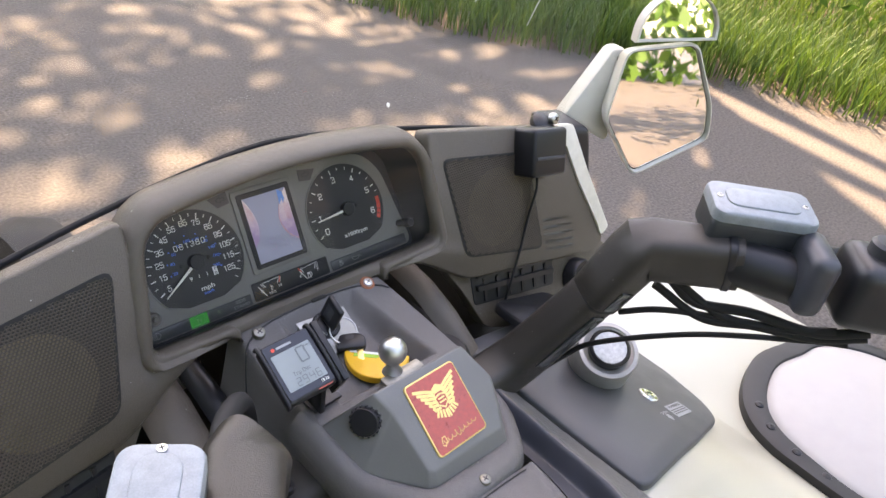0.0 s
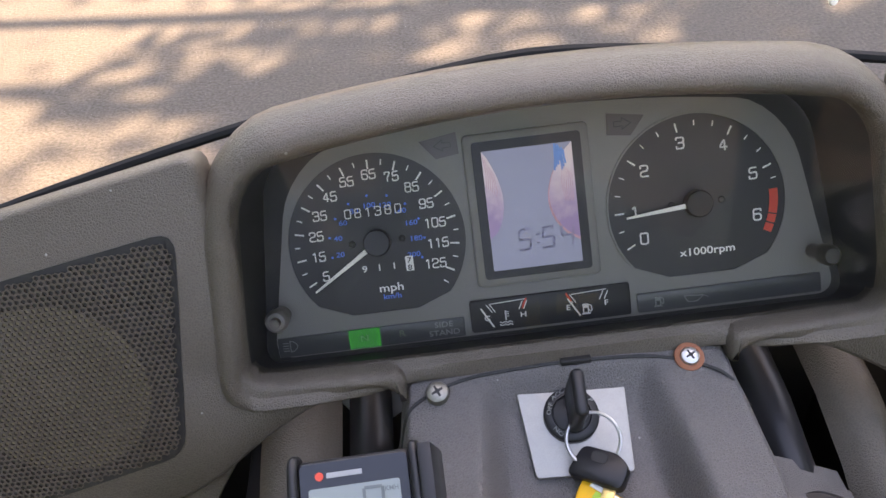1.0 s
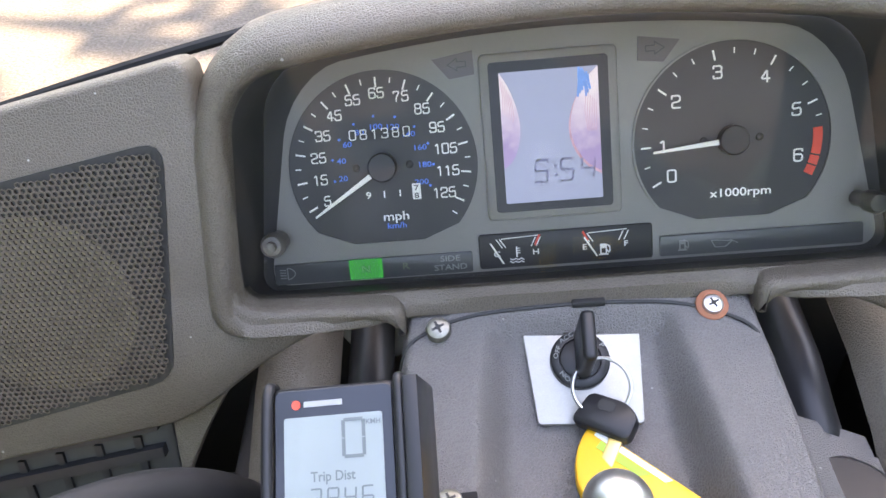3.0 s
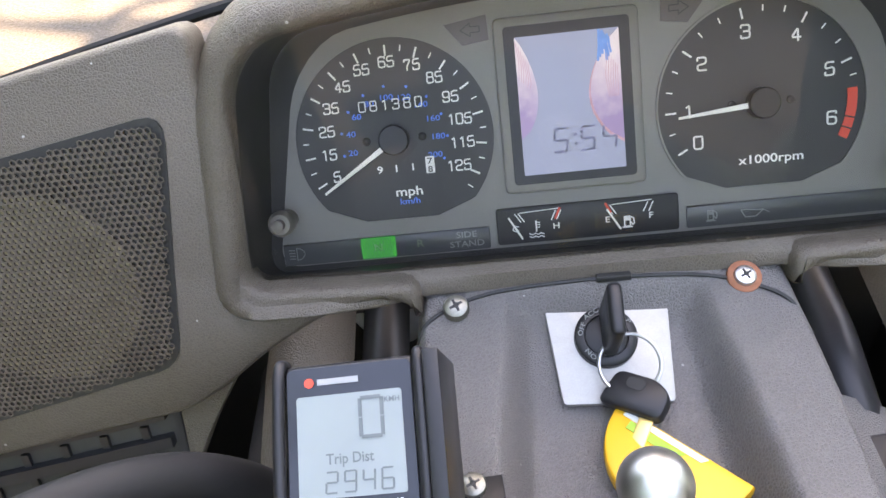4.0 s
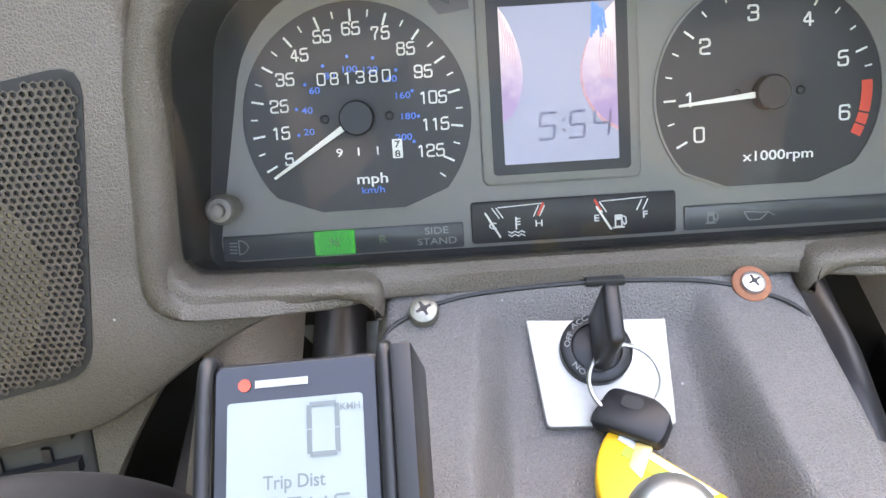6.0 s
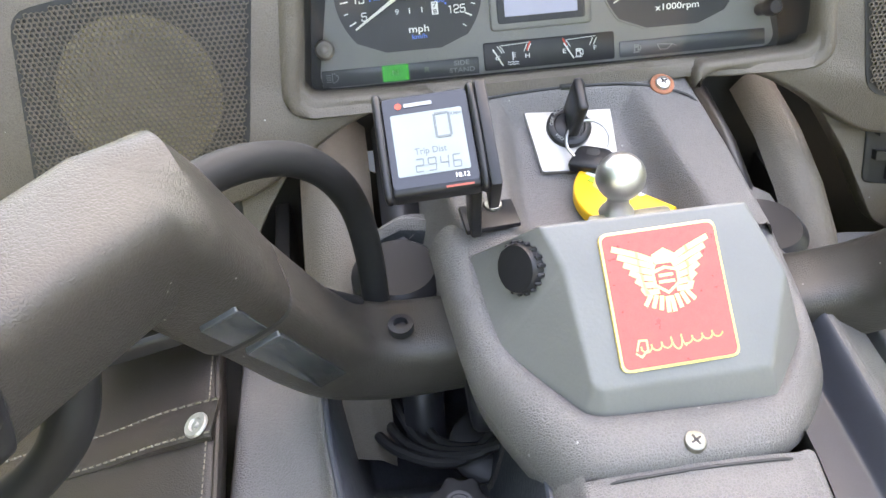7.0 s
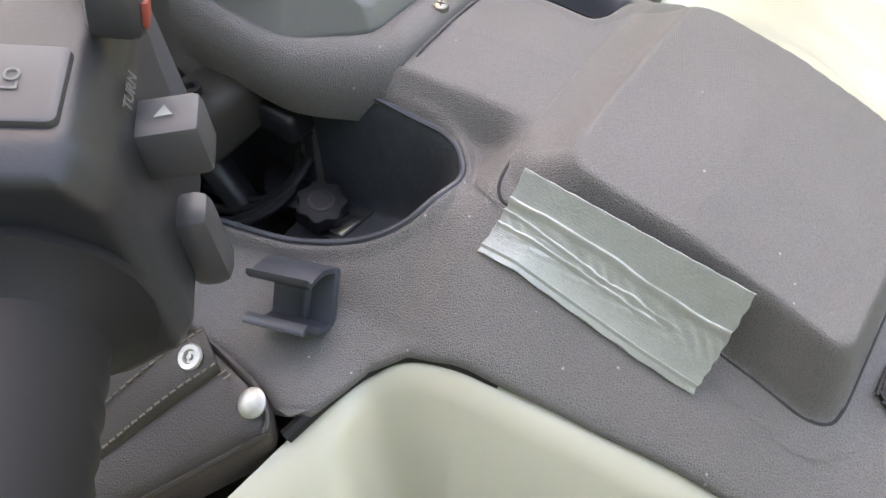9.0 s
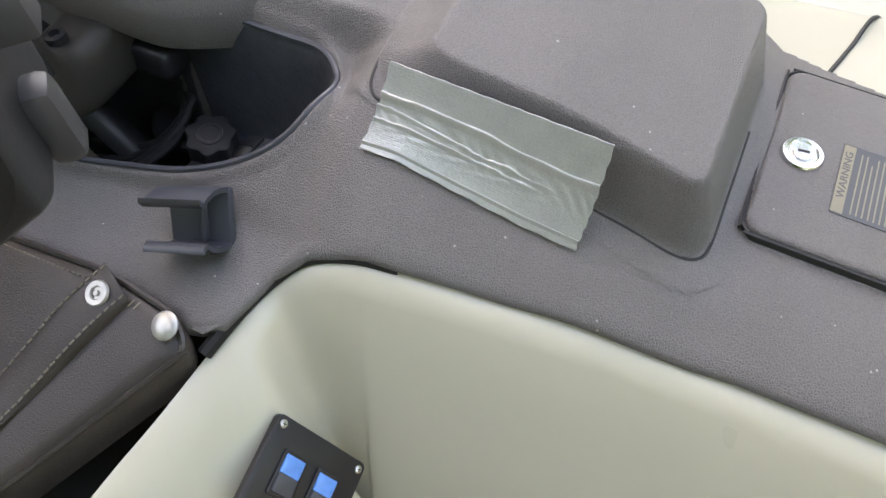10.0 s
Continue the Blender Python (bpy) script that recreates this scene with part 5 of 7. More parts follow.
def right_skin(x, y):
    z = np.minimum(lid_height(x) - 0.010, 0.926)
    z = np.where(x > 0.36, np.maximum(z, 0.838 - 0.05 * (x - 0.36)), z)
    z = z - 0.035 * step(-0.47, -0.57, y) * step(0.30, 0.16, x)
    return z - 0.35 * np.maximum(-0.40 - y, 0) * step(0.17, 0.25, x) * step(0.42, 0.30, x)


v, f = grid_sheet(np.arange(0.063, 0.760, 0.008), np.arange(-0.80, -0.02, 0.008), right_skin, lambda x, y: ((y < -0.15) & (x > 0.13)) | (x > 0.36) | (y < -0.50))
raw_part("right_fairing", v, f, M_CREAM, bike, "glossy cream painted fairing", 60)
part("panel_gap", tube([(x, y, float(right_skin(np.array([x]), np.array([y]))[0]) + 0.0004) for x, y in ((0.085, -0.624), (0.109, -0.631), (0.140, -0.640), (0.179, -0.651), (0.260, -0.675))], 0.0018, 6), M_DARK, bike)
pad = smooth_poly([(0.66, -0.318), (0.585, -0.308), (0.500, -0.334), (0.452, -0.378), (0.433, -0.447), (0.428, -0.52), (0.45, -0.68), (0.60, -0.76), (0.78, -0.70), (0.80, -0.45), (0.74, -0.34)], 6)


def pad_rings(steps):
    return [[(x, y, float(right_skin(np.array([x]), np.array([y]))[0]) + h) for x, y in [((px - 0.61) * k + 0.61, (py + 0.52) * k - 0.52) for px, py in pad]] for k, h in steps]


rim = part("deflector_rim", loft(pad_rings(((1.0, 0.0), (0.995, 0.012), (0.96, 0.016), (0.86, 0.016), (0.84, 0.010))), None, True, (False, False)), M_DARK, bike, "dark rubber edging with screws")
for i in (14, 18, 22, 26):
    px, py = pad[i]
    x, y = (px - 0.61) * 0.91 + 0.61, (py + 0.52) * 0.91 - 0.52
    screw(rim, (x, y, float(right_skin(np.array([x]), np.array([y]))[0]) + 0.016), (0, 0, 1), 0.006, M_BLACK)
part("deflector", loft(pad_rings(((0.87, 0.004), (0.85, 0.013), (0.80, 0.018), (0.4, 0.030)))), M_PAD, bike, "pale grey lower deflector panel", 60)

# ---- handlebars ----
def bar_side(s, name):
    """One sleeved half of the handlebar; s = -1 clutch side, 1 throttle side."""
    o, lift = (0.012, 0.0) if s > 0 else (0.0, 0.0)
    P = lambda x, y, z: (s * x + o, y, z + lift * min(max((z - 0.95) / 0.15, 0), 1))
    half = thing_part(name)
    SQ = (-s * 0.22, -0.95, 0.0)
    part("lower_sleeve", box_tube([P(0.040, -0.184, 0.956), P(0.085, -0.185, 0.952), P(0.124, -0.187, 0.954), P(0.152, -0.196, 0.972), P(0.167, -0.211, 1.005), P(0.178, -0.230, 1.048), P(0.1855, -0.244, 1.080)], [0.0225, 0.0235, 0.0240, 0.0236, 0.0228, 0.0220, 0.0216], SQ, 40, 8, 0.52), M_BAR, half, "", 50)
    A, E, C = Vector(P(0.1857, -0.2450, 1.0790)), Vector(P(0.2031, -0.2664, 1.1410)), Vector(P(0.2500, -0.3382, 1.1530))
    up, out = (E - A).normalized(), (C - E).normalized()
    part("upper_sleeve", mitred_bar([A, A + up * 0.002, A + up * 0.030, E - up * 0.009, E - up * 0.001 + out * 0.001, E + out * 0.009, E + out * 0.040, C], [(0.0214, 0.0210), (0.0226, 0.0224), (0.0236, 0.0232), (0.0246, 0.0240), (0.0250, 0.0246), (0.0246, 0.0250), (0.0230, 0.0252), (0.0212, 0.0255)], SQ), M_BAR, half, "brown-black plastic bar sleeve", 45)
    part("sleeve_gap", mitred_bar([A - up * 0.0020, A + up * 0.0012], [(0.0220, 0.0216), (0.0223, 0.0219)], SQ), M_DARK, half)
    part("collar", mitred_bar([C - out * 0.014, C - out * 0.0125, C - out * 0.0075, C - out * 0.006], [(0.0210, 0.0258), (0.0224, 0.0272), (0.0224, 0.0272), (0.0212, 0.0260)], SQ), M_BLACK, half)
    part("bar_tube", tube([P(0.245, -0.331, 1.152), P(0.254, -0.353, 1.152), P(0.272, -0.388, 1.150)], 0.0225, 18), M_BLACK, half)
    return half, P


def thing_part(name):
    ob = new(name)
    ob.empty_display_size = 0.01
    ob.parent = bike
    return ob


left_bar, LP = bar_side(-1, "left_handlebar")
right_bar, RP = bar_side(1, "right_handlebar")

# ---- switchgear, reservoirs, hoses ----
def frame_at(origin, along, side):
    """A matrix whose z runs along, x near side."""
    z = Vector(along).normalized()
    x = (Vector(side) - Vector(side).dot(z) * z).normalized()
    y = z.cross(x)
    m = Matrix((x, y, z)).transposed().to_4x4()
    m.translation = origin
    return m


M_STRIP = material("dull_reflector", (0.038, 0.042, 0.043), 0.22, mottle=0.4, mottle_size=0.012, grain=0.2, coat=0.3)
M_SWITCH = material("switch_black", (0.016, 0.017, 0.020), 0.42, mottle=0.25, mottle_size=0.02, grain=0.2, bump=0.1, bump_size=0.0015)
M_DULLRED = material("worn_red_mark", (0.32, 0.06, 0.04), 0.6, mottle=0.3, mottle_size=0.002)
M_SWITCHPRINT = material("worn_switch_print", (0.095, 0.10, 0.10), 0.6, mottle=0.5, mottle_size=0.001)
M_BUTTON = material("switch_grey", (0.042, 0.043, 0.048), 0.45, mottle=0.15)
HM = frame_at((-0.277, -0.394, 1.152), (-0.72, -0.69, -0.03), (0.69, -0.72, 0.0))  # x towards the rider's eye, y up, z outward along the bar
HM = HM if HM.col[1].z > 0 else HM @ pose(0, 0, 0, 0, 0, 180)
sgn = 1 if HM.col[0].x > 0 else -1
B = lambda x, y, z: HM @ Vector((sgn * x, y, z))
SECTION = [(-0.030, -0.020), (-0.030, 0.030), (-0.018, 0.0455), (0.0230, 0.0355), (0.0285, 0.0250), (0.0265, -0.028), (0.010, -0.036), (-0.016, -0.034)]
housing = part("switch_housing", bevelled_solid([[B(x * k, y * k, z) for x, y in SECTION] for k, z in ((0.94, -0.016), (1.0, -0.012), (1.0, 0.040), (0.90, 0.048))], 0.0026), M_SWITCH, left_bar, "black left-hand switch housing", 50)
part("clamp", bevelled_solid([[B(x * 0.94, y, z) for x, y in ((-0.028, -0.022), (-0.030, 0.026), (-0.016, 0.043), (0.014, 0.043), (0.025, 0.031), (0.026, -0.022))] for z in (-0.040, -0.017)], 0.005), M_NAVY, left_bar, "", 50)
bolt = HM @ pose(sgn * 0.0145, 0.0425, -0.030, -60, 0, sgn * -30)
part("clamp_bolt", lathe([(0.0055, -0.004), (0.0055, 0.004), (0.0048, 0.005), (0.0034, 0.005), (0.0030, 0.002), (0.0, 0.002)], bolt, 20), M_SCREW, left_bar)
part("cancel_switch", rbox((0.017, 0.010, 0.011), HM @ pose(sgn * 0.0285, 0.0425, -0.0200, 0, 0, sgn * -12), 0.0025), M_BUTTON, left_bar)
FACE = HM @ pose(sgn * 0.0050, 0.0399, 0.0260, 0, 0, sgn * -13.7) @ pose(0, 0, 0, -90, 0, 0)
part("beam_rocker", slab(rounded(-0.0165, -0.0115, 0.0165, 0.0115, 0.002), -0.002, 0.0016, FACE, 0.0012), M_BUTTON, left_bar, "grey dip switch")
part("rocker_groove", rbox((0.0012, 0.0235, 0.0006), FACE @ pose(0.000, 0, 0.0016), 0), M_DARK, left_bar)
for word, wy in (("LO", -0.0072), ("HI", 0.0078)):
    lettering("switch_word", [(word, 0.0, sgn * wy, 0.0042, 0)], M_SWITCHPRINT, left_bar, FACE @ pose(0, 0, 0.0020, 0, 0, 90 if sgn > 0 else -90))
red_sw = part("cruise_switch", rbox((0.012, 0.013, 0.011), HM @ pose(sgn * 0.0295, 0.0395, 0.0045, 0, 0, sgn * -15), 0.003), M_BUTTON, left_bar)
part("red_mark", rbox((0.0014, 0.006, 0.0055), HM @ pose(sgn * 0.0353, 0.0380, 0.0060, 0, 0, sgn * -15), 0.0004), M_DULLRED, red_sw)
part("turn_switch", rbox((0.015, 0.014, 0.013), HM @ pose(sgn * 0.0345, 0.0150, 0.0200), 0.002), M_BUTTON, left_bar, "grey turn signal switch")
part("turn_mark", slab([(-0.002, -0.0015), (0.002, -0.0015), (0.0, 0.002)], 0.0, 0.0004, HM @ pose(sgn * 0.0345, 0.0221, 0.0200, -90, 0, 0)), M_DIMPRINT, left_bar)
part("horn_button", rbox((0.011, 0.026, 0.013), HM @ pose(sgn * 0.030, -0.020, 0.0195), 0.004), M_BUTTON, left_bar)
lettering("turn_word", [("TURN", 0, 0, 0.0036, 0)], M_SWITCHPRINT, left_bar, HM @ pose(sgn * 0.0288, 0.0270, 0.018, 0, 0, sgn * -70) @ pose(0, 0, 0, -90, 0, 0) @ pose(0, 0, 0.0004, 0, 0, 90 if sgn > 0 else -90))
part("grip", lathe([(0.025, 0.046), (0.027, 0.052), (0.0215, 0.055), (0.0175, 0.060)] + [(0.0175 + 0.0008 * (k % 2), 0.054 + 0.004 * k) for k in range(24)] + [(0.019, 0.152), (0.012, 0.155)], HM @ pose(0, 0, 0), 22), M_RUBBER, left_bar, "ribbed black rubber grip")
part("brake_lever", tube([B(-0.030, -0.010, 0.00), B(-0.062, -0.014, 0.03), B(-0.070, -0.016, 0.10), B(-0.064, -0.016, 0.15)], [0.010, 0.008, 0.007, 0.008], 10), M_BLACK, left_bar)


# the body's colour is far darker than the pale bluish lid's
M_RESBODY = material("dark_aluminium", (0.040, 0.045, 0.050), 0.5, metal=0.2, mottle=0.35, mottle_size=0.010, grain=0.3)


def reservoir(name, m, parent, size, label):
    body = part(name, rbox((size[0], size[1], size[2]), m @ pose(0, 0, -size[2] / 2 - 0.006), 0.006, 3), M_RESBODY, parent, label, 50)
    part("reservoir_lid", slab(rounded(-size[0] / 2 - 0.001, -size[1] / 2 - 0.001, size[0] / 2 + 0.001, size[1] / 2 + 0.001, 0.010), -0.007, 0.004, m, 0.004), M_RESERVOIR, body, "pale bare aluminium lid")
    part("lid_boss", slab(rounded(-size[0] * 0.36, -size[1] * 0.28, size[0] * 0.36, size[1] * 0.28, 0.010), 0.003, 0.0056, m, 0.0015), M_RESERVOIR, body)
    for sx in (-1, 1):
        screw(body, m @ Vector((sx * size[0] * 0.42, 0, 0.0042)), m.col[2].xyz, 0.003, M_STEEL)
    return body


reservoir("clutch_reservoir", Matrix.Translation((-0.266, -0.294, 1.198)) @ pose(0, 0, 0, 0, -4, 54), left_bar, (0.048, 0.042, 0.026), "dark aluminium clutch fluid reservoir with a paler lid")
reservoir("brake_reservoir", Matrix.Translation((0.283, -0.330, 1.200)) @ pose(0, 0, 0, 4, 0, -47), right_bar, (0.092, 0.050, 0.030), "dark aluminium brake fluid reservoir with a paler lid")
# throttle side: clamp, switch housing and cables
GM = frame_at(RP(0.266, -0.388, 1.162), (0.66, -0.75, -0.03), (-0.75, -0.66, 0))
GM = GM if GM.col[1].z > 0 else GM @ pose(0, 0, 0, 0, 0, 180)
part("clamp", rbox((0.058, 0.060, 0.026), GM @ pose(0, 0.002, 0.004), 0.010, 3), M_NAVY, right_bar, "", 50)
part("switch_housing", rbox((0.062, 0.066, 0.060), GM @ pose(0, 0.0, 0.060), 0.014, 4), M_SWITCH, right_bar, "black throttle-side switch housing", 50)
part("kill_switch", lathe([(0.014, 0), (0.014, 0.009), (0.011, 0.012), (0.0, 0.012)], GM @ pose(0.004, 0.033, 0.058, -90, 0, 0), 20), M_BUTTON, right_bar)
part("grip", lathe([(0.021, 0.088), (0.0185, 0.094)] + [(0.0175 + 0.0008 * (k % 2), 0.096 + 0.004 * k) for k in range(26)] + [(0.012, 0.205)], GM, 22), M_RUBBER, right_bar, "ribbed black rubber grip")
part("brake_lever", tube([GM @ Vector((0.030, -0.004, 0.02)), GM @ Vector((0.066, -0.012, 0.05)), GM @ Vector((0.066, -0.014, 0.12)), GM @ Vector((0.058, -0.014, 0.19))], [0.010, 0.008, 0.007, 0.008], 10), M_BLACK, right_bar)
for pts, r in (([(0.160, -0.214, 0.960), (0.1956, -0.2332, 0.9919), (0.2089, -0.258, 1.0222), (0.2485, -0.3322, 1.067), (0.2927, -0.4149, 1.097), (0.3072, -0.442, 1.1043)], 0.0028),
               ([(0.2292, -0.2961, 1.1200), (0.243, -0.3219, 1.102), (0.2658, -0.3645, 1.108), (0.2928, -0.4151, 1.1067), (0.3124, -0.4519, 1.1236)], 0.0048),
               ([(0.2250, -0.2860, 1.1080), (0.2477, -0.3306, 1.0874), (0.2703, -0.3729, 1.0956), (0.2939, -0.4171, 1.1008), (0.3126, -0.4522, 1.1172)], 0.0042),
               ([(0.2135, -0.2666, 1.0659), (0.2295, -0.2966, 1.082), (0.2519, -0.3385, 1.0923), (0.2841, -0.3988, 1.1026)], 0.0032),
               ([(0.2330, -0.3040, 1.1180), (0.2560, -0.3470, 1.0960), (0.2800, -0.3920, 1.1010), (0.3000, -0.4300, 1.1150)], 0.0040)):
    part("cable", tube(pts, r, 10), M_RUBBER, right_bar)
for pts, r in (([(-0.218, -0.262, 1.118), (-0.190, -0.222, 1.122), (-0.158, -0.188, 1.100), (-0.138, -0.166, 1.058), (-0.131, -0.160, 1.010), (-0.130, -0.165, 0.955)], 0.0080),
               ([(-0.235, -0.300, 1.125), (-0.215, -0.262, 1.085), (-0.180, -0.215, 1.050), (-0.140, -0.175, 0.985)], 0.0038)):
    part("hose", tube(pts, r, 12), M_RUBBER, left_bar, "ribbed black hose")
part("cable", tube([(-0.224, -0.296, 1.125), (-0.230, -0.312, 1.102), (-0.243, -0.320, 1.086), (-0.264, -0.326, 1.074), (-0.290, -0.335, 1.080), (-0.310, -0.350, 1.105)], [0.0075, 0.0085, 0.0075, 0.0080, 0.0075, 0.0075], 12), M_RUBBER, left_bar)
# sunken reflective strip on each sleeve
for s, bar, P in ((-1, left_bar, LP), (1, right_bar, RP)):
    along = (Vector(P(0.1855, -0.244, 1.080)) - Vector(P(0.165, -0.208, 1.000))).normalized()
    n = Vector((s * -0.22, -0.95, 0.0))
    n = (n - n.dot(along) * along).normalized()
    foot, top = Vector(P(0.163, -0.206, 0.993)), Vector(P(0.1845, -0.242, 1.075))
    m = frame_at(foot.lerp(top, 0.5) + n * 0.0220, n, along)
    reach = (top - foot).length / 2
    part("sleeve_strip", slab(rounded(-reach, -0.0078, reach - 0.002, 0.0078, 0.001), -0.004, 0.0016, m, 0.0006), M_STRIP, bar, "dull grey reflective strip set in the sleeve")
    m2 = frame_at(Vector(P(0.1895, -0.2500, 1.0945)) + n * 0.0224, n, along)
    part("sleeve_strip", slab(rounded(-0.012, -0.0078, 0.016, 0.0078, 0.001), -0.006, 0.0020, m2, 0.0006), M_STRIP, bar, "dull grey reflective strip set in the sleeve")


# ---- frame rails and dark space round the steering head ----
for s in (-1, 1):
    X = lambda x: CX + s * x
    part("side_rail", loft([[(X((0.108 if s > 0 else 0.098) + 0.026 * k), y, z - 0.012 * abs(k * 2 - 1) ** 2) for k in (0, 0.2, 0.5, 0.8, 1)] for y, z in ((0.0, 0.985), (-0.05, 0.980), (-0.09, 0.968), (-0.13, 0.948), (-0.17, 0.915), (-0.20, 0.87))], None, False), M_BLACK, bike, "black plastic frame rail", 60)
    part("outer_rail", loft([[(X((0.148 if s > 0 else 0.128) + (0.036 if s > 0 else 0.048) * k + 0.03 * min(0, y + 0.06) * -1), y, z - 0.016 * abs(k * 2 - 1) ** 2) for k in (0, 0.2, 0.5, 0.8, 1)] for y, z in ((0.0, 0.992), (-0.05, 0.985), (-0.09, 0.970), (-0.13, 0.945), (-0.17, 0.905), (-0.20, 0.86))], None, False), M_DASH, bike, "grey-brown frame cover", 60)
    pad_m = Matrix.Translation((X(0.275), -0.128, 0.945)) @ pose(0, 0, 0, -6, s * 14, 0)
    part("fork_flap", slab(soft([(-0.055, -0.032), (0.060, -0.030), (0.062, 0.022), (-0.045, 0.026)], 0.015), -0.006, 0.004, pad_m, 0.003), M_BLACK, bike, "", 50)
    # plain near-black walls and floor added to close off the space below
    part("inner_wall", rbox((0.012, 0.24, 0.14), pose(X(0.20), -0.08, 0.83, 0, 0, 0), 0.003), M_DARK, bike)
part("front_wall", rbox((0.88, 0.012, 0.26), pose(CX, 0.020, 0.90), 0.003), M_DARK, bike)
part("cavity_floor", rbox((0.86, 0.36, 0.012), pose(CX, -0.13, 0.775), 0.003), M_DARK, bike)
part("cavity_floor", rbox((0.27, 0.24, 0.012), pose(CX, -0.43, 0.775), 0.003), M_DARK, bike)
part("triple_clamp", bevelled_solid([[(-0.085, -0.235, 0.925), (0.090, -0.235, 0.925), (0.090, -0.150, 0.935), (-0.085, -0.150, 0.935)], [(-0.085, -0.235, 0.950), (0.090, -0.235, 0.950), (0.090, -0.150, 0.960), (-0.085, -0.150, 0.960)]], 0.008), M_BLACK, bike, "black fork clamp")
for x, y, r in ((-0.115, -0.135, 0.026), (0.121, -0.135, 0.026)):
    part("fork_tube", lathe([(r, 0.775), (r, 0.93), (r * 1.12, 0.932), (r * 1.12, 0.962), (r * 0.9, 0.968), (0.0, 0.968)], pose(x, y, 0), 28), M_BLACK, bike)
for k in range(4):
    part("wire", tube([(-0.155 + 0.012 * k, -0.15, 0.85 + 0.01 * k), (-0.13 + 0.01 * k, -0.205, 0.875), (-0.09 + 0.012 * k, -0.225, 0.885 + 0.006 * k), (-0.05, -0.20, 0.90)], 0.0035, 8), M_RUBBER, bike)
part("oil_cap", lathe([(0.024, 0), (0.024, 0.006), (0.021, 0.008), (0.0, 0.008)], Matrix.Translation((-0.0715, -0.2075, 0.866)) @ pose(0, 0, 0, 18, 0, 0), 28), M_BLACK, bike)
bar_bolt = part("bar_bolt", lathe([(0.007, 0), (0.007, 0.005), (0.004, 0.0055), (0.0035, 0.002), (0.0, 0.002)], Matrix.Translation((-0.118, -0.194, 0.980)), 16), M_BLACK, bike)

# spring clip on the tank cover
CM = frame_at((-0.1760, -0.3270, 0.9340), (-0.74, -0.12, 0.62), (0.08, -0.97, 0.22))  # x along the clip, z along the arms, y from arm to arm
clip = part("spring_clip", rbox((0.040, 0.034, 0.006), CM @ pose(0, 0, -0.001), 0.002), M_NAVY, bike, "empty black rubber spring clip")
for sy in (-1, 1):
    part("clip_arm", loft([[CM @ Vector((x, sy * (y0 + k * 0.0030), z)) for k, x in ((0, -0.019), (0, 0.019), (1, 0.019), (1, -0.019))] for y0, z in ((0.0140, 0.000), (0.0150, 0.008), (0.0145, 0.015), (0.0120, 0.022), (0.0095, 0.026), (0.0120, 0.030))]), M_NAVY, clip, "", 60)

part("clip_rib", rbox((0.003, 0.026, 0.006), CM @ pose(0.004, 0, 0.004), 0.001), M_NAVY, clip)

# ---- windscreen and its trim ----
def screen_pt(x, t):
    base_z = 1.172 - 0.16 * abs(x - CX) * (abs(x - CX) / 0.42) ** 0.3
    return (CX + (x - CX) * (1 - 0.10 * t), 0.026 - 0.30 * (x - CX) ** 2 - 0.07 * t, base_z - 0.006 + 0.34 * t)


xs = [-0.40 + 0.80 * i / 40 for i in range(41)]
rows = [[screen_pt(x, t / 10) for x in xs] for t in range(11)]
ws = part("windscreen", loft(rows, None, False), M_SCREEN, bike, "clear lightly scratched windscreen", 80, (0, -1, 0))
ws.visible_shadow = False
part("screen_trim", tube([screen_pt(x, 0.0) for x in xs[::4]], 0.0030, 8, 4), M_RUBBER, ws)
part("bug_mark", lathe([(0.0028, -0.0004), (0.0024, 0.0006), (0.0, 0.0008)], Matrix.Translation((0.144, 0.0165, 1.179)) @ pose(0, 0, 0, 70, 0, 20), 10), M_PRINT, ws)
for pts in (((0.22, 0.45), (0.25, 0.55), (0.27, 0.70), (0.27, 0.85)), ((0.30, 0.40), (0.31, 0.52), (0.335, 0.66), (0.36, 0.74))):
    part("scratch", tube([Vector(screen_pt(x, t)) for x, t in pts], 0.0006, 6), material("dull_scratch", (0.5, 0.52, 0.48), 0.7), ws)
part("trim_knob", lathe([(0.016, 0), (0.015, 0.006), (0.008, 0.010), (0.0, 0.010)], Matrix.Translation((0.352, -0.030, 1.128)) @ pose(0, 0, 0, 30, 0, 0), 20), M_BLACK, bike)

# ---- mirror on the throttle side ----
N = Vector((-0.515, -0.855, 0.165)).normalized()
MX = Vector((0.855, -0.515, 0)).normalized()
MM = Matrix((MX, N.cross(MX), N)).transposed().to_4x4()
MM.translation = (0.555, -0.065, 1.125)


def in_mirror(p):
    q = MM.inverted() @ Vector(p)
    return q.x, q.y


glass = [in_mirror(p) for p in ((0.5468, -0.0469, 1.0331), (0.6238, -0.1047, 1.0853), (0.6164, -0.1057, 1.1278), (0.5787, -0.0919, 1.2073), (0.5048, -0.0415, 1.1929), (0.4997, -0.0261, 1.1064))]
glass = soft(glass, 0.012)
cx, cy = sum(p[0] for p in glass) / len(glass), sum(p[1] for p in glass) / len(glass)
grow = lambda k: [(cx + (x - cx) * k, cy + (y - cy) * k) for x, y in glass]
rings = [[MM @ Vector((x, y, z)) for x, y in grow(k)] for k, z in ((0.66, -0.050), (0.94, -0.040), (1.08, -0.014), (1.105, 0.000), (1.10, 0.006), (1.07, 0.007), (1.055, 0.004), (1.05, -0.002))]
mirror = part("side_mirror", loft(rings, None, True, (True, True)), M_HOUSING, bike, "beige-housed side mirror", 50)
part("mirror_glass", slab(grow(1.03), -0.0015, 0.0005, MM), M_MIRROR, mirror, "silvered mirror glass")
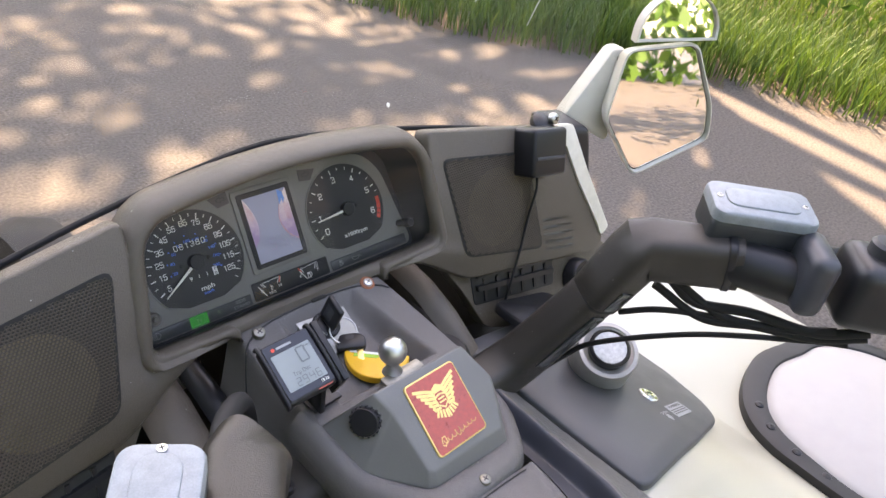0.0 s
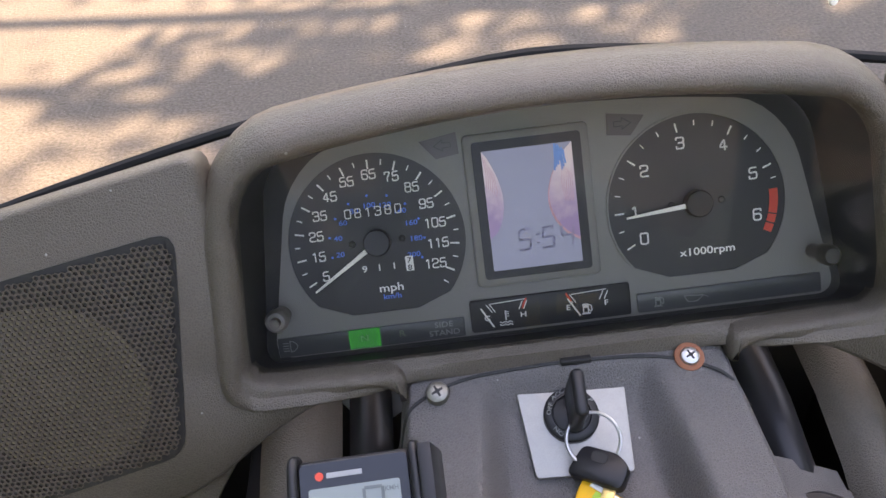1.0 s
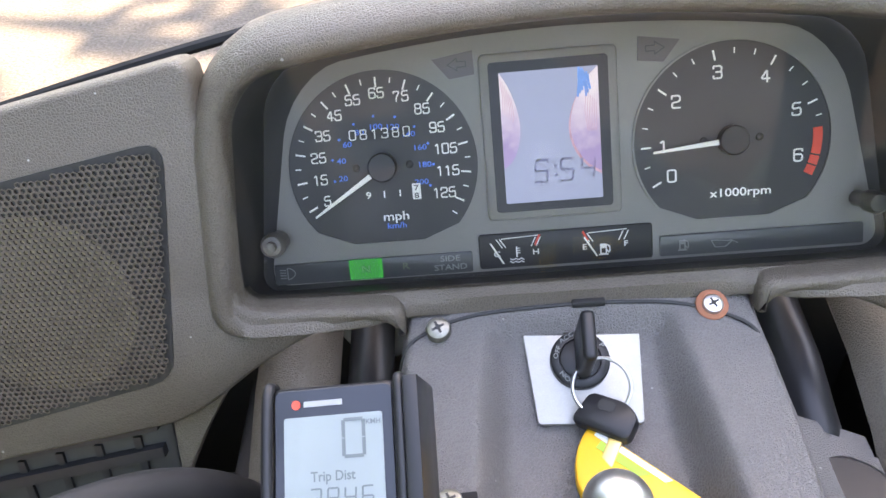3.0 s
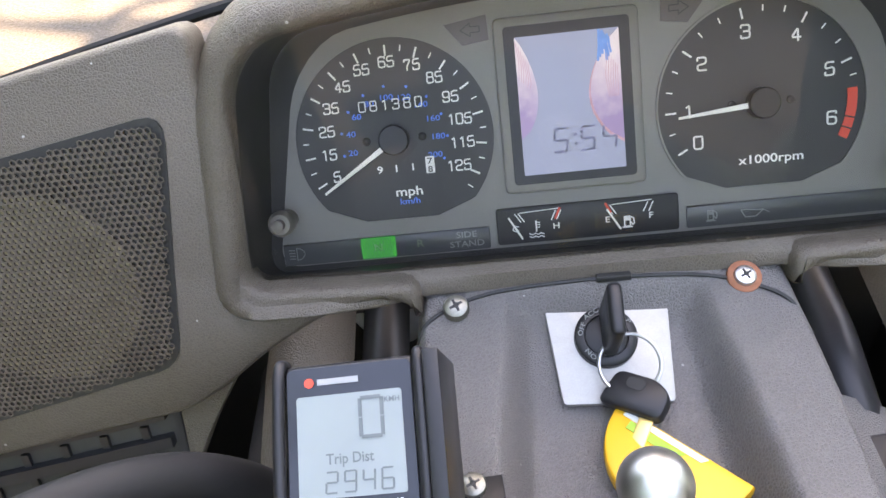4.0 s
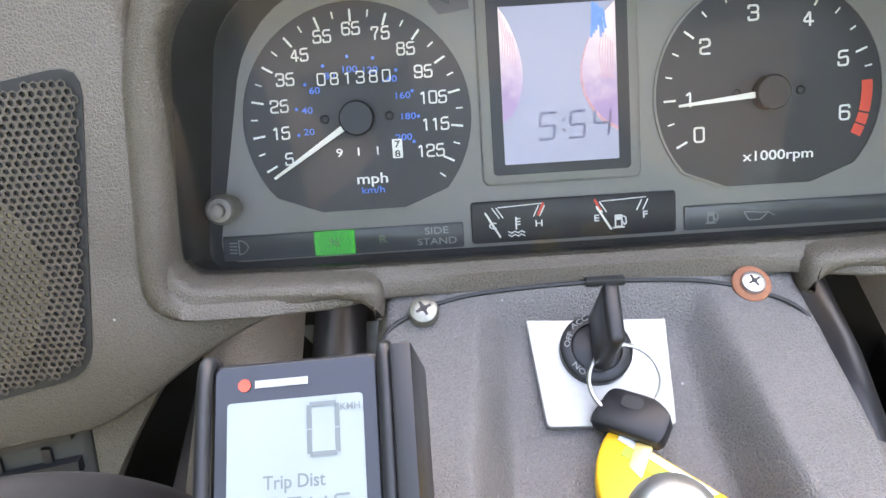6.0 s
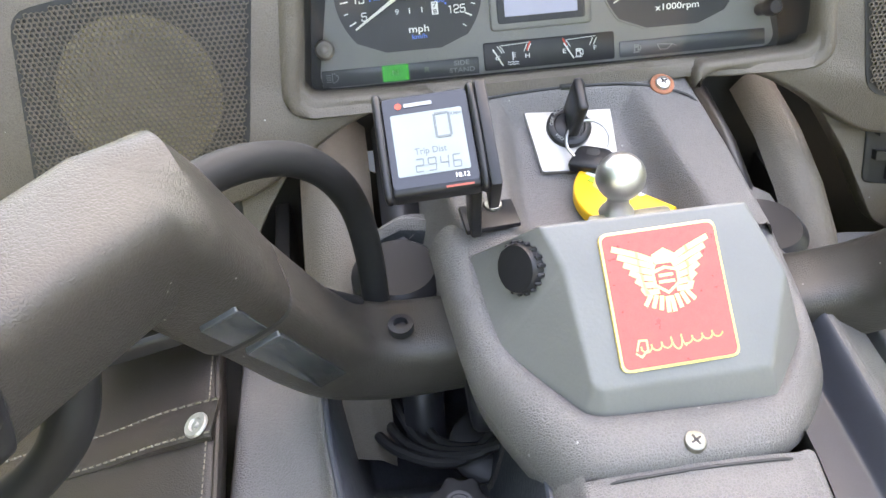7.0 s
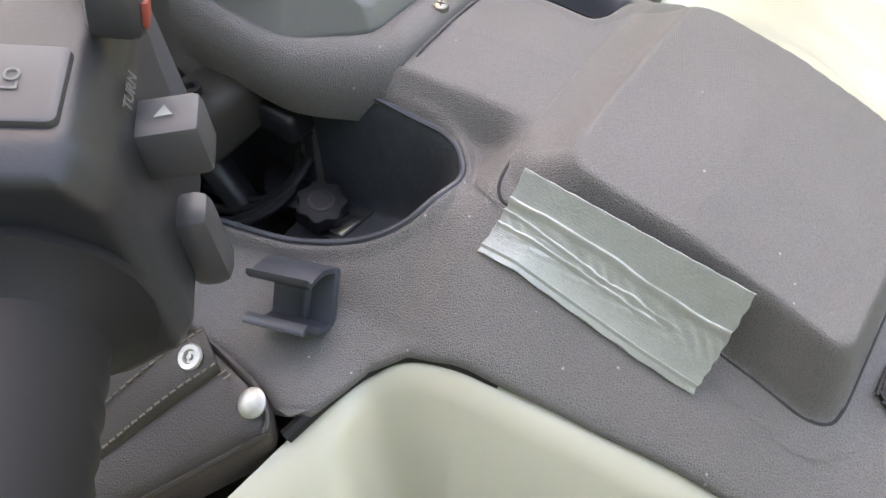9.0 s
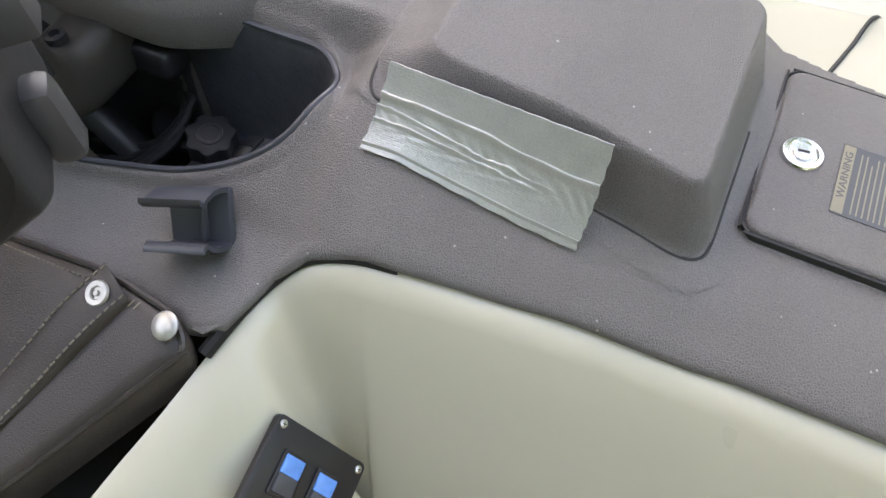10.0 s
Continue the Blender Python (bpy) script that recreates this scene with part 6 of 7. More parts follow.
part("mirror_gap", slab(grow(1.055), -0.0018, -0.0004, MM), M_DARK, mirror)
arm = [in_mirror(p) for p in ((0.448, -0.010, 1.098), (0.520, -0.03, 1.060), (0.525, -0.030, 1.192), (0.508, -0.02, 1.190), (0.490, -0.017, 1.162))]
part("mirror_arm", slab(soft(arm, 0.008), -0.060, -0.030, MM, 0.006), M_HOUSING, mirror, "", 50)
arch_pts = [in_mirror((0.5096, -0.0473, 1.2150)), in_mirror((0.5946, -0.1045, 1.2240))]
(ax, ay), (bx, by) = arch_pts
dome = [(ax + (bx - ax) * (0.5 - 0.5 * math.cos(math.pi * t / 16)) , ay + (by - ay) * (0.5 - 0.5 * math.cos(math.pi * t / 16)) + 0.054 * math.sin(math.pi * t / 16) ** 0.8) for t in range(17)][::-1]
dcx, dcy = sum(p[0] for p in dome) / len(dome), sum(p[1] for p in dome) / len(dome)
grow2 = lambda k: [(dcx + (x - dcx) * k, dcy + (y - dcy) * k) for x, y in dome]
rings = [[MM @ Vector((x, y, z + 0.004)) for x, y in grow2(k)] for k, z in ((0.8, -0.018), (1.10, -0.014), (1.13, 0.002), (1.10, 0.005), (1.04, 0.004), (1.02, -0.001))]
blind = part("spot_mirror", loft(rings), M_HOUSING, mirror, "small half-round spot mirror on top", 50)
part("spot_glass", slab(grow2(1.01), 0.002, 0.0042, MM), M_MIRROR, blind)
part("mirror_boot", bevelled_solid([[(0.395, -0.045, 0.985), (0.475, -0.060, 0.975), (0.470, 0.020, 0.990), (0.400, 0.020, 1.000)], [(0.388, -0.030, 1.118), (0.450, -0.040, 1.105), (0.450, 0.020, 1.110), (0.390, 0.020, 1.120)]], 0.010), M_BLACK, bike, "black rubber boot at the mirror foot")

# ---- badge ----
BDG = Matrix.Translation((0.0055, -0.2435, 1.0415)) @ pose(0, 0, 0, 0, 0, 1.5) @ pose(0, 0, 0, 36.5, -0.5, 0) @ pose(0, 0, 0.0002)
badge = part("badge", slab(rounded(-0.0285, -0.0325, 0.0285, 0.0325, 0.004), -0.003, 0.0008, BDG, 0.0004), M_GOLD, bike, "red and gold winged emblem sticker")
part("badge_field", slab(rounded(-0.0272, -0.0312, 0.0272, 0.0312, 0.0032), 0.0006, 0.0010, BDG), M_BADGE, badge)
for s in (-1, 1):
    for k in range(6):
        y = 0.0235 - 0.0036 * k
        part("feather", stroke([(s * 0.0050, y - 0.0065 + 0.0007 * k), (s * (0.0120 - 0.0003 * k), y - 0.0030), (s * (0.0225 - 0.0022 * k), y + 0.0010 - 0.0004 * k)], 0.0026, 0.0010, BDG), M_GOLD, badge)
    for k in range(4):
        part("tail_feather", stroke([(s * (0.0010 + 0.0026 * k), -0.0010 + 0.0006 * k), (s * (0.0014 + 0.0034 * k), -0.0072 + 0.0014 * k)], 0.0020, 0.0010, BDG), M_GOLD, badge)
part("shield", slab([(0.0, 0.0005), (0.0062, 0.0050), (0.0066, 0.0120), (0.0, 0.0138), (-0.0066, 0.0120), (-0.0062, 0.0050)], 0.0010, 0.0014, BDG), M_GOLD, badge)
part("shield_field", slab([(0.0, 0.0020), (0.0050, 0.0056), (0.0052, 0.0108), (0.0, 0.0124), (-0.0052, 0.0108), (-0.0050, 0.0056)], 0.0012, 0.0016, BDG), M_BADGE, badge)
bm = bmesh.new()
stroke([(-0.0030, 0.0095), (0.0030, 0.0095)], 0.0014, 0.0016, BDG, bm)
stroke([(-0.0034, 0.0065), (0.0034, 0.0065)], 0.0014, 0.0016, BDG, bm)
slab([(-0.0040, 0.0150), (0.0042, 0.0150), (0.0060, 0.0190), (0.0010, 0.0222), (-0.0050, 0.0195)], 0.0010, 0.0014, BDG, bm=bm)
part("emblem_head", bm, M_GOLD, badge)
script = [(-0.0205 + 0.0395 * k / 240 + 0.0010 * math.cos(k * 0.21), -0.0230 + (0.0030 if 95 < k < 140 else 0.0015) * math.sin(k * 0.21)) for k in range(241)]
part("script_line", stroke(script, 0.0006, 0.0010, BDG @ pose(0, 0.0012, 0, 0, 0, 4)), M_GOLD, badge, "gold flowing script line")
part("script_swash", stroke([(-0.0215, -0.0228), (-0.0195, -0.0185), (-0.0160, -0.0190), (-0.0165, -0.0235), (-0.0200, -0.0260), (-0.0222, -0.0240)], 0.0008, 0.0010, BDG @ pose(0, 0.0012, 0, 0, 0, 4)), M_GOLD, badge)


# ---- loose things ----
def bike_computer():
    root = thing("bike_computer", "black clip-on bicycle computer with pale LCD on a bracket", "bike computer", (-0.066, -0.159, 1.030))
    o, xa, ya = Vector((-0.0950, -0.1718, 1.0890)), Vector((0.9975, -0.0196, 0.0672)), Vector((-0.0159, 0.8716, 0.4900))
    x = xa.normalized()
    z = x.cross(ya).normalized()
    m = Matrix((x, z.cross(x), z)).transposed().to_4x4()
    m.translation = o
    body = part("case", rbox((0.0445, 0.0510, 0.014), m @ pose(0, 0, -0.005), 0.003, 3), M_BLACK, root, "glossy black case", 50)
    for s in (-1, 1):
        part("side_rail", tube([m @ Vector((s * 0.0225, -0.0262, -0.003)), m @ Vector((s * 0.0230, -0.021, 0.0028)), m @ Vector((s * 0.0230, 0.021, 0.0028)), m @ Vector((s * 0.0225, 0.0265, -0.003))], 0.0021, 10), M_BLACK, body)
    part("glass", slab(rounded(-0.0203, -0.0222, 0.0203, 0.0240, 0.002), 0.0015, 0.0024, m), material("gloss_black", (0.012, 0.014, 0.02), 0.12), body)
    part("lcd", slab(rounded(-0.0172, -0.0165, 0.0170, 0.0150, 0.001), 0.0022, 0.0027, m), M_SCREENGREY, body, "pale grey LCD")
    k = m @ pose(0, 0, 0.0028)
    bm = segments("0", 0.0035, 0.0010, 0.0120, k, bmesh.new(), 0.14, 0.0)
    part("speed_digit", bm, M_INKGREY, body)
    part("trip_digits", segments("2946", -0.0085, -0.0150, 0.0062, k, bmesh.new(), 0.13, 0.05), M_INKGREY, body)
    lettering("trip_words", [("Trip Dist", -0.0005, -0.0050, 0.0046, 0)], M_INKGREY, body, k, wide=0.9)
    lettering("unit_word", [("KMH", 0.0138, 0.0118, 0.0024, 0)], M_INKGREY, body, k, wide=1.0)
    lettering("model_words", [("10.12", 0.0125, -0.0193, 0.0032, 0)], M_PRINT, body, k, wide=1.0)
    for j in range(5):
        part("brand_bar", stroke([(-0.0095 + 0.0026 * j, 0.0192), (-0.0076 + 0.0026 * j, 0.0192)], 0.0019, 0, k), M_LABELGREY, body)
    part("brand_dot", lathe([(0.0016, 0), (0.0016, 0.0002)], k @ pose(-0.0128, 0.0192, 0), 14), M_RED, body)
    part("model_bar", stroke([(0.0045, -0.0240), (0.0170, -0.0240)], 0.0010, -0.0006, k), M_DULLRED, body)
    part("cradle", rbox((0.038, 0.042, 0.010), m @ pose(0, 0, -0.015), 0.003), M_BLACK, root)
    plate_m = Matrix((x, z.cross(x), z)).transposed().to_4x4()
    plate_m.translation = Vector((-0.0668, -0.1690, 1.0790))
    part("bracket_plate", rbox((0.0055, 0.054, 0.036), plate_m @ pose(0, 0.002, 0.0), 0.001), M_BLACK, root, "flat black angle bracket")
    part("bracket_foot", rbox((0.030, 0.020, 0.0035), pose(-0.0640, -0.164, 1.0290, 0, 0, 4), 0.001), M_BLACK, root)
    part("bracket_leg", rbox((0.0055, 0.018, 0.034), pose(-0.0735, -0.170, 1.046), 0.001), M_BLACK, root)
    screw(root, (-0.0610, -0.1575, 1.0315), (0, -0.1, 1), 0.0052, None, "bracket_screw")
    settle(root)


def ball_mount():
    root = thing("ball_mount", "brushed metal mounting ball on a small flat plate", "ball mount", (0.003, -0.188, 1.036))
    part("plate", slab(rounded(-0.022, -0.005, 0.022, 0.006, 0.002), 0.0, 0.0030, Matrix.Translation((0.0055, -0.189, 1.0370)) @ pose(0, 0, 0, 3, 0, 2), 0.001), M_SCREW, root)
    m = Matrix.Translation((0.0000, -0.1785, 1.0600)) @ pose(0, 0, 0, -8, 0, 0)
    prof = [(0.0095, -0.0220), (0.0085, -0.0200), (0.0060, -0.0170), (0.0055, -0.0125)]
    prof += [(0.0127 * math.sin(a), -0.0127 * math.cos(a)) for a in [radians(26 + 154 * i / 20) for i in range(21)]]
    part("ball", lathe([(max(r, 0.0002), z) for r, z in prof], m, 36), M_STEEL, root, "satin steel ball", 70)
    settle(root)


def key_set():
    root = thing("ignition_keys", "black ignition key in the lock with yellow oval fob", "keys", (0.004, -0.083, 1.02))
    up = LM @ pose(-0.002, 0.0027, 0.004)
    k = up @ pose(0.0005, 0.001, 0, 0, 0, -2)
    bow = part("key_bow", rbox((0.0065, 0.023, 0.031), k @ pose(0, 0, 0.0190), 0.0025, 3), M_BLACK, root, "black plastic key head", 50)
    part("key_inset", rbox((0.0070, 0.012, 0.020), k @ pose(0, 0.001, 0.0190), 0.001), M_NAVY, bow)
    part("key_blade", rbox((0.0028, 0.009, 0.010), k @ pose(0, 0, 0.001), 0.0004), M_STEEL, root)
    c = Vector((0.0085, -0.1010, 1.0230))
    ring_m = Matrix.Translation(c) @ pose(0, 0, 0, 28, -14, 0)
    part("key_ring", tube([ring_m @ Vector((0.0130 * math.cos(a), 0.0130 * math.sin(a), 0.0008 * math.sin(a / 2))) for a in [2 * math.pi * i / 24 for i in range(26)]], 0.0009, 8, 3), M_STEEL, root, "thin split ring")
    s = Matrix.Translation((0.0085, -0.1130, 1.0160)) @ pose(0, 0, 0, 18, -8, -32)
    spare = part("spare_key_bow", slab(soft([(-0.014, -0.007), (0.014, -0.008), (0.015, 0.004), (0.008, 0.009), (-0.010, 0.009)], 0.004), -0.003, 0.004, s, 0.002), M_BLACK, root, "black rubber spare key head")
    part("spare_hole", slab(rounded(-0.004, 0.002, 0.004, 0.007, 0.002), 0.0035, 0.0042, s), M_DARK, spare)
    part("spare_blade", rbox((0.006, 0.028, 0.0018), s @ pose(0.008, -0.022, 0.0), 0.0004), M_GOLD, root)
    f = Matrix.Translation((0.0245, -0.1345, 1.0100)) @ pose(0, 0, 0, 0, 0, -43.7) @ pose(0, 0, 0, 4, 0, 0)
    half_disc = [(0.031 * math.cos(a), 0.0335 * math.sin(a)) for a in [-math.pi * i / 30 for i in range(31)]][::-1]
    fob = part("fob", slab(half_disc, -0.004, 0.003, f, 0.002), M_YELLOW, root, "yellow half-round key fob with a green and white edge")
    part("fob_stripe", slab([(-0.026, -0.0040), (0.010, -0.0040), (0.012, -0.0014), (-0.026, -0.0014)], 0.0030, 0.0034, f), M_PRINT, fob)
    part("fob_green", slab([(-0.022, -0.0085), (0.000, -0.0085), (0.004, -0.0045), (-0.022, -0.0045)], 0.0030, 0.0034, f), material("lime_print", (0.25, 0.45, 0.03), 0.4), fob)
    settle(root)


def gps_box():
    root = thing("black_box", "small black plastic receiver box with a thin cable on the dash", "receiver", (0.325, -0.07, 1.08))
    x, y = on_s(0.3245, 1.1065)
    m = SM @ pose(x, y, 0.018, 0, 0, -9)
    body = part("case", rbox((0.060, 0.056, 0.034), m, 0.005, 3), M_BLACK, root, "", 50)
    part("case_rib", rbox((0.050, 0.004, 0.001), m @ pose(0, -0.006, 0.0172), 0.0004), M_NAVY, body)
    screw(root, SM @ Vector((*on_s(0.362, 1.135), 0.012)), SM.col[2].xyz, 0.007, M_STEEL, "fixing_screw")
    part("cable", tube([SM @ Vector((*on_s(a, b), c)) for a, b, c in ((0.326, 1.078, 0.010), (0.320, 1.062, 0.012), (0.309, 1.037, 0.008), (0.292, 1.002, 0.006), (0.272, 0.965, 0.004), (0.262, 0.93, -0.006))], 0.0016, 8), M_RUBBER, root)
    settle(root)


def leather_bag():
    root = thing("leather_pouch", "brown-black leather pouch with straps and snaps on the fairing", "pouch", (-0.30, -0.20, 0.88))
    out = soft([(-0.2360, -0.078), (-0.430, -0.030), (-0.450, -0.200), (-0.340, -0.288), (-0.2440, -0.360), (-0.2310, -0.345), (-0.2250, -0.300), (-0.2275, -0.200)][::-1], 0.014)
    zs = lambda x, y: 0.9285 + 0.50 * (x + 0.226) - 0.10 * max(-0.28 - y, 0)
    mx, my = -0.33, -0.19
    rings = [[((x - mx) * k + mx, (y - my) * k + my, zs((x - mx) * k + mx, (y - my) * k + my) + h) for x, y in out] for k, h in ((0.97, -0.030), (1.0, -0.016), (1.0, -0.006), (0.985, -0.001), (0.96, 0.0020), (0.90, 0.0034), (0.7, 0.0042), (0.4, 0.0042))]
    part("pouch_body", loft(rings), M_LEATHER, root, "", 60)
    part("piping", tube([(x * 0.988 + mx * 0.012, y * 0.988 + my * 0.012, zs(x, y) + 0.0010) for x, y in out + out[:1]], 0.0018, 6, 2), M_LEATHER, root)

    def on(x, y, h=0.006):
        return Vector((x, y, zs(x, y) + h))

    def strap(a, b, w):
        a, b = Vector(a), Vector(b)
        d = (b - a).normalized()
        nn = Vector((-d.y, d.x)) * w / 2
        rows = []
        for i in range(13):
            p = a.lerp(b, i / 12)
            fade = 0.006 + 0.002 * math.sin(i * 0.9) + 0.0
            rows.append([on(*(p + nn * k), fade + h) for k, h in ((1, -0.004), (0.98, 0.0010), (0.8, 0.0022), (-0.8, 0.0022), (-0.98, 0.0010), (-1, -0.004))])
        st = part("strap", loft(rows), M_LEATHER, root, "stitched leather strap", 50)
        bm = bmesh.new()
        for k in (-0.8, 0.8):
            for i in range(36):
                p0, p1 = a.lerp(b, (i + 0.15) / 36) + nn * k, a.lerp(b, (i + 0.75) / 36) + nn * k
                j = (i / 36) * 12
                fade = 0.006 + 0.002 * math.sin(j * 0.9) + 0.0026
                tube([on(*p0, fade), on(*p1, fade)], 0.0007, 5, 1, bm)
        part("stitches", bm, M_THREAD, st)
        return st

    def snap(x, y, r, h, style):
        m = Matrix.Translation(on(x, y, h)) @ pose(0, 0, 0, 0, -26, 0)
        if style:
            part("snap", lathe([(r, 0), (r, 0.001), (r * 0.9, 0.002), (r * 0.55, 0.0018), (r * 0.45, 0.0005), (r * 0.25, 0.0005), (r * 0.2, 0.002), (0.0002, 0.0022)], m, 28), M_SNAP, root, "bright open snap socket")
        else:
            part("snap", lathe([(r, 0), (r, 0.001), (r * 0.85, 0.0022), (r * 0.4, 0.0028), (0.0002, 0.003)], m, 28), M_SNAP, root, "domed metal snap button")

    strap((-0.2290, -0.2030), (-0.420, -0.170), 0.026)
    strap((-0.2300, -0.3060), (-0.385, -0.220), 0.025)
    snap(-0.2400, -0.2058, 0.0080, 0.0095, True)
    snap(-0.2400, -0.3000, 0.0075, 0.0092, True)
    snap(-0.2400, -0.3435, 0.0082, 0.0062, False)
    snap(-0.2535, -0.0950, 0.0085, 0.0062, False)
    bm = bmesh.new()
    for i in range(60):
        y0 = -0.10 - 0.225 * i / 60
        tube([on(-0.2345 - 0.004 * (y0 < -0.3), y0, 0.0052), on(-0.2345, y0 - 0.0024, 0.0052)], 0.0005, 5, 1, bm)
    part("edge_stitching", bm, M_THREAD, root)
    settle(root)


def duct_tape():
    """A wrinkled strip that bridges from the side of the hump to the cover."""
    tl, tr, br, bl = ((-0.0915, -0.4180), (-0.0905, -0.5390), (-0.1195, -0.5310), (-0.1245, -0.4095))
    nu, nv = 320, 130
    u, v = np.meshgrid(np.linspace(0, 1, nu), np.linspace(0, 1, nv), indexing="ij")
    x = (1 - v) * ((1 - u) * tl[0] + u * tr[0]) + v * ((1 - u) * bl[0] + u * br[0])
    y = (1 - v) * ((1 - u) * tl[1] + u * tr[1]) + v * ((1 - u) * bl[1] + u * br[1])
    z = np.maximum(hump_height(x, y), base_height(x, y))
    bridge = (1.0020 - 0.0200 * u) * (1 - v) + z[:, -1:] * v - 0.0050 * np.sin(math.pi * v)
    z = np.maximum(np.where(v < 0.2, bridge, z), bridge)
    z += 0.0024
    crease = lambda c, wd, a: a * np.exp(-(((v - c) / wd) ** 2))
    wave = 0.012 * np.sin(u * 9 + 1.0) + 0.006 * np.sin(u * 23)
    z += crease(0.30 + 0.06 * u + wave, 0.026, 0.0022) + crease(0.44 + 0.12 * u - wave, 0.016, 0.0011) * step(0.95, 0.5, u)
    z += crease(0.57 + 0.02 * u, 0.016, 0.0012) * step(0.9, 0.4, u) + crease(0.90, 0.012, 0.0012)
    z += 0.0005 * np.sin(u * 34 + 5 * np.sin(v * 9) + v * 22) * crease(0.50, 0.13, 1.0) * step(0.02, 0.2, u) * step(0.95, 0.6, u)
    z += 0.0003 * np.sin(u * 71 - v * 40 + 3 * np.sin(u * 13)) * crease(0.50, 0.12, 1.0)
    z += 0.00010 * np.sin(u * 300 + v * 110) * np.sin(u * 300 - v * 110)
    x = x + 0.0002 * np.sin(u * 40) * (v > 0.99) + 0.0002 * np.sin(u * 57) * (v < 0.01)
    y = y + 0.0003 * np.sin(v * 31) * (u < 0.01) + 0.0003 * np.sin(v * 43) * (u > 0.99)
    verts = np.stack([x, y, z], -1).reshape(-1, 3)
    idx = np.arange(nu * nv).reshape(nu, nv)
    faces = np.stack([idx[:-1, :-1], idx[1:, :-1], idx[1:, 1:], idx[:-1, 1:]], -1).reshape(-1, 4)
    ob = raw_part("duct_tape", verts.tolist(), faces.tolist(), M_TAPE, None, "", 30)
    so = ob.modifiers.new("thickness", "SOLIDIFY")
    so.thickness = 0.0004
    tagged(ob, "wrinkled silver duct tape patch on the tank cover", "tape")


def white_strip():
    pts = [(0.372, 1.126), (0.404, 1.121), (0.428, 1.062), (0.470, 0.975), (0.452, 0.968), (0.446, 0.985), (0.410, 1.050), (0.390, 1.095)]
    ob = part("white_tape", slab([on_s(x, z) for x, z in soft(pts[::-1], 0.006)], -0.002, 0.0065, SM, 0.001), M_WHITETAPE, None, "", 40)
    tagged(ob, "dirty white cloth tape down the edge of the dash", "tape")


bike_computer()
ball_mount()
key_set()
gps_box()
leather_bag()
duct_tape()
white_strip()

# ---- the unseen lower half of the motorcycle, so that it stands on the road ----
for y in (0.72, -1.02):
    wm = Matrix.Translation((CX, y, 0.325)) @ pose(0, 0, 0, 0, 90, 0)
    wheel = part("wheel", lathe([(0.20, -0.05), (0.26, -0.065), (0.31, -0.05), (0.325, 0.0), (0.31, 0.05), (0.26, 0.065), (0.20, 0.05)], wm, 40, None, (False, False)), M_RUBBER, bike, "black tyre")
    part("rim", lathe([(0.03, -0.03), (0.205, -0.045), (0.205, 0.045), (0.03, 0.03)], wm, 40), M_STEEL, wheel)
part("engine", rbox((0.62, 0.60, 0.42), pose(CX, -0.20, 0.42), 0.06, 4), M_BLACK, bike, "", 50)
part("fairing_nose", bevelled_solid([[(-0.40, 0.05, 0.45), (0.41, 0.05, 0.45), (0.30, 0.34, 0.45), (-0.29, 0.34, 0.45)], [(-0.38, 0.05, 0.86), (0.39, 0.05, 0.86), (0.26, 0.26, 0.78), (-0.25, 0.26, 0.78)]], 0.04), M_CREAM, bike, "cream fairing nose", 50)
part("seat", bevelled_solid([[(-0.16, -0.86, 0.62), (0.166, -0.86, 0.62), (0.20, -1.45, 0.62), (-0.19, -1.45, 0.62)], [(-0.14, -0.84, 0.80), (0.146, -0.84, 0.80), (0.18, -1.45, 0.86), (-0.17, -1.45, 0.86)]], 0.05), M_LEATHER, bike, "dark padded seat", 50)
part("fork_leg", tube([(CX - 0.11, 0.02, 0.95), (CX - 0.11, 0.72, 0.33)], 0.03, 14, 4), M_STEEL, bike)
part("fork_leg", tube([(CX + 0.11, 0.02, 0.95), (CX + 0.11, 0.72, 0.33)], 0.03, 14, 4), M_STEEL, bike)

# ---- ground, verge and trees ----
M_ROAD = material("asphalt", (0.080, 0.070, 0.061), 0.85, mottle=0.22, mottle_size=0.35, grain=1.8, grain_size=0.012, bump=0.8, bump_size=0.012)
M_SOIL = material("verge_soil", (0.10, 0.075, 0.05), 0.95, mottle=0.3, mottle_size=0.3, grain=0.4, grain_size=0.01, bump=0.6, bump_size=0.02)

VERGE = [(-6.0, 12.0), (0.5, 6.4), (2.3, 3.5), (2.75, 2.45), (3.3, 1.8), (3.72, 1.2), (4.05, 0.4), (4.6, -2.0), (5.5, -8.0)]  # edge of the road


def verge_x(y):
    return np.interp(y, [p[1] for p in VERGE][::-1], [p[0] for p in VERGE][::-1])


def ground_height(x, y):
    d = x - verge_x(y)
    wob = 0.04 * np.sin(3.1 * x + 1.7 * y) * np.cos(2.3 * y - 0.7 * x)
    return np.where(d > 0, 0.05 * step(0, 0.4, d) + 0.25 * step(1.0, 6.0, d) + wob * step(0.1, 0.6, d), 0.0)


coarse = np.concatenate([np.geomspace(-900, -10, 14), np.arange(-9.5, 14.1, 0.25), np.geomspace(16, 900, 14)])
v, f = grid_sheet(coarse, coarse, ground_height)
ground = raw_part("ground", v, f, M_ROAD, None, "", 60)
tagged(ground, "worn grey asphalt in dappled tree shade", "road", kind="structure")
v, f = grid_sheet(np.concatenate([np.arange(-6, 14.1, 0.12), np.geomspace(15, 900, 12)]), np.arange(-9, 13.9, 0.12), lambda x, y: ground_height(x, y) + 0.006 * step(0, 0.1, x - verge_x(y) + 0.05 * np.sin(9 * y)) - 0.003, lambda x, y: x > verge_x(y) - 0.02)
tagged(raw_part("verge", v, f, M_SOIL, None, "", 60), "bare earth verge under long grass", "verge", kind="structure")


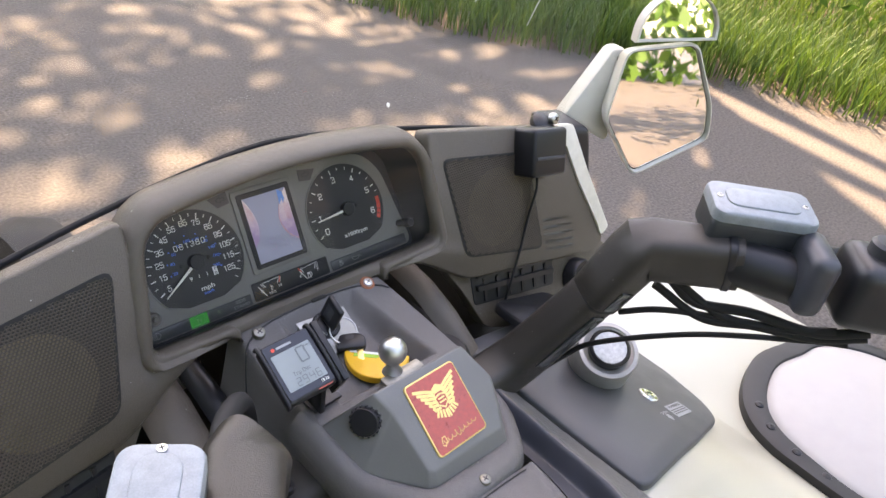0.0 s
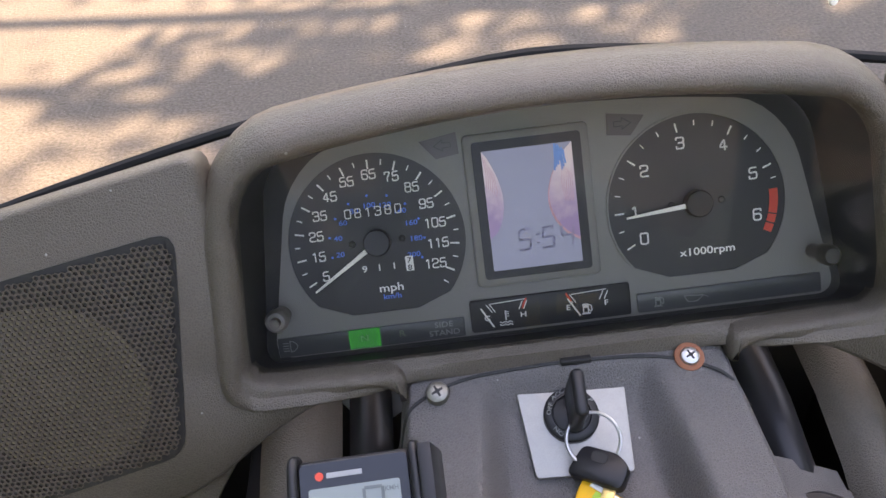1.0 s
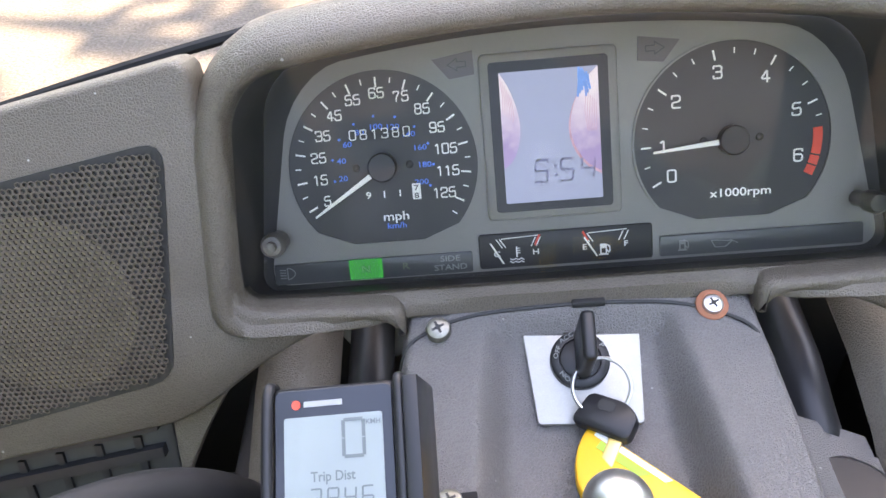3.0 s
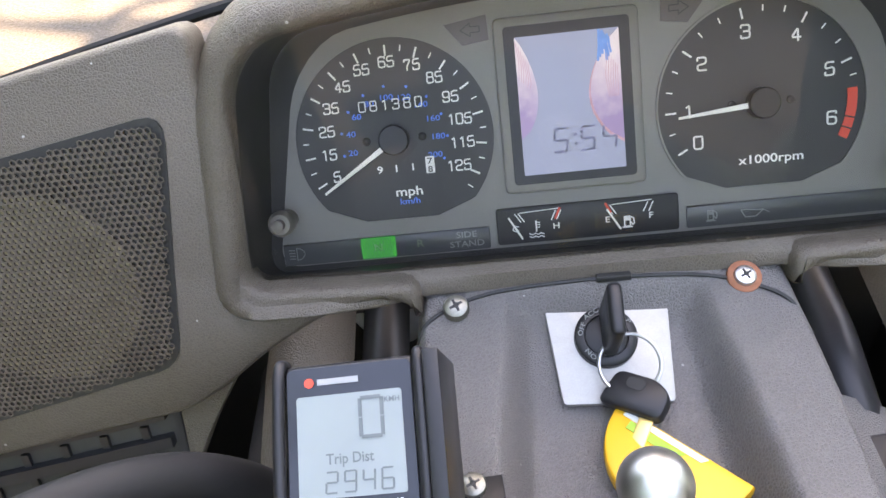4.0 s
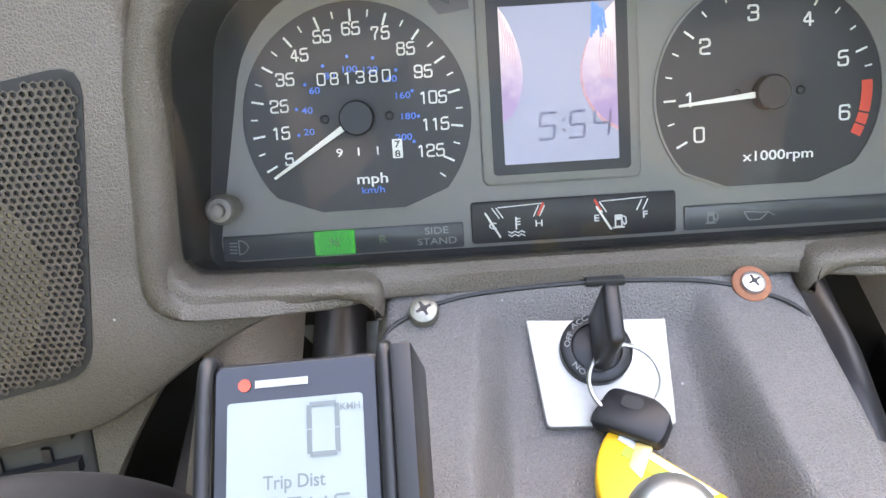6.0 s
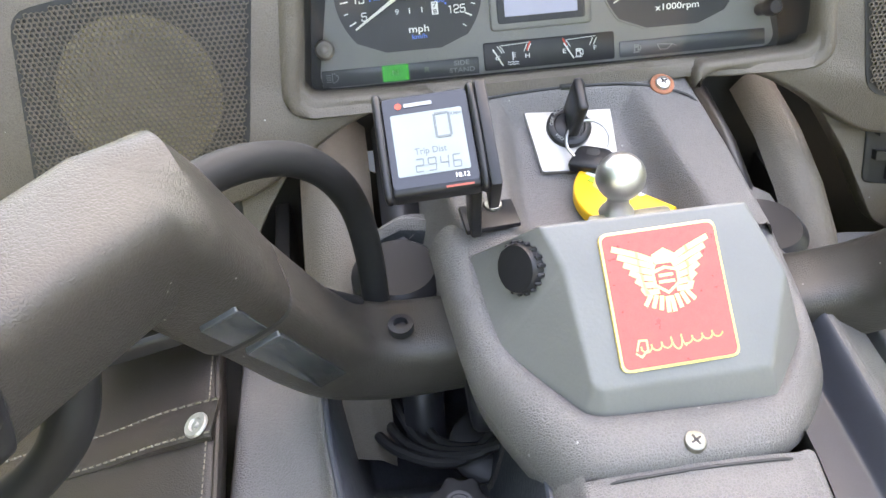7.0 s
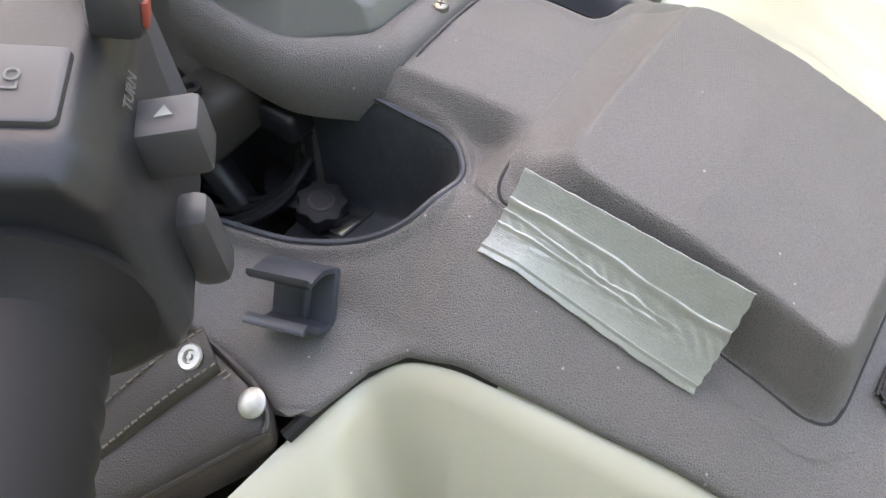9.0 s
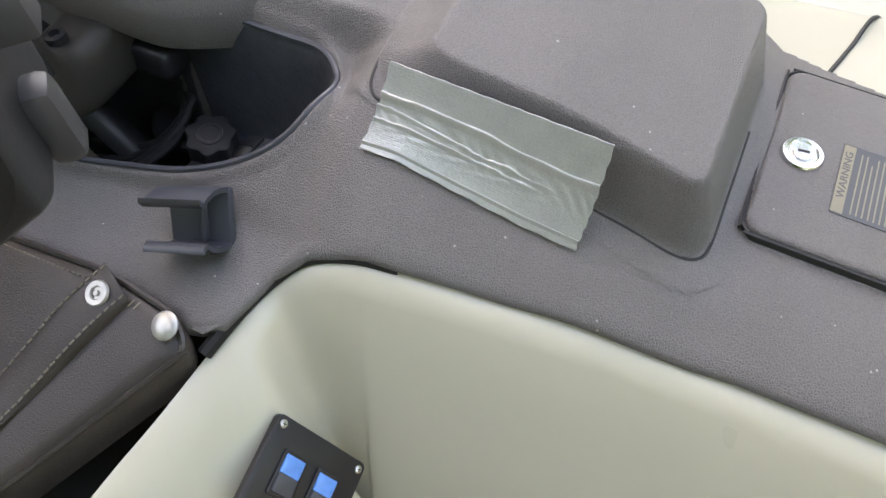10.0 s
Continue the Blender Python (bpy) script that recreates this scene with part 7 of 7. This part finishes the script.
def foliage_material(name, low, high, trans=0.35):
    m = bpy.data.materials.new(name)
    m.use_nodes = True
    nt = m.node_tree
    b = nt.nodes["Principled BSDF"]
    geo, ramp = nt.nodes.new("ShaderNodeNewGeometry"), nt.nodes.new("ShaderNodeMix")
    ramp.data_type = "RGBA"
    ramp.inputs["A"].default_value, ramp.inputs["B"].default_value = (*low, 1), (*high, 1)
    nt.links.new(geo.outputs["Random Per Island"], ramp.inputs["Factor"])
    nt.links.new(ramp.outputs["Result"], b.inputs["Base Color"])
    b.inputs["Roughness"].default_value = 0.55
    tr, mix = nt.nodes.new("ShaderNodeBsdfTranslucent"), nt.nodes.new("ShaderNodeMixShader")
    mix.inputs[0].default_value = trans
    nt.links.new(ramp.outputs["Result"], tr.inputs["Color"])
    nt.links.new(b.outputs[0], mix.inputs[1])
    nt.links.new(tr.outputs[0], mix.inputs[2])
    nt.links.new(mix.outputs[0], nt.nodes["Material Output"].inputs["Surface"])
    return m


M_GRASS = foliage_material("grass_blades", (0.034, 0.088, 0.012), (0.115, 0.19, 0.034))
M_LEAF = foliage_material("tree_leaves", (0.03, 0.09, 0.012), (0.09, 0.19, 0.03))
M_BUSH = foliage_material("bush_leaves", (0.02, 0.06, 0.01), (0.06, 0.13, 0.02))
M_FLOWER = foliage_material("yellow_flowers", (0.6, 0.42, 0.03), (0.75, 0.55, 0.06), 0.2)
M_BARK = material("bark", (0.10, 0.08, 0.06), 0.9, mottle=0.3, mottle_size=0.1, grain=0.3, grain_size=0.02, bump=0.8, bump_size=0.03)

rng = np.random.default_rng(4)


def blades(n, places, height, width):
    """Bent blades of grass, two quads and a tip each."""
    verts, faces = [], []
    for x, y in places:
        z = float(ground_height(np.array([x]), np.array([y]))[0]) - 0.01
        h, a, lean = height * rng.uniform(0.45, 1.15), rng.uniform(0, 2 * math.pi), rng.uniform(0.1, 0.55)
        cx, cy = math.cos(a), math.sin(a)
        b = len(verts)
        w = width * rng.uniform(0.6, 1.3)
        for t, k in ((0, 1), (0.4, 0.9), (0.75, 0.6)):
            px, py, pz = x + cx * lean * h * t * t, y + cy * lean * h * t * t, z + h * t * (1 - 0.15 * t)
            verts += [(px - cy * w * k, py + cx * w * k, pz), (px + cy * w * k, py - cx * w * k, pz)]
        verts.append((x + cx * lean * h, y + cy * lean * h, z + h * 0.85))
        faces += [(b, b + 1, b + 3, b + 2), (b + 2, b + 3, b + 5, b + 4), (b + 4, b + 5, b + 6)]
    return verts, faces


n = 60000
py = rng.uniform(-2.5, 7.0, n)
px = verge_x(py) + 0.05 + rng.gamma(1.6, 1.1, n)
v, f = blades(n, zip(px, py), 0.27, 0.0045)
tagged(raw_part("grass", v, f, M_GRASS, None), "long bright green roadside grass", "grass", kind="stuff")


def leaf_cloud(centres, spread, count, size):
    """Small leaf quads scattered round limb ends, never an even ball."""
    verts, faces = [], []
    for c in centres:
        pts = rng.normal(0, 1, (count, 3)) * spread * rng.uniform(0.6, 1.2) + np.array(c)
        for p in pts:
            q = Euler(rng.uniform(0, 6.28, 3)).to_matrix()
            s = size * rng.uniform(0.5, 1.3)
            b = len(verts)
            verts += [Vector(p) + q @ Vector(o) for o in ((-s, 0, 0), (0, -s * 0.45, 0), (s, 0, 0.1 * s), (0, s * 0.45, 0))]
            faces.append((b, b + 1, b + 2, b + 3))
    return verts, faces


def tree(at, height, reach, clumps, label):
    root = thing("tree", label, "tree", at, "roadside trees")
    base = Vector(at)
    part("trunk", tube([base - Vector((0, 0, 0.1)), base + Vector((0.1, 0, height * 0.3)), base + Vector((-0.1, 0.15, height * 0.6)), base + Vector((0.1, 0, height))], [0.26, 0.20, 0.15, 0.05], 12), M_BARK, root)
    ends = []
    for c in clumps:
        c = Vector(c)
        t = rng.uniform(0.45, 0.8)
        foot = base + Vector((0, 0, height * t))
        ends.append(c)
        part("limb", tube([foot, foot.lerp(c, 0.5) + Vector((0, 0, 0.25)), c], [0.09, 0.05, 0.015], 7), M_BARK, root)
    v, f = leaf_cloud(ends, reach, 420, 0.125)
    raw_part("crown", v, f, M_LEAF, root)
    settle(root)
    return root


# the crown that shades the motorcycle stands between it and the sun
shade = Vector((0, -0.2, 1.0)) + SUN_WAY * 11.0
clumps = [shade + Vector((rng.normal(0, 0.75), rng.normal(0, 0.75), rng.normal(0, 0.45))) for _ in range(12)]
clumps += [shade + Vector((rng.uniform(-5.0, 4.8), rng.uniform(-2.6, 5.8), rng.uniform(-0.8, 1.4))) for _ in range(34)]
tree((5.6, 5.6, 0.2), 9.6, 0.62, clumps, "broad leafy roadside tree shading the motorcycle")
tree((7.4, -1.0, 0.25), 6.0, 0.7, [(7.4 + rng.uniform(-1.8, 1.8), -1.0 + rng.uniform(-1.8, 1.8), rng.uniform(3.0, 7.0)) for _ in range(14)], "leafy roadside tree behind the grass")
tree((-4.5, -7.5, 0.0), 6.5, 0.8, [(-4.5 + rng.uniform(-2.2, 2.2), -7.5 + rng.uniform(-2.2, 2.2), rng.uniform(2.5, 7.2)) for _ in range(16)], "leafy tree beyond the far side of the road")
tree((3.2, -8.5, 0.0), 6.5, 0.8, [(3.2 + rng.uniform(-2.2, 2.2), -8.5 + rng.uniform(-2.0, 2.0), rng.uniform(1.5, 7.2)) for _ in range(18)], "leafy tree beyond the far side of the road")
# unseen woods added all round to block low sky, so that side faces darken
ring = []
for k in range(150):
    a = 2 * math.pi * k / 150 + rng.normal(0, 0.03)
    near = step(-0.80, -0.95, np.array([math.sin(a)]))[0]  # set closer on the clutch side to cut the light from there
    d = rng.uniform(15.0, 22.0) * (1 - near) + rng.uniform(4.2, 6.5) * near
    for h in (1.0, 3.2, 5.4):
        ring.append((d * math.sin(a) + rng.normal(0, 0.5), d * math.cos(a) + rng.normal(0, 0.5), h + rng.normal(0, 0.6)))
v, f = leaf_cloud(ring, 0.9, 110, 0.26)
tagged(raw_part("woods", v, f, M_LEAF, None), "unseen green woods added round the lane to block low sky light", "woods", kind="stuff")
# bushes with yellow flowers behind the grass
for bx, by in ((6.6, 2.6), (6.9, 0.6), (5.6, 4.0)):
    v, f = leaf_cloud([(bx + rng.normal(0, 0.5), by + rng.normal(0, 0.6), 0.75 + rng.normal(0, 0.3)) for _ in range(7)], 0.3, 330, 0.06)
    bush = thing("bush", "dark green roadside bush with a few yellow flowers", "bush", (bx, by, 0.2), "roadside bushes")
    raw_part("leaves", v, f, M_BUSH, bush)
    v, f = leaf_cloud([(bx + rng.normal(0, 0.5), by + rng.normal(0, 0.6), 0.9 + rng.normal(0, 0.3)) for _ in range(7)], 0.35, 9, 0.04)
    raw_part("flowers", v, f, M_FLOWER, bush)
    settle(bush)
